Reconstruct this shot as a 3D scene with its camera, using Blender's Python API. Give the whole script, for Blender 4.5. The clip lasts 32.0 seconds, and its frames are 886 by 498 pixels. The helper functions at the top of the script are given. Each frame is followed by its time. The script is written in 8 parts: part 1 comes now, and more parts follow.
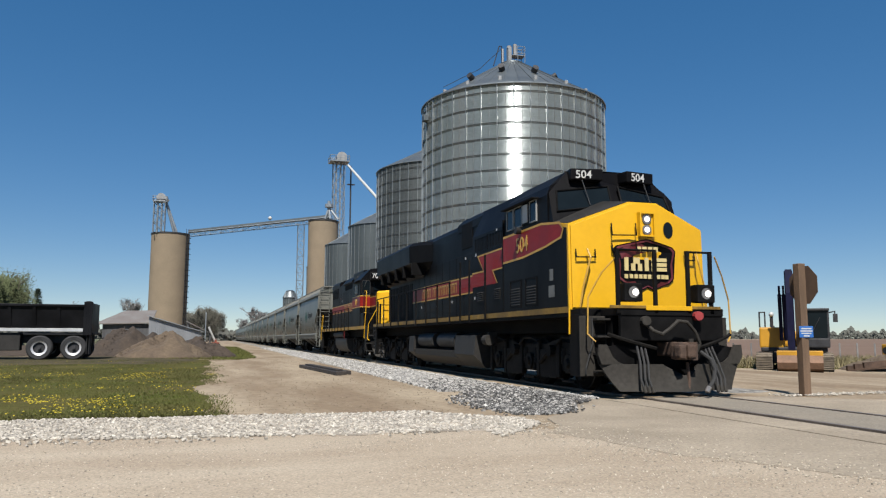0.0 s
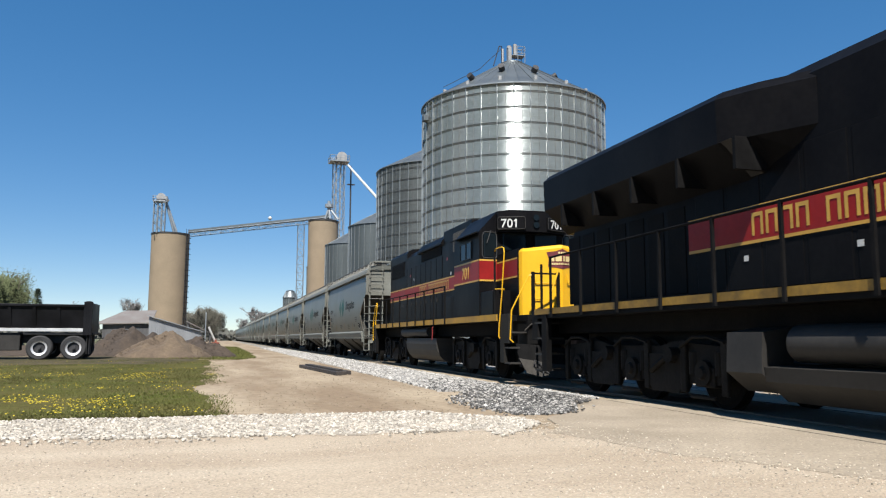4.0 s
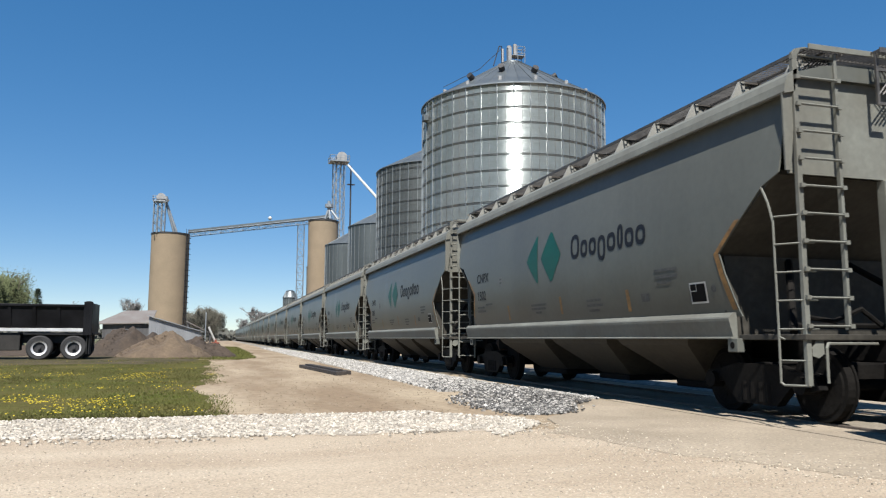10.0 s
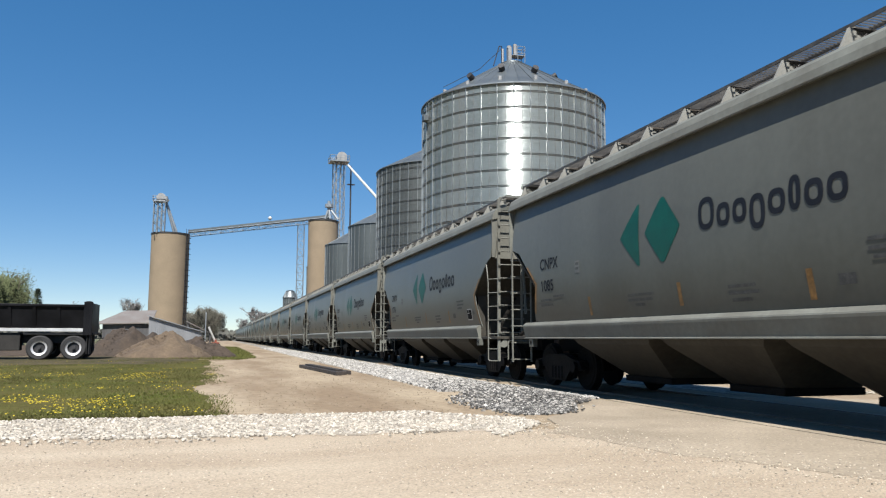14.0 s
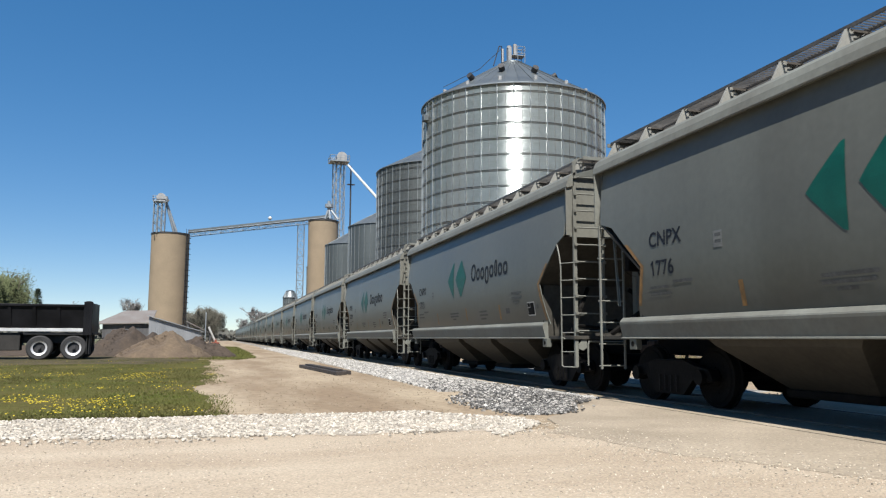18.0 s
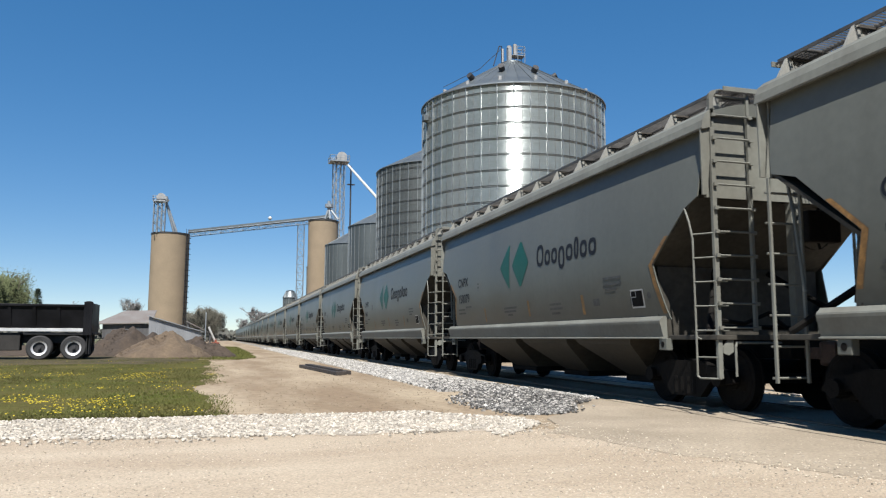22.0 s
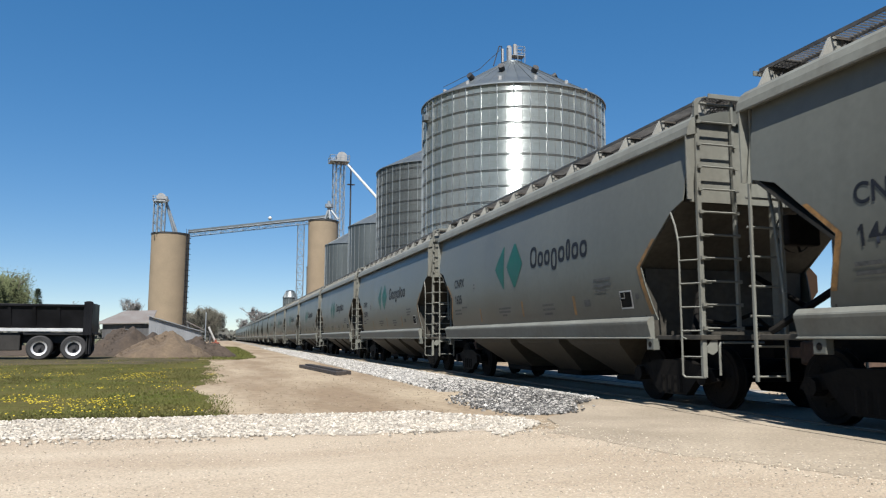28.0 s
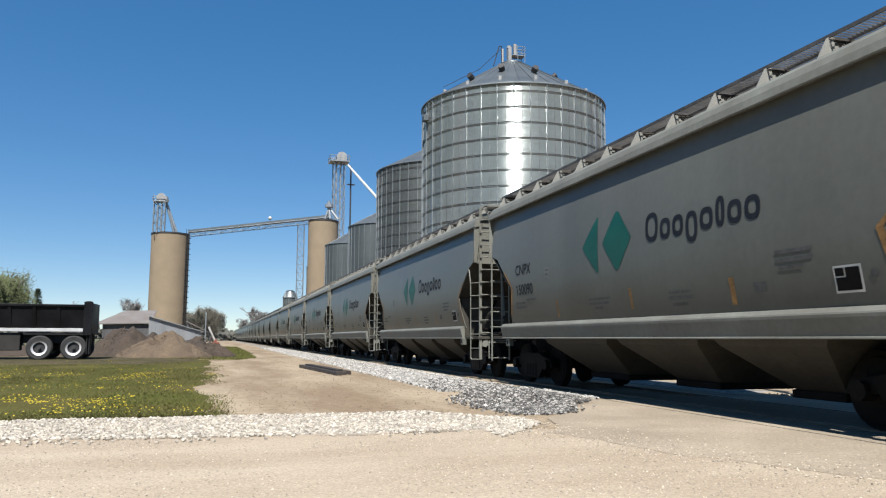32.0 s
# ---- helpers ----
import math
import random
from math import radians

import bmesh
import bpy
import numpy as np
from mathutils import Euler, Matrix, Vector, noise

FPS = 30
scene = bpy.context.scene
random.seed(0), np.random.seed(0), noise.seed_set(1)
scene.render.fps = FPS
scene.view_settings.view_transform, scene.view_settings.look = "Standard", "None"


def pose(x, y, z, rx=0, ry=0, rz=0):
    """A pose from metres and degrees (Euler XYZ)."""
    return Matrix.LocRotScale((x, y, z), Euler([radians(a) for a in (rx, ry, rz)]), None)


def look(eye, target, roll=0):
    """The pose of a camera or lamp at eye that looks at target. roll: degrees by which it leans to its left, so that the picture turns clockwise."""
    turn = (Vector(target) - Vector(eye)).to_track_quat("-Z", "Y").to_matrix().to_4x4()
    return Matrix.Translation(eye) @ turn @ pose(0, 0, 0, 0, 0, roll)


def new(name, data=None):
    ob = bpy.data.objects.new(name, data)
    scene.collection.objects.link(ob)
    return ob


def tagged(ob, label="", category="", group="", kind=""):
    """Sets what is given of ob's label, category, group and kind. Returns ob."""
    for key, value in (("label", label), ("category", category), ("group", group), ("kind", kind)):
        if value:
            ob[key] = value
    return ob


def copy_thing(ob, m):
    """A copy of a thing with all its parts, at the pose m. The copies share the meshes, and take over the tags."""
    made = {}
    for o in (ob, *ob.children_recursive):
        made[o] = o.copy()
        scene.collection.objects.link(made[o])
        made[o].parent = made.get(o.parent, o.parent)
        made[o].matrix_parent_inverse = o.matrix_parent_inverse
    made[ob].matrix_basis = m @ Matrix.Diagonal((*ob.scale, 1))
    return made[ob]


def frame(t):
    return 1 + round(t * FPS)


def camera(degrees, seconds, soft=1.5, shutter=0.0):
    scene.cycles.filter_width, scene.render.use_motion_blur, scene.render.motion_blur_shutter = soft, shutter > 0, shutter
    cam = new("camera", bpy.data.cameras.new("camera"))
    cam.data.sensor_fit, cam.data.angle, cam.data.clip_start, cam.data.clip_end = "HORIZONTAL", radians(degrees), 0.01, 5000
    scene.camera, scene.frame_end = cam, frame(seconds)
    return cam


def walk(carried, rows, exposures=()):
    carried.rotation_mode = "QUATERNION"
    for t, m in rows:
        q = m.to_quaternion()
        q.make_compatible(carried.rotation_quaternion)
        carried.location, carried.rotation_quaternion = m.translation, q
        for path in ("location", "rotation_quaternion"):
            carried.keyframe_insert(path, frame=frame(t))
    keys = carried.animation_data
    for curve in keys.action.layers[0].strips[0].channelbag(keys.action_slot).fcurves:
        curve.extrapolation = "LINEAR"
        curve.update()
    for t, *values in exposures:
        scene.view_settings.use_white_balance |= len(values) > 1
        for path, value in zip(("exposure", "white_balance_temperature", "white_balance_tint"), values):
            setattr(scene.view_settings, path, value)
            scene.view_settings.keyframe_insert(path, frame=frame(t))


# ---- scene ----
# ---------------------------------------------------------------- camera
YAW, PITCH, ROLL = 16.28, 6.75, 0.19
EYE = (0.0, 0.0, 1.02)
cam = camera(60.46, 32.0, soft=1.2, shutter=0.12)
AIM = Vector((math.sin(radians(YAW)) * math.cos(radians(PITCH)), math.cos(radians(YAW)) * math.cos(radians(PITCH)), math.sin(radians(PITCH))))
SHOT = look(EYE, Vector(EYE) + AIM * 10, ROLL)
walk(cam, [(0.0, SHOT), (32.0, SHOT)], exposures=[(0.0, 0.74), (1.0, 0.97), (2.0, 1.17), (3.0, 1.15), (6.0, 1.12), (32.0, 1.10)])

# ---------------------------------------------------------------- sky and sun
SUN_AZ, SUN_EL = 198.5, 54.0
world = bpy.data.worlds.new("world")
scene.world = world
world.use_nodes = True
wn = world.node_tree
wn.nodes.clear()
w_out = wn.nodes.new("ShaderNodeOutputWorld")
w_bg = wn.nodes.new("ShaderNodeBackground")
w_sky = wn.nodes.new("ShaderNodeTexSky")
w_sky.sky_type = "NISHITA"
w_sky.sun_disc = False
w_sky.sun_elevation = radians(SUN_EL)
w_sky.sun_rotation = radians(SUN_AZ)
w_sky.air_density, w_sky.dust_density, w_sky.ozone_density = 0.62, 0.0, 1.2
w_bg.inputs["Strength"].default_value = 0.069
w_sat = wn.nodes.new("ShaderNodeHueSaturation")
w_sat.inputs["Saturation"].default_value = 1.80
w_sat.inputs["Hue"].default_value = 0.503
w_sat.inputs["Value"].default_value = 1.72
w_soft = wn.nodes.new("ShaderNodeGamma")
w_soft.inputs["Gamma"].default_value = 0.58
wn.links.new(w_sky.outputs[0], w_soft.inputs["Color"])
wn.links.new(w_soft.outputs[0], w_sat.inputs["Color"])
wn.links.new(w_sat.outputs[0], w_bg.inputs["Color"])
wn.links.new(w_bg.outputs[0], w_out.inputs["Surface"])
sun = new("sun", bpy.data.lights.new("sun", "SUN"))
sun.data.energy, sun.data.angle, sun.data.color = 5.0, radians(0.53), (1.0, 0.958, 0.905)
SUN_DIR = Vector((math.sin(radians(SUN_AZ)) * math.cos(radians(SUN_EL)), math.cos(radians(SUN_AZ)) * math.cos(radians(SUN_EL)), math.sin(radians(SUN_EL))))
sun.matrix_world = look(SUN_DIR * 60, (0, 0, 0))


# ---------------------------------------------------------------- materials
def material(name, colour, rough=0.6, metal=0.0, var=0.18, scale=3.0, fine=40.0, bump=0.15, second=None, mix=0.5, rand=0.0, spec=0.5, coat=0.0, streak=False, stretch=(1.0, 1.0, 0.12), ramp_at=(0.36, 0.66)):
    """A surface with coarse stains and fine grain. second: the colour of stains; rand: variation from piece to piece."""
    m = bpy.data.materials.new(name)
    m.use_nodes = True
    nt = m.node_tree
    n, ln = nt.nodes, nt.links
    b = n["Principled BSDF"]
    b.inputs["Metallic"].default_value = metal
    b.inputs["Specular IOR Level"].default_value = spec
    b.inputs["Coat Weight"].default_value = coat
    b.inputs["Coat Roughness"].default_value = 0.03
    tc = n.new("ShaderNodeTexCoord")
    src = tc.outputs["Object"]
    if streak:
        mp = n.new("ShaderNodeMapping")
        mp.inputs["Scale"].default_value = stretch
        ln.new(src, mp.inputs["Vector"])
        src = mp.outputs[0]
    big = n.new("ShaderNodeTexNoise")
    big.inputs["Scale"].default_value, big.inputs["Detail"].default_value, big.inputs["Roughness"].default_value = scale, 6.0, 0.62
    sml = n.new("ShaderNodeTexNoise")
    sml.inputs["Scale"].default_value, sml.inputs["Detail"].default_value = fine, 4.0
    ln.new(src, big.inputs["Vector"])
    ln.new(tc.outputs["Object"], sml.inputs["Vector"])
    ramp = n.new("ShaderNodeValToRGB")
    ramp.color_ramp.elements[0].position, ramp.color_ramp.elements[1].position = ramp_at
    c0 = Vector(colour)
    c1 = Vector(second) if second else c0 * (1 - var * 1.6)
    ramp.color_ramp.elements[0].color = (*(c0 * (1 - mix) + c1 * mix), 1) if second else (*c1, 1)
    ramp.color_ramp.elements[1].color = (*(c0 * (1 + var * 0.5)), 1) if not second else (*c0, 1)
    ln.new(big.outputs["Fac"], ramp.inputs["Fac"])
    mul = n.new("ShaderNodeMix")
    mul.data_type, mul.blend_type = "RGBA", "MULTIPLY"
    mul.inputs["Factor"].default_value = 1.0
    rr = n.new("ShaderNodeMapRange")
    rr.inputs["From Min"].default_value, rr.inputs["From Max"].default_value = 0.25, 0.75
    rr.inputs["To Min"].default_value, rr.inputs["To Max"].default_value = 1 - var, 1 + var * 0.6
    ln.new(sml.outputs["Fac"], rr.inputs["Value"])
    ln.new(ramp.outputs["Color"], mul.inputs["A"])
    last = rr.outputs["Result"]
    if rand:
        oi = n.new("ShaderNodeObjectInfo")
        gi = n.new("ShaderNodeNewGeometry")
        ad = n.new("ShaderNodeMath")
        ad.operation = "ADD"
        ln.new(oi.outputs["Random"], ad.inputs[0])
        ln.new(gi.outputs["Random Per Island"], ad.inputs[1])
        fr = n.new("ShaderNodeMath")
        fr.operation = "FRACT"
        ln.new(ad.outputs[0], fr.inputs[0])
        r2 = n.new("ShaderNodeMapRange")
        r2.inputs["To Min"].default_value, r2.inputs["To Max"].default_value = 1 - rand, 1 + rand
        ln.new(fr.outputs[0], r2.inputs["Value"])
        mm = n.new("ShaderNodeMath")
        mm.operation = "MULTIPLY"
        ln.new(last, mm.inputs[0])
        ln.new(r2.outputs["Result"], mm.inputs[1])
        last = mm.outputs[0]
    ln.new(last, mul.inputs["B"])
    ln.new(mul.outputs["Result"], b.inputs["Base Color"])
    ro = n.new("ShaderNodeMapRange")
    ro.inputs["To Min"].default_value, ro.inputs["To Max"].default_value = max(0.04, rough - 0.1), min(1.0, rough + 0.1)
    ln.new(big.outputs["Fac"], ro.inputs["Value"])
    ln.new(ro.outputs["Result"], b.inputs["Roughness"])
    if bump:
        bp = n.new("ShaderNodeBump")
        bp.inputs["Strength"].default_value, bp.inputs["Distance"].default_value = bump, 0.02
        ln.new(sml.outputs["Fac"], bp.inputs["Height"])
        ln.new(bp.outputs[0], b.inputs["Normal"])
    return m


def glass(name, tint=(0.02, 0.03, 0.035)):
    return material(name, tint, rough=0.1, var=0.1, bump=0.0, spec=0.15)


def glow(name, colour, power):
    m = material(name, colour, rough=0.2, bump=0.0)
    b = m.node_tree.nodes["Principled BSDF"]
    b.inputs["Emission Color"].default_value = (*colour, 1)
    b.inputs["Emission Strength"].default_value = power
    return m


M_DIRT = material("packed_dirt", (0.2651, 0.2166, 0.1525), 0.95, var=0.26, scale=0.5, fine=9, bump=0.6, second=(0.165, 0.122, 0.08), mix=0.95, streak=True, stretch=(1.0, 0.22, 1.0), ramp_at=(0.40, 0.60), spec=0.2)
M_ROAD = material("gravel_road", (0.354, 0.301, 0.23), 0.95, var=0.34, scale=0.6, fine=46, bump=0.8, second=(0.28, 0.228, 0.168), mix=0.9, streak=True, stretch=(0.35, 1.0, 1.0), ramp_at=(0.40, 0.62), spec=0.2)
M_ASPHALT = material("worn_asphalt", (0.277, 0.2357, 0.1798), 0.95, var=0.28, scale=0.7, fine=26, bump=0.7, second=(0.1944, 0.1628, 0.1215), mix=0.85, spec=0.2)
M_PANEL = material("crossing_panel", (0.17, 0.152, 0.124), 0.9, var=0.3, scale=1.0, fine=30, bump=0.4, second=(0.21, 0.182, 0.142), mix=0.8, spec=0.15)
M_GRAVEL_BED = material("white_gravel_bed", (0.335, 0.288, 0.228), 0.95, var=0.34, scale=2, fine=34, bump=1.0)
M_STONE = material("limestone_chips", (0.352, 0.322, 0.272), 0.9, var=0.12, scale=8, fine=60, bump=0.2, rand=0.36)
M_PEBBLE = material("road_pebbles", (0.355, 0.312, 0.248), 0.92, var=0.15, scale=8, fine=60, bump=0.2, rand=0.4)
M_BALLAST = material("ballast_stones", (0.3024, 0.2916, 0.27), 0.9, var=0.2, scale=6, fine=50, bump=0.3, rand=0.42)
M_BALLAST_BED = material("ballast_bed", (0.2268, 0.216, 0.1944), 0.95, var=0.4, scale=5, fine=18, bump=1.0)
# Oily stone, made darker and warmer to hold the train's shadow.
M_OILY_SHADED_BED = material("oily_shaded_ballast_bed", (0.055, 0.046, 0.034), 0.9, var=0.4, scale=5, fine=18, bump=1.0)
M_BALLAST_DARK = material("dark_ballast_stones", (0.066, 0.064, 0.061), 0.85, var=0.25, scale=6, fine=50, bump=0.3, rand=0.6)
M_SOIL = material("grass_soil", (0.052, 0.057, 0.011), 0.95, var=0.35, scale=0.5, fine=7, bump=0.8, second=(0.075, 0.062, 0.021), mix=0.9, spec=0.1)
M_YARD = material("trodden_yard_soil", (0.081, 0.0648, 0.04253), 0.95, var=0.3, scale=0.7, fine=8, bump=0.8, second=(0.03645, 0.03443, 0.0162), mix=0.9, spec=0.1)
M_BOOM = material("navy_boom_paint", (0.006, 0.007, 0.026), 0.7, var=0.25, bump=0.05, spec=0.1)
M_GRASS = material("grass_blades", (0.066, 0.084, 0.016), 0.75, var=0.2, scale=0.45, fine=5, bump=0.0, second=(0.095, 0.084, 0.028), mix=0.85, rand=0.35, spec=0.2)
M_OLDGRASS = material("olive_grass_blades", (0.088, 0.078, 0.033), 0.8, var=0.2, scale=0.5, fine=5, bump=0.0, second=(0.06, 0.062, 0.02), mix=0.8, rand=0.35, spec=0.15)
M_DRYGRASS = material("dry_grass_blades", (0.174, 0.145, 0.0696), 0.8, var=0.2, scale=0.35, fine=5, bump=0.0, rand=0.35)
M_DANDELION = material("dandelion_yellow", (0.3276, 0.2652, 0.00936), 0.8, var=0.2, bump=0.0)
M_FIELD = material("ploughed_field", (0.1107, 0.0648, 0.0405), 0.95, var=0.25, scale=0.05, fine=1.2, bump=0.5, second=(0.135, 0.0945, 0.0594), mix=0.6)
# Lightened and greyed: the distance haze is mixed into the colour.
M_WOODS = material("hazed_far_woodland", (0.08, 0.086, 0.074), 0.9, var=0.15, scale=0.05, fine=0.6, bump=0.0, second=(0.085, 0.076, 0.068), rand=0.2, spec=0.1)
M_FAR = material("far_farmland", (0.0864, 0.081, 0.0378), 0.95, var=0.25, scale=0.02, fine=0.6, bump=0.3, second=(0.0648, 0.0756, 0.027))
M_PILE = material("dug_soil", (0.04655, 0.03294, 0.02219), 0.95, var=0.3, scale=0.9, fine=9, bump=1.0, second=(0.02506, 0.01861, 0.01432), mix=0.8)
M_PILE_TAN = material("dry_soil", (0.09783, 0.07151, 0.04517), 0.95, var=0.3, scale=0.9, fine=9, bump=1.0, second=(0.0621, 0.04328, 0.02823), mix=0.8)
M_RAIL = material("rail_steel", (0.13, 0.105, 0.085), 0.5, 0.3, var=0.25, bump=0.1)
M_RUST = material("rusty_steel", (0.085, 0.052, 0.036), 0.85, 0.2, var=0.3, bump=0.3)
M_TIE = material("creosoted_wood", (0.035, 0.028, 0.024), 0.85, var=0.35, scale=5, fine=60, bump=0.5, rand=0.3)
M_GALV = material("galvanized_steel", (0.178, 0.208, 0.206), 0.20, 0.35, var=0.08, scale=0.6, fine=6, bump=0.0, rand=0.06, streak=True, coat=0.6)
M_GALV.node_tree.nodes["Principled BSDF"].inputs["Coat Roughness"].default_value = 0.065
M_GALV.node_tree.nodes["Principled BSDF"].inputs["Coat IOR"].default_value = 1.9
M_GALV_ROOF = material("galvanized_roof", (0.125, 0.141, 0.147), 0.45, 0.6, var=0.08, scale=0.6, fine=6, bump=0.0, rand=0.08)
M_GALV_DULL = material("dull_galvanized", (0.106, 0.121, 0.121), 0.5, 0.6, var=0.15, scale=0.4, fine=8, bump=0.05, rand=0.08, streak=True)
M_SEAM = material("dark_seam", (0.099, 0.104, 0.104), 0.6, 0.3, var=0.2, bump=0.0)
M_CLOD = material("dirt_clods", (0.2322, 0.1836, 0.1269), 0.95, var=0.2, scale=8, fine=60, bump=0.2, rand=0.3)
M_STIFF = material("galvanized_stiffener", (0.235, 0.255, 0.258), 0.4, 0.6, var=0.15, bump=0.0, rand=0.12)
M_TRUSS = material("galvanized_truss", (0.21, 0.235, 0.255), 0.5, 0.3, var=0.12, bump=0.0)
M_HEAD = material("pale_galvanized_head", (0.27, 0.275, 0.275), 0.5, 0.2, var=0.15, scale=1.0, bump=0.0, second=(0.18, 0.175, 0.165), mix=0.6)
M_CONCRETE = material("tan_silo_concrete", (0.2059, 0.1595, 0.1073), 0.9, var=0.1, scale=0.35, fine=6, bump=0.15, second=(0.174, 0.1363, 0.0899), mix=0.9)
M_DARKSTEEL = material("dark_steel", (0.03, 0.03, 0.032), 0.6, 0.2, var=0.3, bump=0.1)
M_HOPPER = material("hopper_grey_paint", (0.09618, 0.1013, 0.09002), 0.34, 0.0, var=0.08, scale=0.5, fine=9, bump=0.02, second=(0.07161, 0.07264, 0.0624), mix=0.8, spec=0.2, streak=True)
# The same car grey, lightened for ends and edges that catch the sun.
M_HOPPER_END = material("sunlit_hopper_grey_paint", (0.145, 0.151, 0.133), 0.55, 0.0, var=0.12, scale=1.2, fine=12, bump=0.06, second=(0.1, 0.097, 0.082), mix=0.7, spec=0.25)
# Car grey once more, lightened further for the sunlit brackets.
M_GUSSET = material("sunlit_bracket_grey_paint", (0.2, 0.2, 0.182), 0.6, var=0.1, bump=0.0, spec=0.2)
# Grime, with the shade below the bodies put into the near-black colour.
M_UNDER = material("grimy_shaded_underframe", (0.0075, 0.0068, 0.006), 0.85, 0.0, var=0.35, scale=3, fine=20, bump=0.3, spec=0.12)
# About half as bright as the side paint, with darker brown patches.
M_BAY = material("dark_hopper_bay", (0.0462, 0.042, 0.0336), 0.65, 0.0, var=0.25, scale=1.2, fine=12, bump=0.1, second=(0.0252, 0.0217, 0.0175), mix=0.8, spec=0.2)
# Dusty brown, darkened for the shade in the car's end recess.
M_SLOPE = material("dusty_shaded_slope_sheet", (0.045, 0.042, 0.035), 0.7, 0.0, var=0.25, scale=1.2, fine=12, bump=0.1, spec=0.2)
M_GRATE = material("grating_steel", (0.077, 0.0735, 0.0686), 0.6, 0.2, var=0.25, bump=0.0)
M_SKIRT = material("dusty_roof_skirt", (0.090, 0.081, 0.071), 0.75, var=0.4, scale=2.0, fine=40, bump=0.2, spec=0.2)
M_TEAL = material("teal_logo_paint", (0.0021, 0.0644, 0.0462), 0.45, var=0.12, bump=0.0, spec=0.3)
M_LETTER = material("dark_letter_paint", (0.01, 0.012, 0.017), 0.6, var=0.15, bump=0.0, spec=0.2)
M_STENCIL = material("faded_stencil", (0.119, 0.1225, 0.1155), 0.6, var=0.2, bump=0.0)
M_STENCIL2 = material("small_dark_stencil", (0.0595, 0.0616, 0.0595), 0.6, var=0.3, scale=14, bump=0.0)
M_REFLECT = material("faded_orange_reflector", (0.215, 0.112, 0.03), 0.5, var=0.35, scale=6, bump=0.0)
M_WHITE = material("white_paint", (0.435, 0.435, 0.4176), 0.5, var=0.08, bump=0.0)
M_BLACK = material("loco_black_paint", (0.0042, 0.0042, 0.005), 0.42, 0.0, var=0.25, scale=1.3, fine=15, bump=0.03, second=(0.0082, 0.0078, 0.0077), mix=0.75, spec=0.05, streak=True, stretch=(1.0, 0.6, 0.35), ramp_at=(0.34, 0.60))
M_BLACK_DULL = material("dull_black_paint", (0.0064, 0.0062, 0.0063), 0.65, 0.0, var=0.3, bump=0.08, spec=0.08)
M_YELLOW = material("loco_yellow_paint", (0.551, 0.3016, 0.00464), 0.38, 0.0, var=0.04, scale=1.0, fine=12, bump=0.015, spec=0.45)
M_RED = material("loco_red_paint", (0.203, 0.0112, 0.0105), 0.45, 0.0, var=0.12, scale=1.2, fine=12, bump=0.02, spec=0.2)
M_GOLD = material("gold_stripe", (0.434, 0.252, 0.042), 0.45, 0.0, var=0.12, bump=0.0)
M_TANK = material("dusty_tank", (0.024, 0.0223, 0.02), 0.6, 0.0, var=0.25, scale=1.2, fine=14, bump=0.1, spec=0.3)
# Near black: the car body's shadow on the side frames is in the colour.
M_TRUCKFRAME = material("shade_black_truck_frame", (0.0042, 0.004, 0.0038), 0.7, 0.0, var=0.35, scale=3, fine=20, bump=0.3, second=(0.008, 0.007, 0.006), spec=0.1)
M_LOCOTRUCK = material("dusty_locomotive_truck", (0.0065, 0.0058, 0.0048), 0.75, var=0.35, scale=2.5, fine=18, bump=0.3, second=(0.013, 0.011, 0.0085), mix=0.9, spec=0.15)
M_STEPWELL = material("dusty_step_well", (0.016, 0.0148, 0.0125), 0.7, var=0.3, scale=2.0, fine=16, bump=0.1, second=(0.010, 0.0095, 0.0085), mix=0.8, spec=0.15)
M_LOUVRE = material("grey_louvre", (0.02625, 0.02625, 0.02555), 0.5, 0.0, var=0.15, bump=0.0)
M_LAMPRING = material("dull_reflector", (0.245, 0.231, 0.217), 0.35, 0.6, var=0.15, bump=0.0)
M_EMBLEM = material("maroon_emblem", (0.095, 0.01, 0.014), 0.5, var=0.1, bump=0.0)
M_PLOW = material("dusty_plow", (0.03224, 0.02923, 0.02493), 0.75, 0.0, var=0.3, scale=1.5, fine=14, bump=0.15, second=(0.0172, 0.01548, 0.01289), spec=0.2)
# Dirt on the side stripe, and the shade on the front sill's ends.
M_SILL = material("dirty_shaded_yellow_sill", (0.2, 0.115, 0.012), 0.6, 0.0, var=0.3, scale=1.5, fine=14, bump=0.05)
M_SILLB = material("yellow_sill", (0.33, 0.178, 0.01), 0.5, 0.0, var=0.2, scale=1.5, fine=14, bump=0.02)
M_GLASS = glass("cab_glass", (0.006, 0.009, 0.011))
M_LAMP = glow("headlight_glow", (1.0, 0.93, 0.86), 1.05)
M_CREAM = material("cream_letter_paint", (0.4756, 0.3828, 0.174), 0.5, var=0.06, bump=0.0)
M_WINFRAME = material("grey_window_frame", (0.294, 0.294, 0.28), 0.5, 0.3, var=0.1, bump=0.0)
M_REDHOSE = material("red_fitting", (0.26, 0.03, 0.03), 0.5, var=0.1, bump=0.0)
M_TYRE = material("tyre_rubber", (0.025, 0.025, 0.026), 0.85, var=0.3, bump=0.3)
M_ALU = material("polished_aluminium", (0.50, 0.50, 0.50), 0.38, 0.35, var=0.1, bump=0.0)
M_TRUCKBLACK = material("dump_body_black", (0.007, 0.007, 0.00805), 0.4, 0.0, var=0.3, scale=1.0, bump=0.05, spec=0.15)
M_MUDFLAP = material("black_rubber", (0.02, 0.02, 0.02), 0.8, var=0.2, bump=0.1)
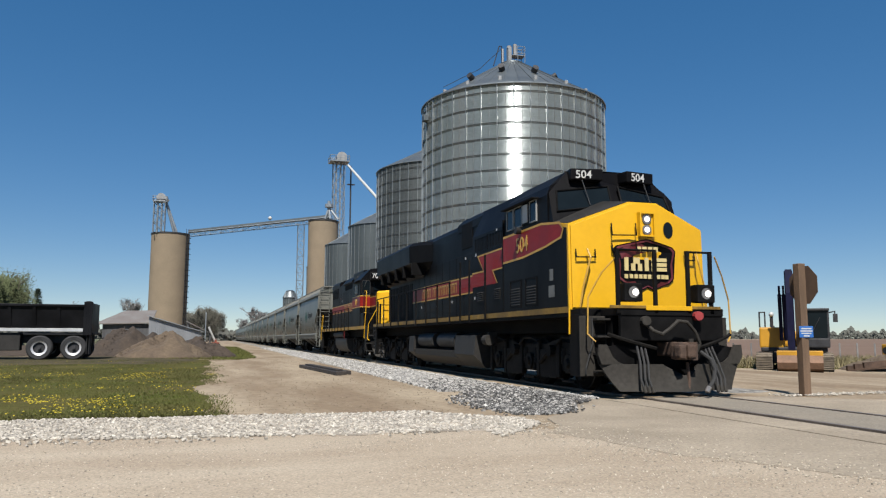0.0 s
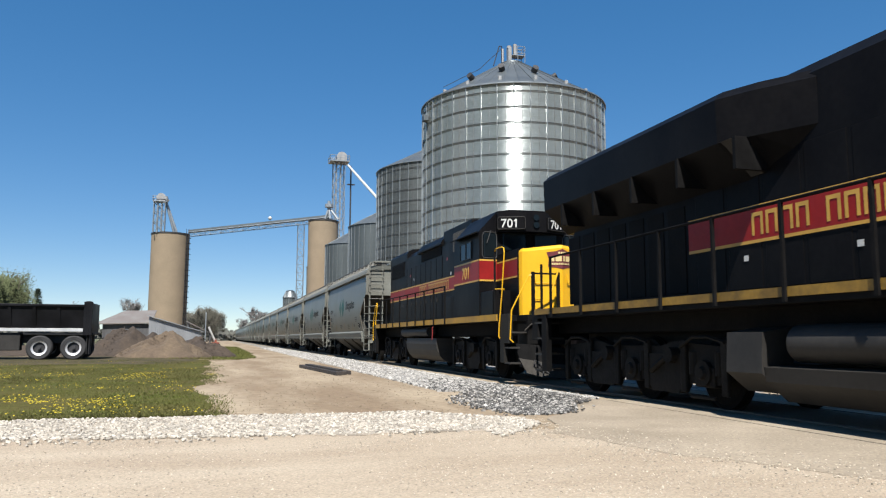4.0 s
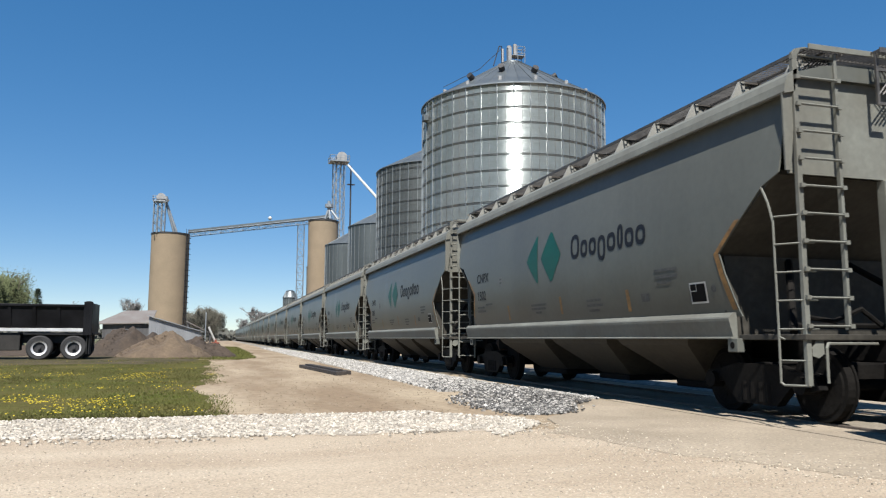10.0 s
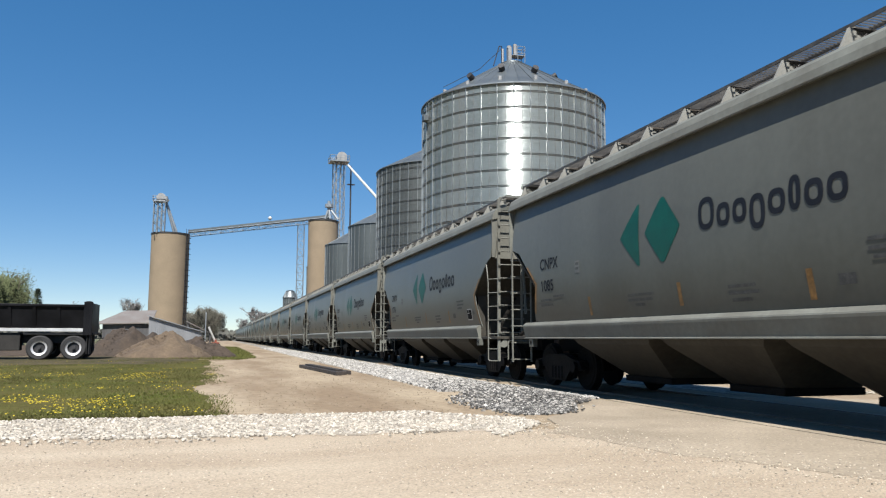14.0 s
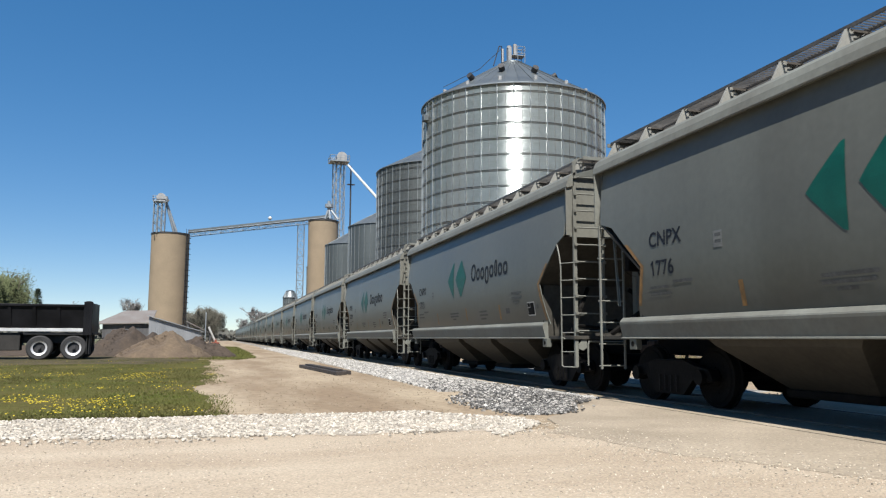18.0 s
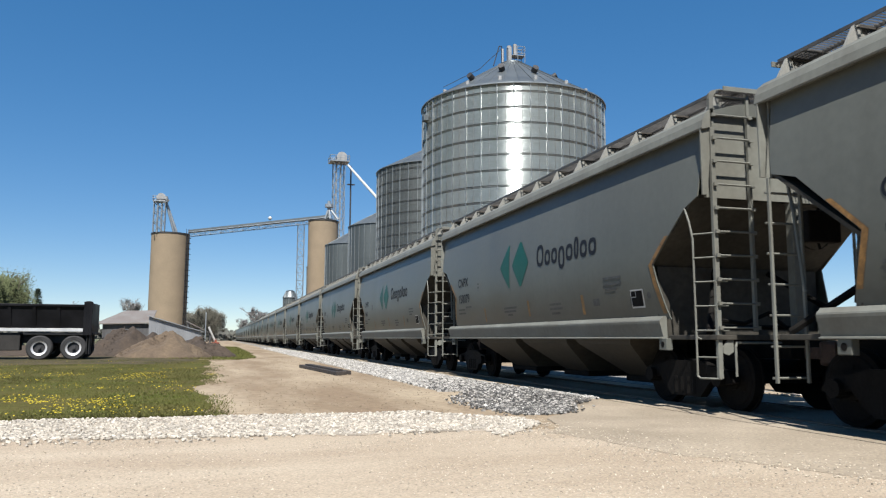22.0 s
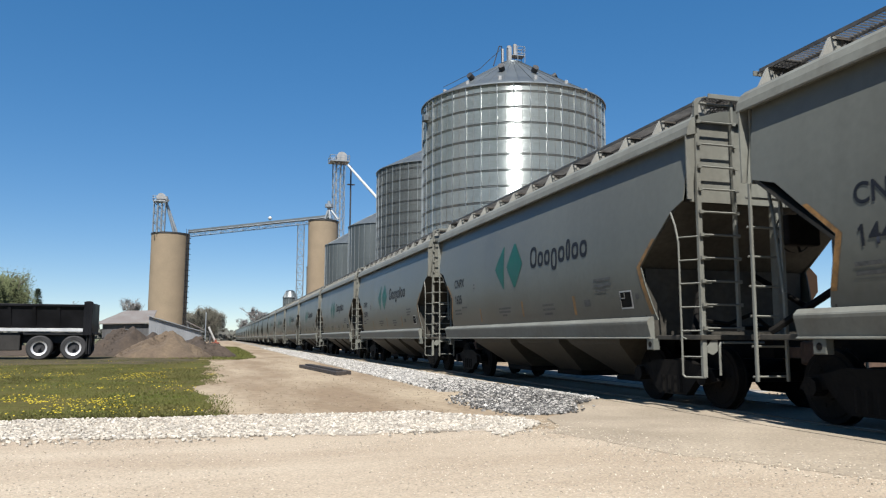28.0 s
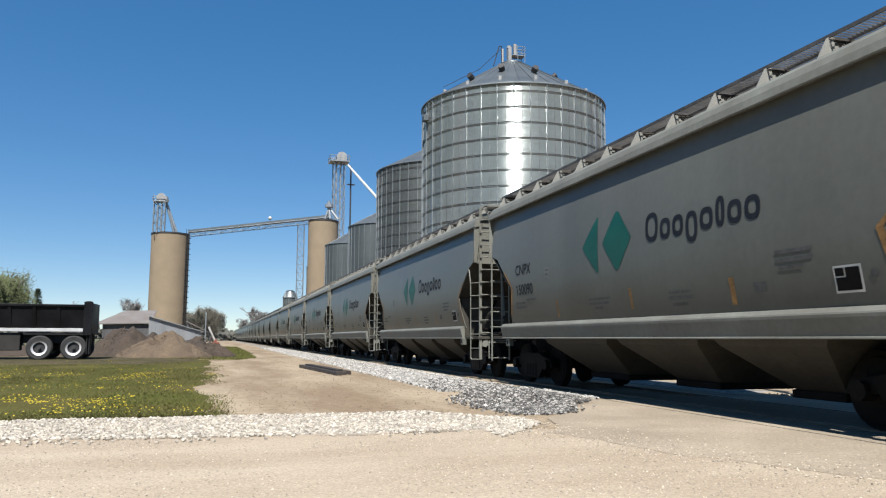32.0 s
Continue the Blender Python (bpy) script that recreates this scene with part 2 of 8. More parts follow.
M_POST = material("weathered_post", (0.1392, 0.087, 0.0522), 0.9, var=0.3, scale=3, fine=50, bump=0.5, streak=True)
M_SIGNBACK = material("brown_sign_back", (0.0928, 0.058, 0.0377), 0.7, var=0.15, bump=0.1)
M_BLUE = material("blue_sign", (0.0174, 0.0986, 0.319), 0.5, var=0.08, bump=0.0)
M_EXCAV = material("excavator_yellow", (0.4176, 0.2088, 0.0116), 0.5, var=0.12, scale=1.5, bump=0.05)
M_TRACKPAD = material("muddy_track", (0.1566, 0.1276, 0.0928), 0.85, var=0.25, bump=0.3)
M_BUCKET = material("worn_bucket", (0.174, 0.0986, 0.058), 0.7, 0.2, var=0.25, scale=2, bump=0.2)
M_BARK = material("bark", (0.0986, 0.0812, 0.0638), 0.9, var=0.25, bump=0.3)
M_LEAF = material("spring_leaves", (0.078, 0.092, 0.042), 0.8, var=0.1, scale=0.5, fine=4, bump=0.0, rand=0.15, spec=0.2)
# Olive leaves made paler and greyer, as there is no real haze.
M_LEAF_DARK = material("hazed_woodland_leaves", (0.088, 0.087, 0.068), 0.85, var=0.12, scale=0.3, fine=4, bump=0.0, second=(0.088, 0.076, 0.062), rand=0.15, spec=0.2)
# Twig grey lifted towards the sky for haze; also on the fence posts.
M_TWIG = material("hazed_bare_twigs", (0.2, 0.19, 0.18), 0.9, var=0.2, bump=0.0, rand=0.3)
M_SPRUCE = material("spruce_needles", (0.0145, 0.029, 0.0145), 0.8, var=0.2, bump=0.0, rand=0.4)
M_BARNROOF = material("white_metal_roof", (0.165, 0.157, 0.147), 0.55, 0.1, var=0.2, scale=0.8, bump=0.0, second=(0.11, 0.083, 0.068), mix=0.6)
M_BARNWALL = material("grey_barn_boards", (0.0812, 0.0812, 0.0841), 0.8, var=0.25, scale=2, bump=0.2, streak=True)
M_SHEET = material("corrugated_sheet", (0.232, 0.2436, 0.2552), 0.5, 0.4, var=0.12, scale=0.8, bump=0.0, streak=True)
M_ORANGE = material("orange_red_paint", (0.2088, 0.0435, 0.0174), 0.6, var=0.25, bump=0.0)


# ---------------------------------------------------------------- mesh helpers
def box(bm, x0, x1, y0, y1, z0, z1, bevel=0.0):
    vs = [bm.verts.new((x, y, z)) for x in (x0, x1) for y in (y0, y1) for z in (z0, z1)]
    fs = [bm.faces.new([vs[i] for i in q]) for q in ((0, 1, 3, 2), (4, 6, 7, 5), (0, 4, 5, 1), (2, 3, 7, 6), (0, 2, 6, 4), (1, 5, 7, 3))]
    if bevel:
        es = {e for f in fs for e in f.edges}
        bmesh.ops.bevel(bm, geom=list(es), offset=bevel, segments=2, affect="EDGES", profile=0.6)
    return bm


def tube(bm, a, b, r, seg=6, r2=None, caps=True):
    a, b = Vector(a), Vector(b)
    q = (b - a).to_track_quat("Z", "Y")
    r2 = r if r2 is None else r2
    ra = [bm.verts.new(a + q @ Vector((r * math.cos(k * math.tau / seg), r * math.sin(k * math.tau / seg), 0))) for k in range(seg)]
    rb = [bm.verts.new(b + q @ Vector((r2 * math.cos(k * math.tau / seg), r2 * math.sin(k * math.tau / seg), 0))) for k in range(seg)]
    for k in range(seg):
        bm.faces.new((ra[k], ra[(k + 1) % seg], rb[(k + 1) % seg], rb[k]))
    if caps:
        bm.faces.new(ra[::-1])
        bm.faces.new(rb)
    return bm


def pipe(bm, pts, r, seg=6):
    """One bent tube through the points."""
    pts = [Vector(p) for p in pts]
    n = len(pts)
    side, rings = None, []
    for k, p in enumerate(pts):
        a = (p - pts[k - 1]).normalized() if k else None
        b = (pts[k + 1] - p).normalized() if k < n - 1 else None
        d = (a + b) if a is not None and b is not None else (b if a is None else a)
        d = d.normalized() if d.length > 1e-4 else a
        wide = 1.0 / max(0.5, d.dot(a)) if a is not None else 1.0
        side = d.orthogonal() if side is None else side - d * side.dot(d)
        side = side.normalized() if side.length > 1e-4 else d.orthogonal().normalized()
        up = d.cross(side)
        rings.append([bm.verts.new(p + (side * math.cos(i * math.tau / seg) + up * math.sin(i * math.tau / seg)) * r * min(1.3, wide)) for i in range(seg)])
    for u, v in zip(rings, rings[1:]):
        for i in range(seg):
            bm.faces.new((u[i], u[(i + 1) % seg], v[(i + 1) % seg], v[i]))
    bm.faces.new(rings[0][::-1])
    bm.faces.new(rings[-1])
    return bm


def prism(bm, poly, axis, a, b):
    """A polygon, swept from a to b along an axis. For x the polygon is in (y, z), for y in (x, z), for z in (x, y)."""
    def at(p, d):
        return {"x": (d, p[0], p[1]), "y": (p[0], d, p[1]), "z": (p[0], p[1], d)}[axis]
    va = [bm.verts.new(at(p, a)) for p in poly]
    vb = [bm.verts.new(at(p, b)) for p in poly]
    n = len(poly)
    fs = [bm.faces.new((va[k], va[(k + 1) % n], vb[(k + 1) % n], vb[k])) for k in range(n)]
    fs += [bm.faces.new(va[::-1]), bm.faces.new(vb)]
    bmesh.ops.recalc_face_normals(bm, faces=fs)
    return bm


def loft(bm, rings, close=True, caps=True):
    """Quads between rings of equally many points."""
    vr = [[bm.verts.new(p) for p in ring] for ring in rings]
    n = len(rings[0])
    fs = []
    for a, b in zip(vr, vr[1:]):
        for k in range(n if close else n - 1):
            fs.append(bm.faces.new((a[k], a[(k + 1) % n], b[(k + 1) % n], b[k])))
    if caps and close:
        fs += [bm.faces.new(vr[0][::-1]), bm.faces.new(vr[-1])]
    bmesh.ops.recalc_face_normals(bm, faces=fs)
    return bm


def mesh_of(bm, name, mat, smooth=False):
    me = bpy.data.meshes.new(name)
    bm.to_mesh(me)
    bm.free()
    me.materials.append(mat)
    if smooth:
        me.shade_smooth()
        me.set_sharp_from_angle(angle=radians(35))
    return me


def part(name, bm, mat, parent, label="", smooth=False, at=None):
    """One mesh object under a thing or a part."""
    me = bm if isinstance(bm, bpy.types.Mesh) else mesh_of(bm, name, mat, smooth)
    ob = new(name, me)
    ob.parent = parent
    if at is not None:
        ob.matrix_basis = at if isinstance(at, Matrix) else Matrix.Translation(at)
    return tagged(ob, label)


def thing(name, label, category, at=(0, 0, 0), rz=0, group="", kind=""):
    ob = new(name)
    ob.empty_display_size = 0.2
    ob.matrix_basis = pose(*at, 0, 0, rz)
    return tagged(ob, label, category, group, kind)


def solid(name, bm, mat, label, category, at=(0, 0, 0), rz=0, group="", kind="", smooth=False):
    ob = new(name, bm if isinstance(bm, bpy.types.Mesh) else mesh_of(bm, name, mat, smooth))
    ob.matrix_basis = pose(*at, 0, 0, rz)
    return tagged(ob, label, category, group, kind)


def soup(name, verts, faces, mat):
    me = bpy.data.meshes.new(name)
    me.from_pydata(verts, [], faces)
    me.materials.append(mat)
    me.update()
    return me


def glyphs(text, height, depth, bold):
    cu = bpy.data.curves.new("letters", "FONT")
    cu.body, cu.size, cu.extrude, cu.offset = text, height / 0.7, depth, bold * height
    ob = bpy.data.objects.new("letters", cu)
    scene.collection.objects.link(ob)
    me = bpy.data.meshes.new_from_object(ob.evaluated_get(bpy.context.evaluated_depsgraph_get()))
    bpy.data.objects.remove(ob)
    bpy.data.curves.remove(cu)
    me.transform(Matrix(((0, 0, -1, 0), (-1, 0, 0, 0), (0, 1, 0, 0), (0, 0, 0, 1))))
    return me


def letters(text, height, depth=0.004, bold=0.045):
    """A mesh of upright letters in the plane x = 0, reading along -y, from y = 0. Each 1 gets a flag."""
    me = glyphs(text, height, depth, bold)
    ends = [min(v.co.y for v in glyphs(text[:k + 1], height, depth, bold).vertices) for k, c in enumerate(text) if c == "1"]
    if not ends:
        return me
    bm = bmesh.new()
    bm.from_mesh(me)
    bpy.data.meshes.remove(me)
    for y in ends:
        y += height * 0.10
        poly = [(y, height * 0.99), (y, height * 0.80), (y + height * 0.22, height * 0.66), (y + height * 0.22, height * 0.82)]
        if depth:
            prism(bm, poly, "x", -depth, depth)
        else:
            bm.faces.new([bm.verts.new((0, a, b)) for a, b in poly])
    return mesh_of(bm, "letters", M_WHITE)


# ---------------------------------------------------------------- the ground
TRACK_X = 8.05
rng = random.Random(4)


def ground_z(x, y):
    """Flat round the crossing, a touch higher to the west, falling a little away to the east."""
    z = -0.05
    if x < 2:
        z += 0.10 * min(1.0, max(0.0, (y - 14) / 25)) * min(1.0, (2 - x) / 6)
    if x > 14:
        z -= 0.021 * min(12.0, x - 14)
    if x > 60:
        z += 0.005 * (min(x, 900.0) - 60)
    far = math.hypot(x, y)
    return z + 0.006 * noise.noise((x * 0.21, y * 0.21, 0.3)) * (1.0 if far < 120 else 0.0)


def axis_steps(fine0, fine1, step, far):
    a = list(np.arange(fine0, fine1 + 1e-6, step))
    d, v = step, fine1
    while v < far:
        d *= 1.35
        v += d
        a.append(v)
    d, v = step, fine0
    while v > -far:
        d *= 1.35
        v -= d
        a.insert(0, v)
    return a


def sheet(name, xs, ys, zf, mat):
    vs = [(x, y, zf(x, y)) for y in ys for x in xs]
    nx = len(xs)
    fs = [(j * nx + i, j * nx + i + 1, (j + 1) * nx + i + 1, (j + 1) * nx + i) for j in range(len(ys) - 1) for i in range(nx - 1)]
    me = soup(name, vs, fs, mat)
    me.shade_smooth()
    return me


tagged(new("ground", sheet("ground", axis_steps(-16, 30, 0.6, 2600), axis_steps(0, 60, 0.6, 2600), ground_z, M_DIRT)),
       "pale packed dirt ground with tyre marks", "ground", kind="structure")


def patch(name, outline, mat, lift, label, category, wob=0.25, step=0.5):
    """A sheet laid on the ground inside an outline with a ragged edge."""
    pts = []
    n = len(outline)
    for k in range(n):
        a, b = Vector(outline[k]), Vector(outline[(k + 1) % n])
        m = max(1, min(60, int((b - a).length / step)))
        nrm = Vector((-(b - a).y, (b - a).x)).normalized()
        for i in range(m):
            p = a.lerp(b, i / m)
            w = wob * (noise.noise((p.x * 0.9, p.y * 0.9, 2.0)) + 0.6 * noise.noise((p.x * 3.1, p.y * 3.1, 5.0)))
            pts.append(p + nrm * w)
    bm = bmesh.new()
    top = [bm.verts.new((p.x, p.y, 0)) for p in pts]
    f = bm.faces.new(top)
    bmesh.ops.triangulate(bm, faces=[f])
    for _ in range(3):
        long = [e for e in bm.edges if e.calc_length() > 2.5 and min(v.co.length for v in e.verts) < 60]
        if not long:
            break
        bmesh.ops.subdivide_edges(bm, edges=long, cuts=1)
        bmesh.ops.triangulate(bm, faces=bm.faces[:])
    for v in bm.verts:
        v.co.z = ground_z(v.co.x, v.co.y) + lift
    bmesh.ops.recalc_face_normals(bm, faces=bm.faces[:])
    for f in bm.faces:
        if f.normal.z < 0:
            f.normal_flip()
    rim = bmesh.ops.extrude_edge_only(bm, edges=[e for e in bm.edges if e.is_boundary])
    for v in rim["geom"]:
        if isinstance(v, bmesh.types.BMVert):
            v.co.z -= 0.08
    me = mesh_of(bm, name, mat)
    return tagged(new(name, me), label, category, kind="structure")


patch("road", [(-60, 3.0), (-60, 8.9), (-3, 9.0), (2, 8.6), (5.0, 8.4), (6.4, 11.8), (9.8, 12.0), (12, 11.0), (40, 11.0), (40, 3.0), (30, -8), (-30, -8)], M_ROAD, 0.010, "pale crushed stone road leading over the track", "road", 0.15)
patch("crossing_pavement", [(3.6, 8.2), (4.65, 10.1), (5.8, 12.3), (9.9, 12.3), (11.2, 11.2), (13, 8.2), (13, 3.4), (11, -2), (6.4, -2), (5.4, 4.2), (4.2, 6.2)], M_ASPHALT, 0.0145, "worn tan-grey asphalt at the track crossing", "road", 0.28, step=0.25)
patch("gravel_strip", [(-40, 9.0), (-40, 11.0), (-3, 10.9), (2.4, 10.9), (3.7, 9.9), (3.9, 9.4), (3.2, 8.5), (1.0, 8.6), (-2.2, 9.1)], M_GRAVEL_BED, 0.02, "strip of white crushed limestone beside the road", "gravel", 0.2)
patch("lawn", [(-60, 11.1), (-60, 40), (-12, 41), (-5, 41), (-0.4, 38), (-0.5, 28), (-0.3, 21), (-0.7, 17.5), (-0.1, 14.5), (-0.2, 12.4), (-0.5, 11.3), (-3, 11.0)], M_SOIL, 0.010, "rough grass with dandelions", "grass", 0.3)
patch("grass_verge", [(-3.0, 43), (-2.5, 80), (2.2, 100), (2.3, 60), (1.8, 43), (1.0, 39), (-0.3, 40)], M_SOIL, 0.018, "grass verge beside the dirt track", "grass", 0.3)
patch("ploughed_field", [(16, 44), (16, 60), (90, 420), (1500, 700), (1500, 120), (60, 36)], M_FIELD, 0.03, "bare brown ploughed field", "field", 0.5, step=6)
patch("field_grass", [(13, 30), (14, 44), (60, 36), (200, 70), (200, 40), (50, 27)], M_SOIL, 0.02, "dry grass margin of the field", "grass", 0.5, step=3)
patch("west_farmland", [(-1500, 60), (-1500, 900), (-30, 900), (-4, 300), (-6, 90), (-30, 60)], M_FAR, 0.03, "flat green farmland", "field", 0.5, step=8)
patch("truck_yard", [(-60, 31.5), (-60, 44), (-5, 44), (-0.9, 40), (-1.3, 34), (-2.0, 32.0), (-8, 30.6), (-16, 31.6)], M_YARD, 0.016, "trodden brown soil where the truck stands", "dirt", 0.8)

# ---------------------------------------------------------------- the railway
def stones(count, place, size, seed, mat, name):
    """Many small angular stones in one mesh. place(rng) gives x, y, z."""
    r = random.Random(seed)
    vs, fs = [], []
    for _ in range(count):
        x, y, z = place(r)
        s = size * r.uniform(0.5, 1.3)
        m = Euler((r.uniform(-0.5, 0.5), r.uniform(-0.5, 0.5), r.uniform(0, math.tau))).to_matrix()
        k = len(vs)
        for px in (-0.8, 0.8):
            for py in (-0.62, 0.62):
                for pz in (-0.45, 0.45):
                    v = m @ Vector((px * r.uniform(0.55, 1.15), py * r.uniform(0.55, 1.15), pz * r.uniform(0.5, 1.15)))
                    vs.append((x + s * v.x, y + s * v.y, z + s * v.z))
        for q in ((0, 1, 3, 2), (4, 6, 7, 5), (0, 4, 5, 1), (2, 3, 7, 6), (0, 2, 6, 4), (1, 5, 7, 3)):
            fs.append(tuple(k + i for i in q))
    return soup(name, vs, fs, mat)


xs_b = [TRACK_X + d for d in (-4.2, -3.8, -3.4, -3.0, -2.6, -2.2, -1.75, -0.9, 0, 0.9, 1.75, 2.2, 2.6, 3.0, 3.4, 3.8, 4.2)]


def bed_z(x, y):
    d = abs(x - TRACK_X)
    w = 3.35 + 0.4 * noise.noise((y * 0.22, 1.0, 3.0))
    if d > w:
        return ground_z(x, y) - 0.05
    return -0.055 + 0.05 * max(0.0, min(1.0, (w - d) / 0.8)) - (0.09 if d < 1.4 else 0.09 * max(0, (2.2 - d) / 0.8) if d < 2.2 else 0.0)


me_bed = sheet("ballast", xs_b, list(np.arange(12.3, 80, 0.7)) + list(np.arange(80, 700, 8)), lambda x, y: bed_z(x, y) if y > 13 else ground_z(x, y) - 0.03, M_BALLAST_BED)
tagged(new("ballast_bed", me_bed), "bed of crushed stone under the track", "ballast", kind="structure")
me_bed2 = sheet("ballast", xs_b, list(np.arange(-60, -2.5, 1.2)), bed_z, M_BALLAST_BED)
tagged(new("ballast_bed", me_bed2), "bed of crushed stone under the track", "ballast", kind="structure")


def on_shoulder(r):
    y = 12.6 + (r.random() ** 2.0) * 75
    x = TRACK_X - 1.6 - (r.random() ** 0.85) * 2.1
    if y < 15 and x < 5.2:
        x += 1.4
    return x, y, max(bed_z(x, y), ground_z(x, y)) + 0.012


tagged(new("ballast_stones", stones(21000, on_shoulder, 0.042, 11, M_BALLAST, "ballast_stones")), "pale grey crushed ballast stones", "ballast", kind="stuff")


def by_the_crossing(r):
    """Among the pale shoulder stones, more and more of them towards the crossing."""
    while True:
        x, y, z = on_shoulder(r)
        if y < 12.6 + 7 * r.random() ** 1.5 and x < TRACK_X - 1.7:
            return x, y, z + 0.012


tagged(new("oily_stones", stones(2800, by_the_crossing, 0.034, 16, M_BALLAST_DARK, "oily_stones")), "dark stones strewn over the pale ballast", "ballast", kind="stuff")


def on_toe(r):
    """The toe of the ballast, spilling down to the gravel strip beside the pavement."""
    y = 10.35 + 5.6 * r.random() ** 1.5
    q = min(1.0, (y - 10.35) / 2.6)
    left = 4.3 - 0.50 * q + max(0.0, y - 12.2) * 0.42
    right = 4.75 + 1.75 * q
    x = left + (right - left) * r.random() + r.gauss(0, 0.16)
    return x, y + r.gauss(0, 0.10), max(bed_z(x, y), ground_z(x, y)) + 0.014


tagged(new("oily_stones", stones(4200, on_toe, 0.028, 12, M_BALLAST_DARK, "oily_stones")), "dark oil-stained ballast stones by the crossing", "ballast", kind="stuff")
tagged(new("ballast_stones", stones(2400, on_toe, 0.028, 19, M_BALLAST, "ballast_stones")), "pale stones among the dark ballast by the crossing", "ballast", kind="stuff")


def on_strip(r):
    x = -14 + r.random() * 17.95
    w = 0.18 * noise.noise((x * 0.8, 3.0, 0))
    low = 8.98 - 0.38 * min(1.0, max(0.0, (x + 2.6) / 3.2))
    y = (low + (10.96 - low) * r.random() if r.random() < 0.95 else r.triangular(8.3, 9.1, 9.0)) + w
    if x > 3.0:
        y = 9.45 + (y - 9.9) * max(0.15, (4.2 - x))
    return x, y, ground_z(x, y) + 0.022


tagged(new("limestone_chips", stones(24000, on_strip, 0.0245, 13, M_STONE, "limestone_chips")), "white crushed limestone chips", "gravel", kind="stuff")


def on_road(r):
    while True:
        y = 3.2 + r.random() ** 1.3 * 6.0
        x = -8 + r.random() * 16
        if r.random() < 0.5 + 0.9 * noise.noise((x * 0.7, y * 1.1, 4.0)):
            return x, y, ground_z(x, y) + 0.0115


tagged(new("road_pebbles", stones(20000, on_road, 0.0075, 14, M_PEBBLE, "road_pebbles")), "loose pebbles on the road surface", "gravel", kind="stuff")


EDGE = [(3.4, 9.6), (3.6, 8.2), (4.2, 6.2), (5.4, 4.2), (6.4, 0.5)]


def on_edge(r):
    k = r.randrange(len(EDGE) - 1)
    q = r.random()
    x = EDGE[k][0] * (1 - q) + EDGE[k + 1][0] * q + r.gauss(0.1, 0.42)
    y = EDGE[k][1] * (1 - q) + EDGE[k + 1][1] * q + r.gauss(0.1, 0.30)
    return x, y, ground_z(x, y) + 0.017


tagged(new("edge_gravel", stones(1800, on_edge, 0.010, 18, M_PEBBLE, "edge_gravel")), "loose gravel strewn over the pavement edge", "gravel", kind="stuff")


def on_dirt(r):
    return (lambda x, y: (x, y, ground_z(x, y) + 0.006))(r.uniform(0.1, 4.6), 11 + r.random() ** 1.7 * 35)


tagged(new("dirt_clods", stones(1600, on_dirt, 0.013, 15, M_CLOD, "dirt_clods")), "loose clods on the dirt track", "dirt", kind="stuff")

# Dark strip along the track: oil, plus the train's shadow as colour.
me_oily_shaded = sheet("oily_shaded_bed", [TRACK_X + d for d in (-1.75, -1.45, -0.8, 0, 0.8, 1.45, 1.75)], list(np.arange(12.9, 80, 0.7)) + list(np.arange(80, 690, 8)), lambda x, y: bed_z(x, y) + 0.012, M_OILY_SHADED_BED)
tagged(new("track_bed", me_oily_shaded), "oily stone between the rails, darkened for the train's shadow", "ballast", kind="structure")
RAIL = [(-0.070, -0.17), (0.070, -0.17), (0.070, -0.158), (0.010, -0.145), (0.010, -0.045), (0.036, -0.036), (0.036, -0.004), (0.030, 0.0), (-0.030, 0.0), (-0.036, -0.004), (-0.036, -0.036), (-0.010, -0.045), (-0.010, -0.145), (-0.070, -0.158)]
track = thing("railway_track", "single railway track on dark wooden ties", "track", kind="structure")
for side in (-0.7525, 0.7525):
    bm = bmesh.new()
    prism(bm, [(TRACK_X + side + a, b) for a, b in RAIL], "y", -60, 690)
    part("rail", bm, M_RAIL, track, "worn steel rail")
bm = bmesh.new()
box(bm, -1.28, 1.28, -0.115, 0.115, -0.3, -0.135, 0.01)
me_tie = mesh_of(bm, "tie", M_TIE)
for k in range(150):
    part("tie", me_tie, None, track, at=(TRACK_X + rng.uniform(-0.04, 0.04), 13.0 + 0.5 * k, 0))
for k in range(24):
    part("tie", me_tie, None, track, at=(TRACK_X, -3.2 - 0.5 * k, 0))
# plank strips between the rails of the crossing
for x0, x1 in ((TRACK_X - 0.66, TRACK_X + 0.66), (TRACK_X - 1.5, TRACK_X - 0.82), (TRACK_X + 0.82, TRACK_X + 1.5)):
    bm = bmesh.new()
    box(bm, x0, x1, -2.2, 12.2, -0.14, -0.008 if x0 > TRACK_X - 1 and x1 < TRACK_X + 1 else -0.024, 0.006)
    part("crossing_panel", bm, M_PANEL if x1 < TRACK_X + 1 and x0 > TRACK_X - 1 else M_ASPHALT, track, "grey crossing surface panel")

# a stack of old ties by the track
stack = thing("tie_stack", "stack of dark creosoted ties lying on the dirt", "timber", (3.32, 25.7, -0.05), 3.8)
for k in range(3):
    bm = bmesh.new()
    box(bm, -0.24 + 0.2 * k, -0.06 + 0.2 * k, -3.3 + 0.25 * k, 3.1 - 0.25 * k, 0, 0.11, 0.012)
    part("tie", bm, M_TIE, stack)
bm = bmesh.new()
box(bm, -0.12, 0.08, -2.8, 2.5, 0.11, 0.16, 0.012)
part("tie", bm, M_TIE, stack)


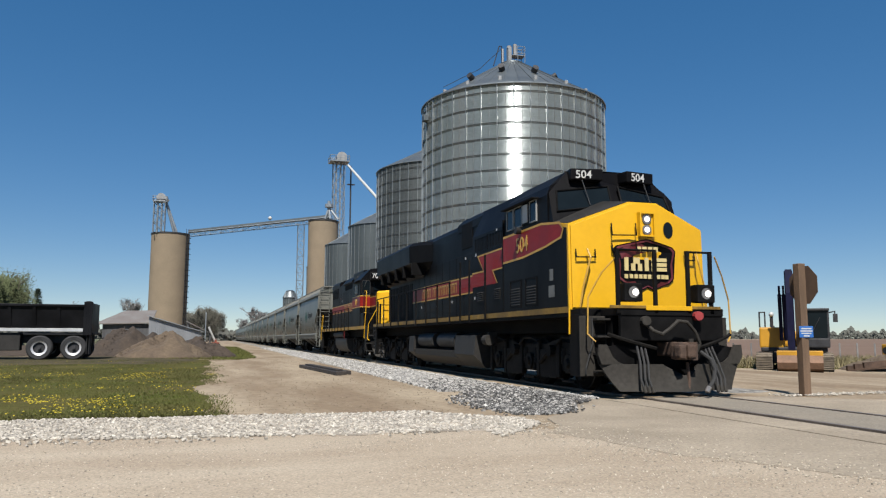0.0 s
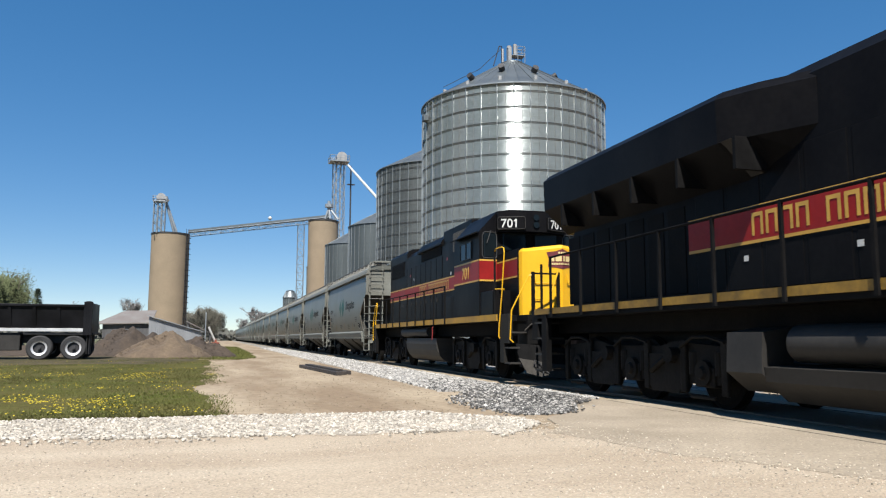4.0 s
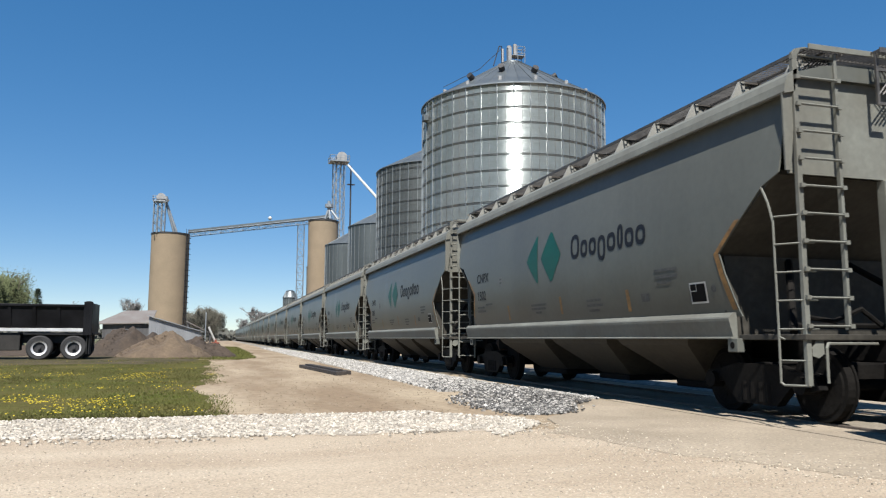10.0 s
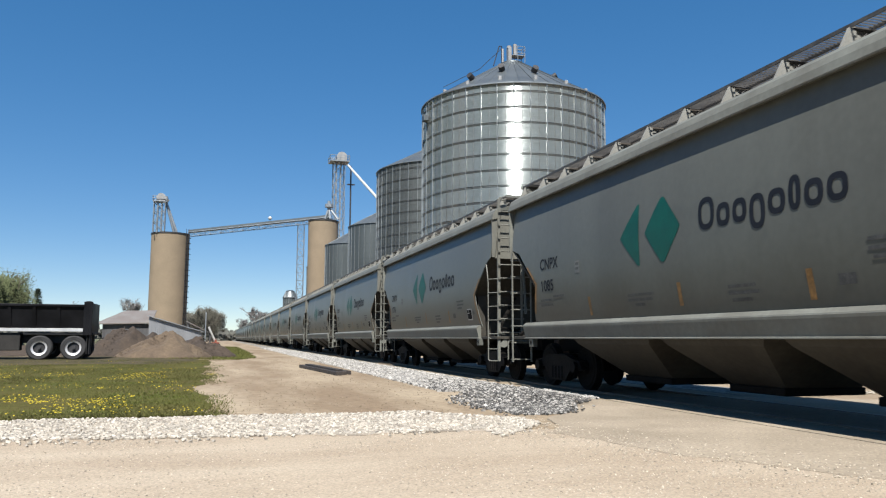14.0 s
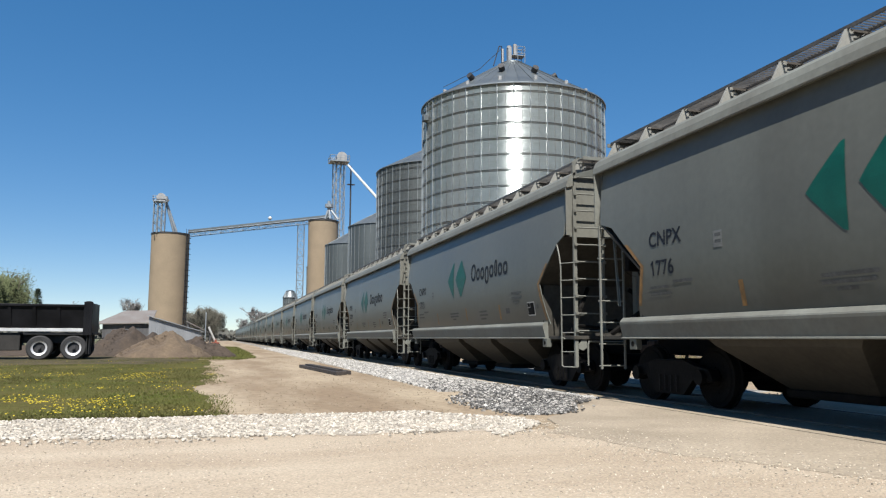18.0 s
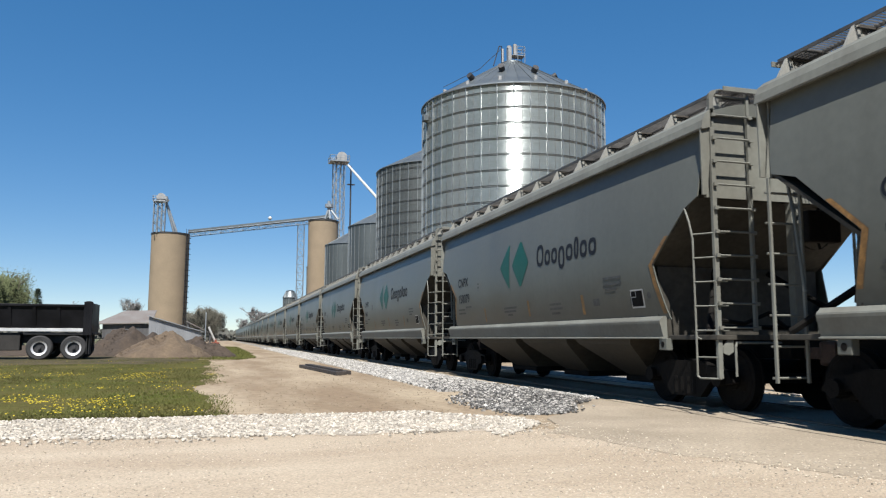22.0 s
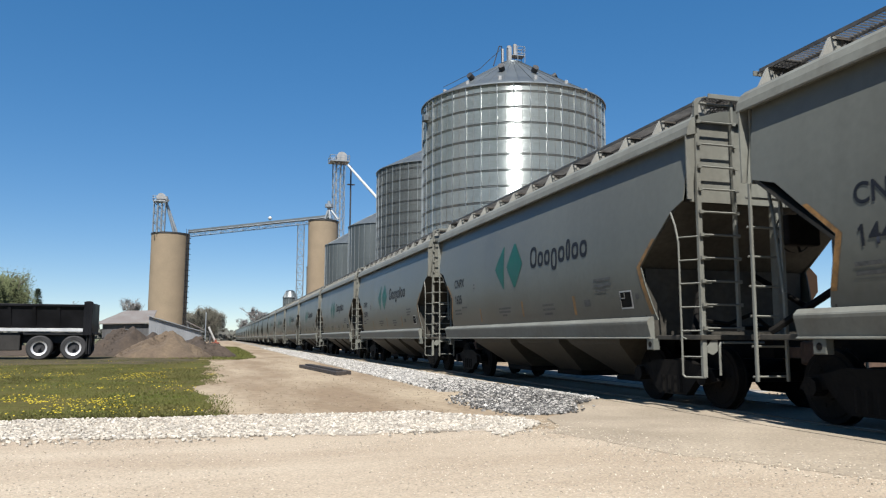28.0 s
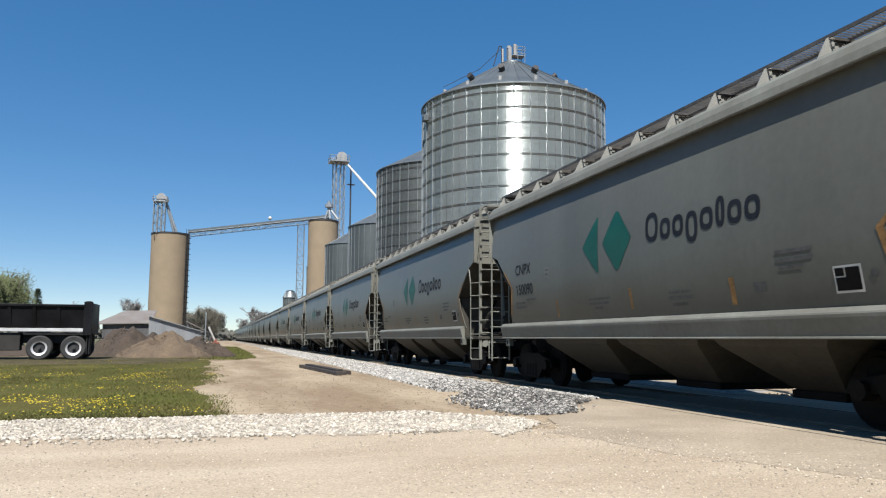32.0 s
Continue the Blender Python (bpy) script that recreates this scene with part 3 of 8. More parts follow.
# ---------------------------------------------------------------- the grain elevator
def grain_bin(x, y, r, eave, peak, rings, label, sheets=44, stiff=True, mat=None, bright=True):
    mat = mat or M_GALV
    bin_ = thing("grain_bin", label, "grain bin", (x, y, -0.05), group="grain bins beside the track")
    h = eave / rings
    seg = 96
    levels = [z for z in (eave - 0.64 - h * k for k in range(int(rings) + 2)) if z > 0.2][::-1]
    levels = [0.0] + levels + [eave]
    for k in range(len(levels) - 1):
        bm = bmesh.new()
        z0, z1 = levels[k], levels[k + 1]
        prof = []
        waves = max(2, round((z1 - z0) * 14)) if bright else 3
        for i in range(waves * 4 + 1):
            prof.append((r + 0.0065 * math.sin(i * math.tau / 4) - 0.004 * (k % 2), z0 + (z1 - z0) * i / (waves * 4)))
        rings_ = [[(p[0] * math.cos(a * math.tau / seg), p[0] * math.sin(a * math.tau / seg), p[1]) for a in range(seg)] for p in prof]
        loft(bm, rings_, caps=False)
        part("wall_ring", bm, mat, bin_, smooth=True)
        if bright and 0 < k:
            for dz in (-0.05, 0.05):
                bm = bmesh.new()
                loft(bm, [[(q * math.cos(a * math.tau / seg), q * math.sin(a * math.tau / seg), zz) for a in range(seg)] for q, zz in ((r + 0.005, z0 + dz - 0.011), (r + 0.035, z0 + dz - 0.011), (r + 0.035, z0 + dz + 0.011), (r + 0.005, z0 + dz + 0.011))], caps=False)
                part("ring_seam", bm, M_SEAM, bin_)
    if stiff:
        bm = bmesh.new()
        prism(bm, [(r - 0.01, -0.04), (r + 0.02, -0.036), (r + 0.07, -0.026), (r + 0.07, 0.026), (r + 0.02, 0.036), (r - 0.01, 0.04)], "z", 0, eave - 0.05)
        me = mesh_of(bm, "stiffener", M_STIFF)
        for k in range(sheets):
            part("stiffener", me, None, bin_, at=pose(0, 0, 0, 0, 0, (k + 0.3) * 360 / sheets))
        if bright:
            bm = bmesh.new()
            prism(bm, [(r - 0.01, -0.018), (r + 0.022, -0.018), (r + 0.022, 0.018), (r - 0.01, 0.018)], "z", 0, eave - 0.05)
            me = mesh_of(bm, "sheet_seam", M_SEAM)
            for k in range(sheets):
                part("sheet_seam", me, None, bin_, at=pose(0, 0, 0, 0, 0, (k + 0.8) * 360 / sheets))
    # roof of ribbed panels
    ns = 40
    bm = bmesh.new()
    q = [Vector((p * math.cos(a), p * math.sin(a), z)) for p, z in ((r + 0.12, eave - 0.03), (0.9, peak)) for a in (0, math.tau / ns)]
    rib = [(q[0] + Vector((0, 0, 0.05))), (q[2] + Vector((0, 0, 0.05)))]
    v = [bm.verts.new(c) for c in q]
    w = [bm.verts.new(c) for c in rib]
    x = [bm.verts.new(q[0].lerp(q[1], 0.12)), bm.verts.new(q[2].lerp(q[3], 0.12))]
    bm.faces.new((x[0], v[1], v[3], x[1]))
    bm.faces.new((v[0], w[0], w[1], v[2]))
    bm.faces.new((w[0], x[0], x[1], w[1]))
    bmesh.ops.recalc_face_normals(bm, faces=bm.faces[:])
    me = mesh_of(bm, "roof_panel", M_GALV_ROOF)
    for k in range(ns):
        part("roof_panel", me, None, bin_, at=pose(0, 0, 0, 0, 0, 360 * k / ns))
    bm = bmesh.new()
    loft(bm, [[(q * math.cos(a * math.tau / 24), q * math.sin(a * math.tau / 24), z) for a in range(24)] for q, z in ((0.95, peak - 0.15), (0.92, peak + 0.08), (0.5, peak + 0.28))])
    part("roof_cap", bm, M_GALV_ROOF, bin_)
    bm = bmesh.new()
    loft(bm, [[(q * math.cos(a * math.tau / seg), q * math.sin(a * math.tau / seg), z) for a in range(seg)] for q, z in ((r + 0.02, eave - 0.06), (r + 0.14, eave - 0.06), (r + 0.14, eave + 0.03), (r + 0.02, eave + 0.05))], caps=False)
    part("eave_ring", bm, M_STIFF, bin_)
    return bin_


def roof_spot(r, eave, peak, ang, frac, lift=0.0):
    q = r + (0.9 - r) * frac
    return Vector((q * math.cos(radians(ang)), q * math.sin(radians(ang)), eave + (peak - eave) * frac + lift))


big = grain_bin(22.85, 57.65, 7.5, 19.9, 24.0, 16.86, "tall ribbed galvanized steel grain bin with a conical roof", sheets=38)
# roof vents and lids of the tall bin
for ang in range(0, 360, 24):
    bm = bmesh.new()
    p = roof_spot(7.5, 19.9, 24.0, ang, 0.16, 0.0)
    box(bm, p.x - 0.12, p.x + 0.12, p.y - 0.12, p.y + 0.12, p.z - 0.1, p.z + 0.24, 0.03)
    part("roof_vent", bm, M_HEAD, big, "small galvanized roof vent")
for ang, frac in ((213, 0.30), (237, 0.50), (270, 0.42), (333, 0.62), (150, 0.5)):
    bm = bmesh.new()
    p = roof_spot(7.5, 19.9, 24.0, ang, frac, 0.0)
    out = Vector((math.cos(radians(ang)), math.sin(radians(ang)), 0.5)).normalized()
    tube(bm, p, p + Vector((0, 0, 0.35)), 0.13, 10)
    tube(bm, p + Vector((0, 0, 0.3)) - out * 0.15, p + Vector((0, 0, 0.3)) + out * 0.3, 0.25, 12)
    part("exhaust_fan", bm, M_DARKSTEEL, big, "dark round exhaust fan on the roof")
bm = bmesh.new()
for sx, sy in ((0.35, -0.4), (1.0, -0.4), (1.0, 0.4), (0.35, 0.4)):
    tube(bm, (sx, sy, 24.1), (sx, sy, 25.55), 0.03, 5)
part("platform_post", bm, M_TRUSS, big)
for z in (24.95, 25.25, 25.55):
    bm = bmesh.new()
    pipe(bm, [(0.35, -0.4, z), (1.0, -0.4, z), (1.0, 0.4, z), (0.35, 0.4, z), (0.35, -0.4, z)], 0.026, 4)
    part("guard_rail", bm, M_TRUSS, big)
bm = bmesh.new()
box(bm, -0.1, 1.02, -0.42, 0.42, 24.72, 24.78)
part("peak_platform", bm, M_TRUSS, big, "railed platform at the bin peak")
bm = bmesh.new()
box(bm, 0.05, 0.30, -0.3, 0.0, 24.7, 25.75, 0.03)
part("distributor", bm, M_HEAD, big, "pale distributor post")
bm = bmesh.new()
box(bm, -0.42, -0.12, -0.25, 0.25, 24.2, 25.45, 0.04)
tube(bm, (-0.27, 0, 25.4), (-0.27, 0, 25.6), 0.20, 10)
tube(bm, (-0.85, 0, 24.1), (-0.85, 0, 25.3), 0.10, 8)
part("spout_box", bm, M_HEAD, big)
bm = bmesh.new()
pipe(bm, [(-1.9, -0.6, 23.5), (-1.35, -0.5, 25.3), (-1.1, -0.4, 25.35), (-1.1, -0.4, 23.9)], 0.04, 5)
pipe(bm, [roof_spot(7.5, 19.9, 24.0, 200, f, 0.5 if f < 0.9 else 1.3) for f in (0.05, 0.3, 0.6, 0.95)], 0.03, 4)
part("ladder_rail", bm, M_DARKSTEEL, big)
bm = bmesh.new()
box(bm, -0.25, 0.15, -0.35, 0.35, 0, 0.45, 0.03)
part("eave_inlet", bm, M_GALV_ROOF, big, at=Matrix.Translation((-7.65, -0.6, 18.3)))

grain_bin(22.9, 77.4, 7.4, 18.62, 22.1, 17, "ribbed galvanized steel grain bin behind the tallest one", mat=M_GALV_DULL)
grain_bin(22.9, 107.0, 5.6, 17.0, 19.6, 8, "dull grey galvanized grain bin", sheets=36, mat=M_GALV_DULL, bright=False)
grain_bin(22.5, 132.5, 5.2, 17.3, 19.8, 8, "dull grey galvanized grain bin", sheets=34, mat=M_GALV_DULL, bright=False)
grain_bin(19.4, 152.0, 3.2, 15.2, 15.9, 6, "narrow grey steel bin beside the concrete silo", sheets=16, mat=M_GALV_DULL, bright=False)
grain_bin(14.05, 163.0, 1.45, 9.6, 10.9, 5, "small pale steel bin with a conical roof", sheets=16, mat=M_GALV_DULL, bright=False)


def concrete_silo(x, y, r, h, label):
    s = thing("concrete_silo", label, "silo", (x, y, 0), group="concrete silos")
    lifts = 14
    for k in range(lifts):
        bm = bmesh.new()
        z0, z1 = h * k / lifts, h * (k + 1) / lifts
        q = r + 0.008 * (k % 2)
        loft(bm, [[(w * math.cos(a * math.tau / 80), w * math.sin(a * math.tau / 80), z) for a in range(80)] for w, z in ((q, z0), (q, z1))], caps=False)
        part("concrete_lift", bm, M_CONCRETE, s, smooth=True)
    bm = bmesh.new()
    loft(bm, [[(w * math.cos(a * math.tau / 48), w * math.sin(a * math.tau / 48), z) for a in range(48)] for w, z in ((r + 0.1, h - 0.05), (r + 0.1, h + 0.2), (r * 0.5, h + 0.35))])
    part("roof_slab", bm, M_DARKSTEEL, s)
    return s


def lattice(bm, x, y, z0, z1, w, step, r=0.05):
    c = [(x - w / 2, y - w / 2), (x + w / 2, y - w / 2), (x + w / 2, y + w / 2), (x - w / 2, y + w / 2)]
    for a in c:
        tube(bm, (*a, z0), (*a, z1), r * 1.5, 5)
    n = max(1, round((z1 - z0) / step))
    for k in range(n):
        a0, a1 = z0 + (z1 - z0) * k / n, z0 + (z1 - z0) * (k + 1) / n
        for i in range(4):
            p, q = c[i], c[(i + 1) % 4]
            tube(bm, (*p, a0), (*q, a1), r, 4)
            tube(bm, (*q, a0), (*p, a1), r, 4)
            tube(bm, (*p, a1), (*q, a1), r, 4)


silo_w = concrete_silo(-9.4, 150.0, 3.40, 20.2, "tan concrete silo with a bucket elevator head on top")
bm = bmesh.new()
lattice(bm, -2.0, -2.2, 20.3, 26.0, 2.0, 2.0, 0.045)
part("head_tower", bm, M_TRUSS, silo_w, "galvanized lattice tower")
bm = bmesh.new()
box(bm, -3.2, -0.7, -3.2, -1.2, 26.0, 26.15)
for z in (26.6, 27.0):
    pipe(bm, [(-3.2, -3.2, z), (-0.7, -3.2, z), (-0.7, -1.2, z), (-3.2, -1.2, z), (-3.2, -3.2, z)], 0.05, 4)
for a in (-3.2, -0.7):
    for b in (-3.2, -1.2):
        tube(bm, (a, b, 26.1), (a, b, 27.0), 0.05, 4)
part("head_platform", bm, M_TRUSS, silo_w)
bm = bmesh.new()
tube(bm, (-1.8, -2.8, 26.75), (-1.8, -1.6, 26.75), 0.85, 18)
box(bm, -2.6, -1.0, -2.7, -1.7, 26.15, 26.8, 0.05)
tube(bm, (-1.2, -2.2, 26.9), (-0.6, -2.2, 26.2), 0.35, 10)
part("elevator_head", bm, M_HEAD, silo_w, "pale rounded bucket elevator head")
for dx in (0.0, 0.5):
    bm = bmesh.new()
    tube(bm, (-0.9, -2.2 + dx, 26.0), (0.6 + dx, -1.8, 20.6), 0.22, 8)
    part("spout", bm, M_TRUSS, silo_w)
bm = bmesh.new()
tube(bm, (-2.3, -2.6, 20.2), (-2.3, -2.6, 26.2), 0.17, 8)
tube(bm, (-1.6, -2.6, 20.2), (-1.6, -2.6, 26.2), 0.17, 8)
part("elevator_leg", bm, M_TRUSS, silo_w)
bm = bmesh.new()
for k in range(34):
    z = 0.6 + 0.58 * k
    box(bm, 3.3, 3.5, 0.2, 0.75, z, z + 0.05)
tube(bm, (3.5, 0.2, 0), (3.5, 0.2, 21.2), 0.06, 5)
tube(bm, (3.5, 0.75, 0), (3.5, 0.75, 21.2), 0.06, 5)
for k in range(18):
    z = 2.5 + 1.0 * k
    pipe(bm, [(3.5, 0.1, z), (4.0, 0.1, z), (4.0, 0.85, z), (3.5, 0.85, z)], 0.05, 4)
part("caged_ladder", bm, M_DARKSTEEL, silo_w, "dark caged ladder", at=pose(0, 0, 0, 0, 0, -38))

silo_e = concrete_silo(17.9, 141.0, 2.75, 22.6, "tan concrete silo among the steel bins")
bm = bmesh.new()
tube(bm, (0.8, -1.4, 22.8), (0.8, -1.4, 26.4), 0.3, 8)
tube(bm, (0.8, -1.4, 25.2), (0.8, -1.4, 25.8), 0.75, 10)
for dx, dy in ((-0.9, -0.5), (0.1, -0.9), (1.7, -0.6), (2.1, -0.2)):
    tube(bm, (0.8, -1.4, 25.2), (0.8 + dx * 0.9, -1.6 + dy, 22.9), 0.17, 6)
part("distributor", bm, M_TRUSS, silo_e, "galvanized spout distributor")

bridge = thing("conveyor_bridge", "galvanized truss conveyor bridge between the silos", "conveyor")
a, b = Vector((-6.2, 149.3, 20.7)), Vector((19.0, 139.3, 23.3))
n = 26
bm = bmesh.new()
for k in range(n):
    p, q = a.lerp(b, k / n), a.lerp(b, (k + 1) / n)
    up = Vector((0, 0, 0.55))
    dn = Vector((0, 0, -0.75))
    for s in (Vector((0.1, 0.45, 0)), Vector((-0.1, -0.45, 0))):
        tube(bm, p + s, q + s, 0.09, 4)
        tube(bm, p + s + dn, q + s + dn, 0.045, 4)
        tube(bm, p + s, p + s + dn, 0.04, 4)
        tube(bm, (p + s) if k % 2 else (p + s + dn), (q + s + dn) if k % 2 else (q + s), 0.04, 4)
part("truss", bm, M_TRUSS, bridge, "open lattice truss")
bm = bmesh.new()
d = (b - a)
loft(bm, [[p + Vector((0, sy, sz)) for sy, sz in ((-0.35, 0), (0.35, 0), (0.35, 0.5), (-0.35, 0.5))] for p in (a, b)])
part("conveyor_casing", bm, M_GALV_ROOF, bridge, "grey conveyor casing")
bm = bmesh.new()
p = a.lerp(b, 0.575)
bmesh.ops.create_icosphere(bm, subdivisions=2, radius=0.36, matrix=Matrix.Translation(p + Vector((0, -0.3, 1.05))))
tube(bm, p, p + Vector((0, -0.3, 1.2)), 0.05, 5)
part("beacon", bm, M_WHITE, bridge, "white ball on the bridge", smooth=True)
tower = thing("support_tower", "slim galvanized lattice tower under the conveyor", "tower", (13.9, 141.8, 0))
bm = bmesh.new()
lattice(bm, 0, 0, 0, 21.9, 1.2, 1.5, 0.03)
part("lattice", bm, M_TRUSS, tower)

leg = thing("elevator_tower", "tall galvanized lattice elevator tower with a head house", "tower", (21.9, 150.0, 0))
bm = bmesh.new()
lattice(bm, 0, 0, 0, 36.2, 2.2, 2.2, 0.042)
part("lattice", bm, M_TRUSS, leg)
bm = bmesh.new()
box(bm, -1.9, 1.9, -1.7, 1.7, 36.2, 36.4)
for z in (36.9, 37.4):
    pipe(bm, [(-1.9, -1.7, z), (1.9, -1.7, z), (1.9, 1.7, z), (-1.9, 1.7, z), (-1.9, -1.7, z)], 0.06, 4)
for k in range(5):
    for sy in (-1.7, 1.7):
        tube(bm, (-1.9 + 0.95 * k, sy, 36.3), (-1.9 + 0.95 * k, sy, 37.4), 0.05, 4)
part("platform", bm, M_TRUSS, leg)
bm = bmesh.new()
tube(bm, (0.5, -0.8, 37.3), (0.5, 0.7, 37.3), 1.05, 20)
box(bm, -0.5, 1.5, -0.75, 0.65, 36.4, 37.3, 0.05)
part("elevator_head", bm, M_HEAD, leg, "pale rounded bucket elevator head")
for sx in (-0.5, 0.35):
    bm = bmesh.new()
    box(bm, sx - 0.15, sx + 0.15, -0.2, 0.2, 0, 36.4)
    part("leg_casing", bm, M_TRUSS, leg)
bm = bmesh.new()
tube(bm, (2.3, -1.0, 12), (2.3, -1.0, 35.4), 0.16, 6)
box(bm, 1.6, 3.1, -1.4, -0.6, 31.6, 31.75)
tube(bm, (1.6, -1.0, 35.4), (2.3, -1.0, 35.4), 0.16, 6)
part("down_pipe", bm, M_DARKSTEEL, leg, "dark down pipe with a landing")
spout = thing("grain_spout", "long white grain spout sloping from the tower to a bin", "pipe")
bm = bmesh.new()
tube(bm, (23.6, 149.0, 35.6), (22.9, 108.0, 20.0), 0.23, 10)
part("pipe", bm, M_WHITE, spout)


# ---------------------------------------------------------------- the train: shared running gear
def travelled(t):
    """How far the train has rolled towards the crossing by t seconds."""
    return 4.56777 * t + 0.0055936 * t * (t - 16) - 0.0000444127 * t * (t - 10) * (t - 22)


def wheelset_mesh(r, name="wheelset"):
    bm = bmesh.new()
    tube(bm, (-0.95, 0, 0), (0.95, 0, 0), 0.075, 10)
    for s in (-1, 1):
        for x0, x1, ra, rb in ((0.685, 0.715, r + 0.028, r + 0.028), (0.715, 0.82, r + 0.002, r - 0.004)):
            tube(bm, (s * x0, 0, 0), (s * x1, 0, 0), ra, 32, rb)
        tube(bm, (s * 0.82, 0, 0), (s * 0.835, 0, 0), r - 0.06, 24, r - 0.08)
        tube(bm, (s * 0.82, 0, 0), (s * 0.87, 0, 0), 0.16, 14)
        for k in range(3):
            a = k * math.tau / 3
            tube(bm, (s * 0.83, 0.25 * math.cos(a), 0.25 * math.sin(a)), (s * 0.842, 0.25 * math.cos(a), 0.25 * math.sin(a)), 0.04, 8)
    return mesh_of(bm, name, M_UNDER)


ME_WHEELS = wheelset_mesh(0.457)
ME_LOCO_WHEELS = wheelset_mesh(0.53)


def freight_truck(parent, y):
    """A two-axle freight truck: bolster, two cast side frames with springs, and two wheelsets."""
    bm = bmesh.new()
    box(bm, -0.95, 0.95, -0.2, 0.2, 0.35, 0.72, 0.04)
    truck = part("truck", bm, M_UNDER, parent, "grimy cast steel truck, blackened for the shade under the car", at=(0, y, 0))
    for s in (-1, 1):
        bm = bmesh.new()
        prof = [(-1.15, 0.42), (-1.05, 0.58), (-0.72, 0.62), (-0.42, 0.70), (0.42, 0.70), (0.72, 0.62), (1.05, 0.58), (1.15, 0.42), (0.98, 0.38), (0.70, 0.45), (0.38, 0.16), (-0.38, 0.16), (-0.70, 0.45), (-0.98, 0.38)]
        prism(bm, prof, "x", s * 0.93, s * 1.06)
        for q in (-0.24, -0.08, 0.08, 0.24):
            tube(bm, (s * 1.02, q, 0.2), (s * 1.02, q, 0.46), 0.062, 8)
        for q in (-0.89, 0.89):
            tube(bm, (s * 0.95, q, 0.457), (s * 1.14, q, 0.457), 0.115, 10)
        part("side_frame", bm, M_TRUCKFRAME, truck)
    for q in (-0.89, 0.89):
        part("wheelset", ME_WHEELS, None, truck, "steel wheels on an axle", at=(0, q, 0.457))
    return truck


def coupler(parent, y, way, z=0.84):
    bm = bmesh.new()
    box(bm, -0.09, 0.09, min(y, y - way * 0.85), max(y, y - way * 0.85), z - 0.08, z + 0.08, 0.02)
    box(bm, -0.17, 0.13, y - 0.13, y + 0.13, z - 0.17, z + 0.17, 0.05)
    part("coupler", bm, M_RUST, parent, "rusty knuckle coupler")
    bm = bmesh.new()
    pipe(bm, [(0.3, y - way * 0.5, z - 0.05), (0.28, y - way * 0.3, z - 0.35), (0.2, y - way * 0.1, z - 0.48), (0.1, y, z - 0.45)], 0.028, 6)
    part("air_hose", bm, M_MUDFLAP, parent)


# ---------------------------------------------------------------- covered hopper cars
CAR = 14.384
ROWS = [  # height, half-width, front edge of the side sheet
    (1.33, 1.475, 1.66), (1.46, 1.512, 1.70), (1.60, 1.542, 1.74), (1.75, 1.565, 1.79), (1.90, 1.585, 1.84), (2.18, 1.608, 1.92), (2.45, 1.616, 1.60), (2.70, 1.616, 1.30), (2.93, 1.609, 1.02), (3.05, 1.602, 0.72), (3.35, 1.575, 0.68), (3.65, 1.535, 0.66), (3.90, 1.492, 0.64), (4.04, 1.465, 0.62)]


def cut_back(z):
    """How much further in the side sheet ends at the trailing end, below the roof edge."""
    return 0.20 if z < 2.95 else 0.08


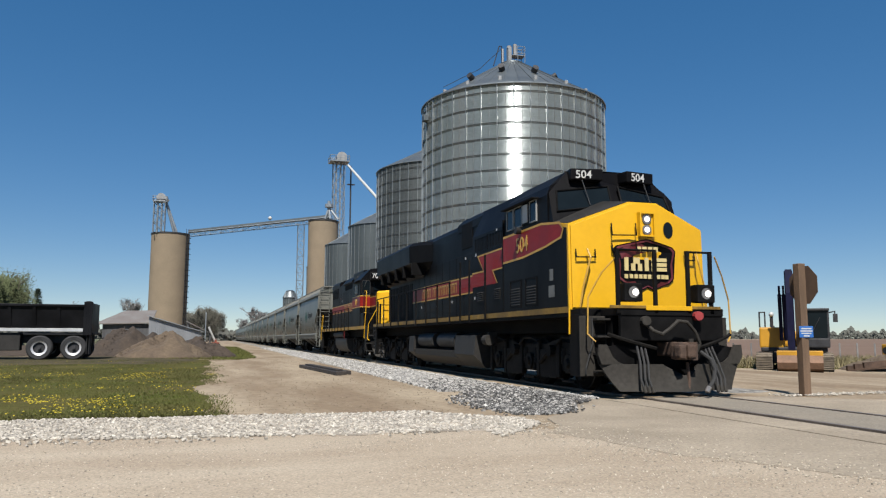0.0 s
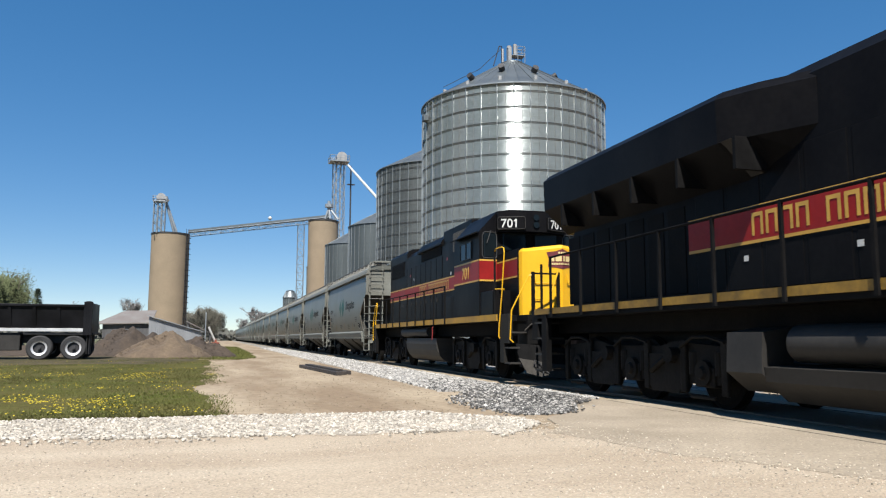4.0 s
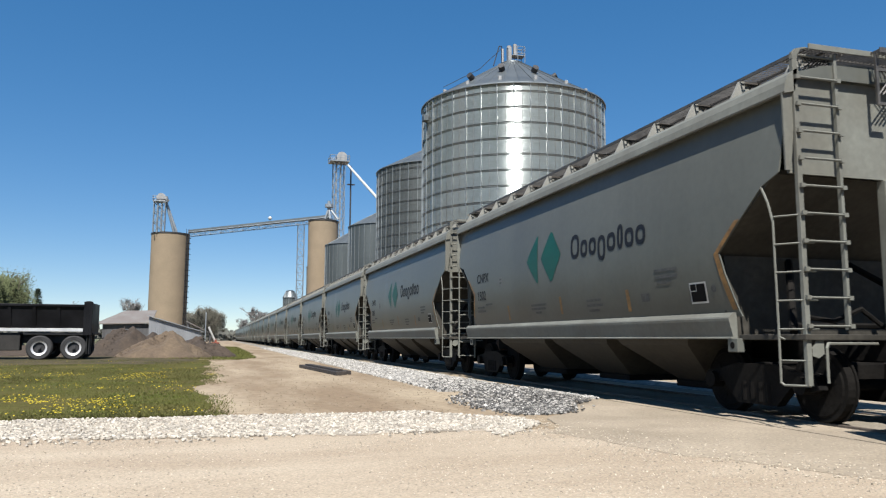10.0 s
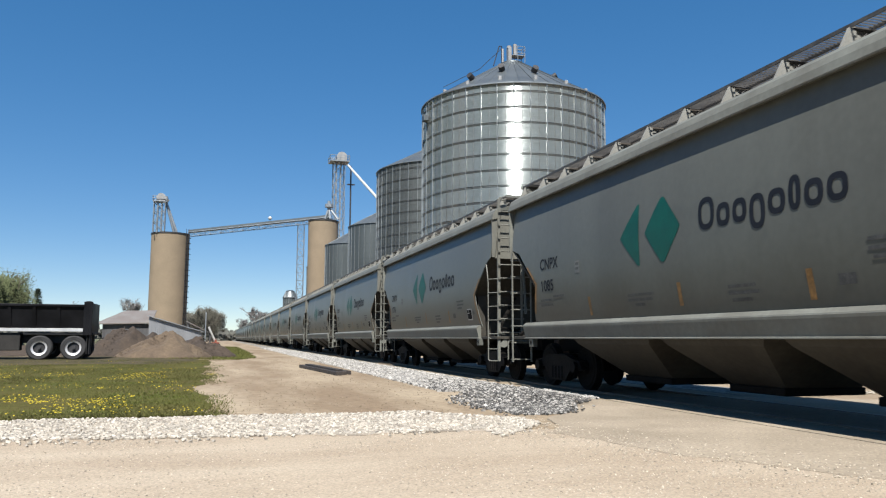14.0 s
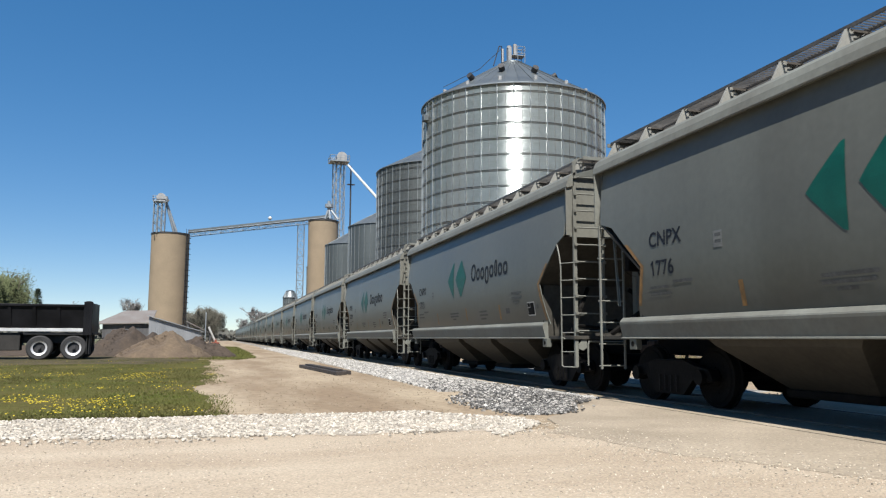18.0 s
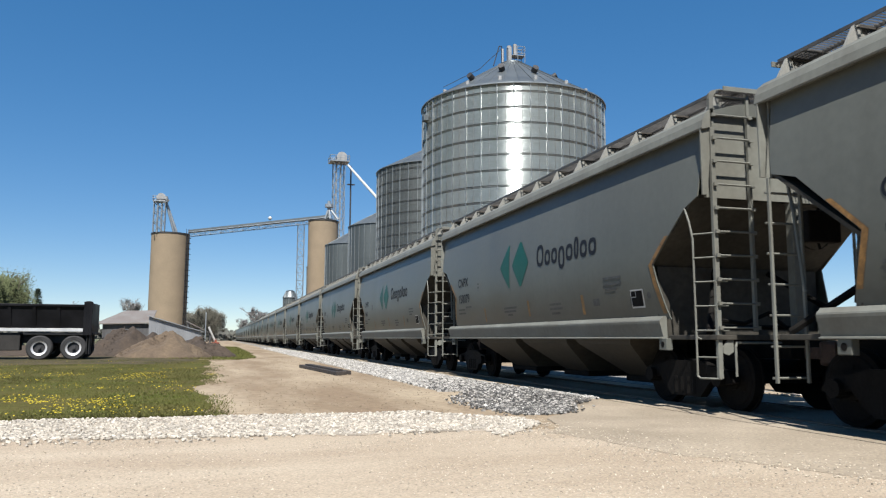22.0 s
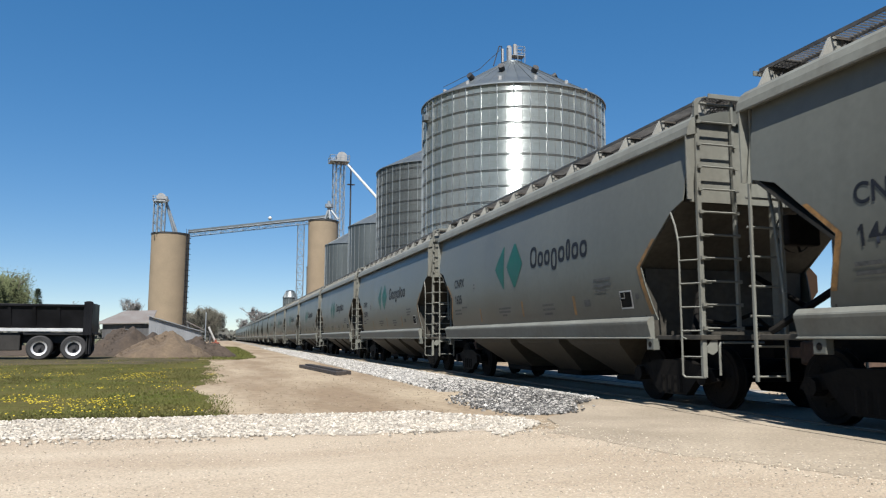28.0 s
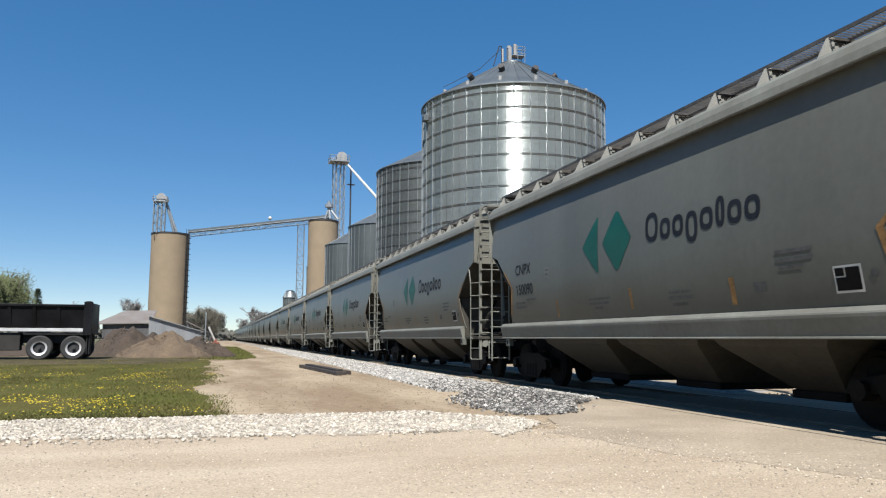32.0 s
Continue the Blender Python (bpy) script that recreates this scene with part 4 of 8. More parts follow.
def hopper_car(detail):
    car = thing("hopper_car", "grey covered hopper car with a teal diamond emblem", "rail car", group="hopper cars of the train")
    L = CAR
    # side sheets
    for s in (-1, 1):
        bm = bmesh.new()
        loft(bm, [[(s * x, y0, z), (s * x, L - y0 - cut_back(z), z), (s * (x - 0.02), L - y0 - cut_back(z), z), (s * (x - 0.02), y0, z)] for z, x, y0 in ROWS])
        part("side_sheet", bm, M_HOPPER, car, smooth=True)
        # side sill: a flange with a ledge
        bm = bmesh.new()
        prism(bm, [(s * 1.49, 1.385), (s * 1.545, 1.38), (s * 1.604, 1.325), (s * 1.612, 1.305), (s * 1.608, 1.27), (s * 1.558, 1.075), (s * 1.556, 1.062), (s * 1.59, 1.052), (s * 1.59, 1.036), (s * 1.48, 1.03)], "y", 1.76, L - 1.42)
        part("side_sill", bm, M_HOPPER_END, car)
        # top chord: a rounded shoulder with a drip lip
        bm = bmesh.new()
        prism(bm, [(s * 1.44, 4.03), (s * 1.595, 3.99), (s * 1.605, 4.01), (s * 1.585, 4.12), (s * 1.54, 4.22), (s * 1.44, 4.30), (s * 1.38, 4.32), (s * 1.38, 4.20), (s * 1.44, 4.12)], "y", 0.55, L - 0.55)
        part("top_chord", bm, M_HOPPER_END, car)
        if detail:
            for y in (0.60, L - 0.60):
                bm = bmesh.new()
                prism(bm, [(s * 1.38, 4.31), (s * 1.42, 4.27), (s * 1.50, 4.21), (s * 1.56, 4.12), (s * 1.605, 4.0), (s * 1.60, 3.05), (s * 1.52, 3.05), (s * 1.42, 4.0), (s * 1.38, 4.2)], "y", y - 0.012, y + 0.012)
                part("corner_plate", bm, M_HOPPER_END, car)
    # roof
    bm = bmesh.new()
    prism(bm, [(-1.40, 4.28), (-1.0, 4.40), (-0.5, 4.46), (0.5, 4.46), (1.0, 4.40), (1.40, 4.28), (1.38, 4.24), (-1.38, 4.24)], "y", 0.58, L - 0.58)
    part("roof", bm, M_HOPPER, car)
    bm = bmesh.new()
    prism(bm, [(-0.33, 4.44), (-0.33, 4.60), (-0.25, 4.66), (0.25, 4.66), (0.33, 4.60), (0.33, 4.44)], "y", 1.4, L - 1.4)
    part("hatch_cover", bm, M_HOPPER, car, "long trough hatch on the roof")
    # end walls and slope sheets
    for e in (0, 1):
        f = (lambda y: y) if e == 0 else (lambda y: L - y)
        bm = bmesh.new()
        ya, yb = sorted((f(0.66), f(0.69)))
        prism(bm, [(-1.50, 3.03), (1.50, 3.03), (1.50, 4.05), (1.38, 4.26), (-1.38, 4.26), (-1.50, 4.05)], "y", ya, yb)
        part("end_wall", bm, M_HOPPER_END, car)
        # Slope sheet, bulkhead and sills below carry the recess's shade in their colour.
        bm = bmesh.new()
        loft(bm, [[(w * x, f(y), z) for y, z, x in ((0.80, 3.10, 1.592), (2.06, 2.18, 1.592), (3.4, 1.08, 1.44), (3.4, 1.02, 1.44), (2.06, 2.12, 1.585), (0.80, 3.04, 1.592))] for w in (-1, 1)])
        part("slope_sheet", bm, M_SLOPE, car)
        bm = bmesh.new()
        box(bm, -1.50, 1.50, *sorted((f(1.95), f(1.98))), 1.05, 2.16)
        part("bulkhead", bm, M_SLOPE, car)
        bm = bmesh.new()
        ya, yb = sorted((f(0.50), f(3.0)))
        box(bm, -0.32, 0.32, ya, yb, 0.75, 1.08, 0.02)
        part("centre_sill", bm, M_UNDER, car)
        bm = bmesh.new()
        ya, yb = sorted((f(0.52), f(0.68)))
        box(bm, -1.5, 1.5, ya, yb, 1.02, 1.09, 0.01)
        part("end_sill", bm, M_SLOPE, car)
        for s in (-1, 1):
            if not detail:
                continue
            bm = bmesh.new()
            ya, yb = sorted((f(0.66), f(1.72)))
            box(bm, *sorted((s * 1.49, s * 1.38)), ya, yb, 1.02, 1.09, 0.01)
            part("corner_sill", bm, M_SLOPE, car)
            bm = bmesh.new()
            box(bm, *sorted((s * 1.46, s * 1.57)), *sorted((f(1.66), f(1.86))), 0.86, 1.04, 0.012)
            pad = part("jacking_pad", bm, M_HOPPER, car)
            # Dark disc on the uncut pad, painting the shade of its hole.
            bm = bmesh.new()
            tube(bm, (s * 1.56, f(1.76), 0.95), (s * 1.574, f(1.76), 0.95), 0.045, 12)
            part("pad_hole", bm, M_UNDER, pad)
        if detail:
            # centre post under the end wall
            bm = bmesh.new()
            box(bm, -0.08, 0.08, *sorted((f(0.62), f(0.76))), 1.10, 3.03, 0.015)
            part("end_post", bm, M_HOPPER_END, car)
            bm = bmesh.new()
            for q in ((-0.32, -0.28, 3.92, 4.60), (0.34, 0.38, 3.92, 4.60), (-0.28, 0.34, 4.36, 4.40), (-0.28, -0.10, 3.92, 3.96), (0.16, 0.34, 3.92, 3.96)):
                box(bm, q[0], q[1], *sorted((f(0.42), f(0.45))), q[2], q[3])
            for k in range(-6, 16):
                for d in (-1, 1):
                    x0, x1 = -0.28 + 0.062 * k, -0.28 + 0.062 * k + d * 0.26
                    if -0.29 <= min(x0, x1) and max(x0, x1) <= 0.35:
                        tube(bm, (x0, f(0.435), 4.06), (x1, f(0.435), 4.36), 0.011, 4)
            part("mesh_step", bm, M_GRATE, car, "mesh step hanging from the end walkway")
            bm = bmesh.new()
            for k in range(13):
                box(bm, -0.32 + 0.057 * k, -0.31 + 0.057 * k, *sorted((f(0.34), f(0.54))), 4.585, 4.615)
            box(bm, -0.34, 0.40, *sorted((f(0.325), f(0.34))), 4.56, 4.625)
            part("step_tread", bm, M_GRATE, car)
            if e == 0:
                for x0, x1, z0, z1 in ((0.46, 0.80, 4.08, 4.19), (0.46, 0.78, 3.90, 4.01), (0.48, 0.62, 3.74, 3.765), (0.48, 0.74, 3.65, 3.675), (0.48, 0.74, 3.57, 3.595), (0.48, 0.92, 3.48, 3.505), (0.48, 0.70, 3.41, 3.435), (0.48, 0.96, 3.33, 3.355)):
                    bm = bmesh.new()
                    box(bm, x0, x1, f(0.655), f(0.66), z0, z1)
                    part("stencil", bm, M_LETTER, car)
            for s in (-1, 1):
                bm = bmesh.new()
                tube(bm, (s * 1.42, f(0.8), 1.12), (s * 0.5, f(1.9), 2.1), 0.05, 6)
                part("brace", bm, M_UNDER, car)
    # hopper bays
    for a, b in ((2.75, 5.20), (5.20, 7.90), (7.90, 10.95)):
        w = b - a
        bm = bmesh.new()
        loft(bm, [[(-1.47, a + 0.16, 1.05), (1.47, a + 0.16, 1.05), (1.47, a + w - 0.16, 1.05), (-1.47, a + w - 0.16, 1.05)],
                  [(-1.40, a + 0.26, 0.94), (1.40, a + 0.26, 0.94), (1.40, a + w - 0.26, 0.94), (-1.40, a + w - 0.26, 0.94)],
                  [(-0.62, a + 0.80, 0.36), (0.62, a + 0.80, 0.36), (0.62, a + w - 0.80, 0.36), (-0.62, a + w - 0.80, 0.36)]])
        bay = part("hopper_bay", bm, M_BAY, car, "dark sloped hopper bay")
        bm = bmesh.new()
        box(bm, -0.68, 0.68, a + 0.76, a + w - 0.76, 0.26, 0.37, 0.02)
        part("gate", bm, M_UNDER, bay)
    # trucks
    for y in (1.98, L - 1.98):
        if detail:
            freight_truck(car, y)
        else:
            bm = bmesh.new()
            box(bm, -1.05, 1.05, y - 1.1, y + 1.1, 0.2, 0.65, 0.05)
            for q in (-0.89, 0.89):
                tube(bm, (-0.82, y + q, 0.457), (0.82, y + q, 0.457), 0.457, 20)
            part("truck", bm, M_UNDER, car)
    coupler(car, 0.02, -1)
    coupler(car, L - 0.02, 1)
    # running boards on brackets, both sides of the hatch
    for s in (-1, 1):
        bm = bmesh.new()
        for q in (0.66, 0.94, 1.24):
            box(bm, *sorted((s * q - 0.008, s * q + 0.008)), 0.60, L - 0.60, 4.575, 4.622)
        board = part("running_board", bm, M_GRATE, car, "steel grating walkway")
        if not detail:
            bm = bmesh.new()
            box(bm, *sorted((s * 0.67, s * 1.23)), 0.45, L - 0.45, 4.602, 4.614)
            part("grating", bm, M_GRATE, board)
            bm = bmesh.new()
            prism(bm, [(s * 1.285, 4.335), (s * 1.295, 4.345), (s * 1.228, 4.585), (s * 1.218, 4.58)], "y", 0.62, L - 0.62)
            part("roof_skirt", bm, M_SKIRT, car, "dusty brown-grey roof edge panel")
            continue
        # close-set cross bars of the grating
        vs, fs = [], []
        for k in range(int((L - 1.24) / 0.06)):
            y = 0.62 + 0.06 * k
            n = len(vs)
            for x in (s * 0.668, s * 1.232):
                vs += [(x, y - 0.004, 4.597), (x, y + 0.004, 4.597), (x, y + 0.004, 4.618), (x, y - 0.004, 4.618)]
            fs += [(n, n + 1, n + 5, n + 4), (n + 1, n + 2, n + 6, n + 5), (n + 2, n + 3, n + 7, n + 6), (n + 3, n, n + 4, n + 7)]
        tagged(part("grating", soup("grating", vs, fs, M_GRATE), None, board), kind="stuff")
        # cross brackets: a triangular gusset outside, an expanded mesh panel inside it, a bearer above
        bm = bmesh.new()
        prism(bm, [(s * 1.40, 4.31), (s * 1.16, 4.36), (s * 1.165, 4.59), (s * 1.245, 4.59)], "y", -0.02, 0.02)
        gusset = mesh_of(bm, "bracket", M_GUSSET)
        bm = bmesh.new()
        box(bm, *sorted((s * 0.62, s * 1.20)), -0.02, 0.02, 4.555, 4.585)
        box(bm, *sorted((s * 0.62, s * 0.65)), -0.012, 0.012, 4.40, 4.56)
        bearer = mesh_of(bm, "bearer", M_SKIRT)
        # Added pale plate, standing for the brightness seen through the mesh.
        bm = bmesh.new()
        box(bm, *sorted((s * 0.65, s * 1.14)), 0.004, 0.010, 4.37, 4.56)
        plate_me = mesh_of(bm, "backing_plate", M_GUSSET)
        bm = bmesh.new()
        for k in range(-4, 12):
            for d in (-1, 1):
                x0, z0, x1, z1 = 0.65 + 0.05 * k, 4.39, 0.65 + 0.05 * k + d * 0.17, 4.56
                if min(x0, x1) >= 0.64 and max(x0, x1) <= 1.16:
                    tube(bm, (s * x0, -0.008, z0), (s * x1, -0.008, z1), 0.009, 4)
        guard = mesh_of(bm, "mesh_panel", M_DARKSTEEL)
        for k in range(13):
            y = 0.75 + (L - 1.5) * k / 12
            g = part("bracket", gusset, None, car, at=(0, y, 0))
            part("bearer", bearer, None, g)
            part("backing_plate", plate_me, None, g)
            part("mesh_panel", guard, None, g)
    for e in (0, 1):
        f = (lambda y: y) if e == 0 else (lambda y: L - y)
        bm = bmesh.new()
        if detail:
            for k in range(40):
                x = -1.20 + 0.0615 * k
                box(bm, x - 0.005, x + 0.005, *sorted((f(0.51), f(1.02))), 4.585, 4.615)
            for y in (0.78, 1.02):
                box(bm, -1.22, 1.22, *sorted((f(y - 0.006), f(y + 0.006))), 4.58, 4.618)
        else:
            box(bm, -1.22, 1.22, *sorted((f(0.55), f(1.02))), 4.60, 4.617)
        board = part("end_running_board", bm, M_GRATE, car, "steel grating end walkway")
        if detail:
            bm = bmesh.new()
            box(bm, -1.26, 1.26, *sorted((f(0.49), f(0.51))), 4.56, 4.63, 0.004)
            part("edge_angle", bm, M_HOPPER_END, board, "pale steel edge angle")
        if not detail:
            bm = bmesh.new()
            tube(bm, (-1.36, f(0.62), 0.5), (-1.36, f(0.62), 4.5), 0.05, 6)
            part("ladder_post", bm, M_HOPPER_END, car)
    if not detail:
        return car
    # ladders: the tall one at the leading corner, the short one at the trailing corner
    for s in (-1, 1):
        lead, trail = (0.58, L - 0.72) if s < 0 else (L - 0.58, 0.72)
        way = 1 if s < 0 else -1
        for x, zb, hw in ((1.43, 0.49, 0.034), (0.82, 1.14, 0.022)):
            bm = bmesh.new()
            box(bm, *sorted((s * x - hw, s * x + hw)), lead - 0.03, lead + 0.03, zb, 4.44 if x > 1 else 4.56, 0.006)
            if x > 1:
                loft(bm, [[(s * (xx - 0.038), lead + d, zz), (s * (xx + 0.038), lead + d, zz), (s * (xx + 0.038), lead + d + 0.05, zz), (s * (xx - 0.038), lead + d + 0.05, zz)] for xx, zz, d in ((1.43, 4.44, -0.03), (1.42, 4.50, -0.03), (1.37, 4.57, -0.03), (1.25, 4.60, -0.03))])
            part("ladder_post", bm, M_HOPPER_END, car)
        bm = bmesh.new()
        tube(bm, (s * 0.79, lead, 4.5), (s * 1.45, lead, 4.5), 0.016, 6)
        for x in (0.82, 1.43):
            box(bm, *sorted((s * x - 0.03, s * x + 0.03)), lead - 0.016, lead + 0.016, 4.475, 4.525)
        me = mesh_of(bm, "rung", M_HOPPER_END)
        part("rung", me, None, car)
        for k in range(10):
            part("rung", me, None, car, at=(0, -0.06 * way, -0.30 - 0.335 * k))
        # grab irons round the corner
        bm = bmesh.new()
        pipe(bm, [(s * 1.60, lead + 0.46 * way, 2.92), (s * 1.61, lead + 0.34 * way, 2.70), (s * 1.615, lead + 0.26 * way, 2.45), (s * 1.62, lead + 0.24 * way, 1.06), (s * 1.56, lead + 0.22 * way, 1.03)], 0.015, 6)
        part("corner_post", bm, M_HOPPER_END, car)
        bm = bmesh.new()
        tube(bm, (s * 1.30, lead - 0.05 * way, 0), (s * 1.44, lead - 0.04 * way, 0), 0.013, 6)
        tube(bm, (s * 1.43, lead - 0.03 * way, 0), (s * 1.62, lead + 0.24 * way, 0), 0.013, 6)
        me = mesh_of(bm, "rung", M_HOPPER_END)
        for k in range(5):
            part("rung", me, None, car, at=(0, 0, 1.15 + 0.34 * k))
        bm = bmesh.new()
        pipe(bm, [(s * 1.62, lead + 0.24 * way, 1.08), (s * 1.62, lead + 0.24 * way, 0.52), (s * 1.60, lead + 0.21 * way, 0.49), (s * 1.43, lead - 0.03 * way, 0.49)], 0.015, 6)
        tube(bm, (s * 1.62, lead + 0.24 * way, 0.78), (s * 1.43, lead - 0.03 * way, 0.78), 0.012, 6)
        part("stirrup_step", bm, M_HOPPER_END, car)
        bm = bmesh.new()
        prism(bm, [(s * 1.39, 0.84), (s * 1.39, 0.92), (s * 1.28, 1.06), (s * 1.22, 1.06), (s * 1.22, 0.86), (s * 1.30, 0.81)], "y", lead - 0.03, lead - 0.01)
        bracket = part("lever_bracket", bm, M_HOPPER_END, car, "pale bracket of the uncoupling lever")
        bm = bmesh.new()
        pipe(bm, [(s * 0.45, lead - 0.05 * way, 0.98), (s * 1.18, lead - 0.05 * way, 0.98), (s * 1.21, lead - 0.06 * way, 0.93), (s * 1.21, lead - 0.06 * way, 0.52)], 0.017, 6)
        part("uncoupling_lever", bm, M_HOPPER_END, bracket)
        for x in (1.58, 1.12):
            bm = bmesh.new()
            box(bm, *sorted((s * x - 0.016, s * x + 0.016)), trail - 0.02, trail + 0.02, 0.5, 3.02, 0.005)
            part("ladder_post", bm, M_HOPPER_END, car)
        bm = bmesh.new()
        tube(bm, (s * 1.12, trail + 0.05 * way, 0), (s * 1.60, trail + 0.05 * way, 0), 0.016, 6)
        me = mesh_of(bm, "rung", M_HOPPER_END)
        for k in range(7):
            part("rung", me, None, car, at=(0, 0, 0.56 + 0.38 * k))
        bm = bmesh.new()
        pipe(bm, [(s * 1.3, trail, 3.0), (s * 1.36, trail - 0.15 * way, 2.6), (s * 1.38, trail - 0.3 * way, 1.6)], 0.025, 6)
        part("brace_rod", bm, M_HOPPER, car)
    # brake gear at the trailing end
    bm = bmesh.new()
    bmesh.ops.create_cone(bm, cap_ends=False, segments=20, radius1=0.28, radius2=0.28, depth=0.04, matrix=Matrix.Translation((-0.75, L - 0.52, 2.45)) @ Euler((radians(90), 0, 0)).to_matrix().to_4x4())
    for k in range(5):
        tube(bm, (-0.75, L - 0.52, 2.45), (-0.75 + 0.28 * math.cos(k * 1.2566), L - 0.52, 2.45 + 0.28 * math.sin(k * 1.2566)), 0.018, 5)
    part("brake_wheel", bm, M_UNDER, car, "dark spoked brake wheel")
    bm = bmesh.new()
    box(bm, -1.0, -0.5, L - 0.72, L - 0.56, 2.25, 2.65, 0.03)
    part("brake_housing", bm, M_UNDER, car)
    bm = bmesh.new()
    tube(bm, (-0.6, L - 1.6, 1.5), (0.5, L - 1.6, 1.5), 0.2, 12)
    part("brake_cylinder", bm, M_UNDER, car)
    bm = bmesh.new()
    pipe(bm, [(-1.3, 0.75, 1.3), (-0.9, 0.72, 1.25), (-0.5, 0.7, 1.4), (-0.3, 0.6, 1.2)], 0.03, 6)
    pipe(bm, [(-1.35, 0.9, 1.2), (0.2, 0.9, 1.2)], 0.035, 6)
    part("cut_lever", bm, M_UNDER, car)
    # emblem: half and whole diamond, and a row of plain hollow blocks for the lettering
    for s in (-1, 1):
        def side_x(z):
            for (z0, xa, _), (z1, xb, _) in zip(ROWS, ROWS[1:]):
                if z0 <= z <= z1:
                    return xa + (xb - xa) * (z - z0) / (z1 - z0)
            return 1.6

        def shape(name, polys, mat, label=""):
            bm = bmesh.new()
            for poly in polys:
                q = poly if s < 0 else [(L - y, z) for y, z in poly]
                v = [bm.verts.new((s * (side_x(z) + 0.006), y, z)) for y, z in q]
                bm.faces.new(v)
            bmesh.ops.remove_doubles(bm, verts=bm.verts[:], dist=0.0005)
            bmesh.ops.recalc_face_normals(bm, faces=bm.faces[:])
            part(name, bm, mat, car, label)
        levels = [2.20, 2.215, 2.32, 2.45, 2.58, 2.70, 2.82, 2.93, 3.05, 3.185, 3.20]
        def half(z):
            return min(0.485, (0.02 if z in (2.20, 3.20) else 0.045) + (1 - abs(z - 2.70) / 0.5) * 0.455)
        shape("diamond", [[(7.355 + half(z0), z0), (7.355 + half(z1), z1), (7.355 - half(z1), z1), (7.355 - half(z0), z0)] for z0, z1 in zip(levels, levels[1:])], M_TEAL, "teal diamond emblem")
        shape("half_diamond", [[(8.02 + half(z0) * 1.22, z0), (8.02 + half(z1) * 1.22, z1), (8.02, z1), (8.02, z0)] for z0, z1 in zip(levels, levels[1:])], M_TEAL, "teal half diamond emblem")
        u = 6.42
        for wd, lo, hi in ((0.36, 0.0, 0.46), (0.28, 0.0, 0.32), (0.28, 0.0, 0.32), (0.29, -0.13, 0.32), (0.30, 0.0, 0.32), (0.20, 0.0, 0.42), (0.29, 0.0, 0.32), (0.30, 0.0, 0.32)):
            z0, z1 = 2.54 + lo, 2.54 + hi
            cy, cz, ry, rz_ = u - wd / 2, (z0 + z1) / 2, wd / 2, (z1 - z0) / 2
            ang = [k * math.tau / 20 for k in range(21)]
            def oval(k, q):
                return (cy + (ry - q) * math.copysign(abs(math.cos(ang[k])) ** 0.75, math.cos(ang[k])), cz + (rz_ - q) * math.copysign(abs(math.sin(ang[k])) ** 0.75, math.sin(ang[k])))
            shape("letter_oval", [[oval(k, 0), oval(k + 1, 0), oval(k + 1, 0.075), oval(k, 0.075)] for k in range(20)], M_LETTER)
            u -= wd + 0.055
        # data plate and small stencils
        shape("placard", [[(2.67, 1.53), (2.67, 1.83), (2.28, 1.83), (2.28, 1.53)]], M_WHITE, "small white-edged placard")
        bmx = [[(2.645, 1.555), (2.645, 1.70), (2.50, 1.70), (2.50, 1.805), (2.305, 1.805), (2.305, 1.555)], [(2.645, 1.715), (2.645, 1.805), (2.515, 1.805), (2.515, 1.715)]]
        bm = bmesh.new()
        for poly in bmx:
            q = poly if s < 0 else [(L - y, z) for y, z in poly]
            bm.faces.new([bm.verts.new((s * (side_x(z) + 0.011), y, z)) for y, z in q])
        part("placard_panel", bm, M_BLACK_DULL, car)
        bars = []
        for y, z, wd in ((3.55, 2.05, 0.62), (3.55, 1.95, 0.62), (3.5, 1.86, 0.4), (5.9, 1.70, 0.55), (5.9, 1.61, 0.6), (5.85, 1.52, 0.4), (8.5, 1.72, 0.8), (8.5, 1.64, 0.75), (8.3, 1.56, 0.3), (12.05, 1.80, 0.55), (12.05, 1.70, 0.6), (11.4, 1.86, 0.5), (4.0, 1.62, 0.24), (4.0, 1.66, 0.24), (4.0, 1.70, 0.24), (10.32, 2.42, 0.13), (10.32, 2.33, 0.13)):
            bars.append([(y, z), (y, z + 0.045), (y - wd, z + 0.045), (y - wd, z)])
        for bar in bars:
            shape("stencil", [bar], M_STENCIL2)
        def edge(z):
            return float(np.interp(z, [q[0] for q in ROWS], [q[2] for q in ROWS])) + 0.012
        steps = [1.42, 1.46, 1.60, 1.75, 1.90, 2.04, 2.18, 2.45, 2.58]
        shape("rust_streak", [[(edge(z0), z0), (edge(z1), z1), (edge(z1) + 0.10, z1), (edge(z0) + 0.10, z0)] for z0, z1 in zip(steps, steps[1:])], M_REFLECT, "faded orange streak along the edge")
        back = [1.56, 1.60, 1.75, 1.90, 2.04, 2.18, 2.45, 2.58]
        shape("rust_streak", [[(L - edge(z0) - 0.20, z0), (L - edge(z1) - 0.20, z1), (L - edge(z1) - 0.29, z1), (L - edge(z0) - 0.29, z0)] for z0, z1 in zip(back, back[1:])], M_REFLECT, "faded orange streak along the edge")
        for strip in ([(4.47, 1.48), (4.47, 1.84), (4.37, 1.84), (4.37, 1.48)], [(7.06, 1.52), (7.06, 1.86), (6.97, 1.86), (6.97, 1.52)], [(9.92, 1.46), (9.92, 1.80), (9.83, 1.80), (9.83, 1.46)]):
            shape("reflector", [strip], M_REFLECT, "faded orange reflector strip")
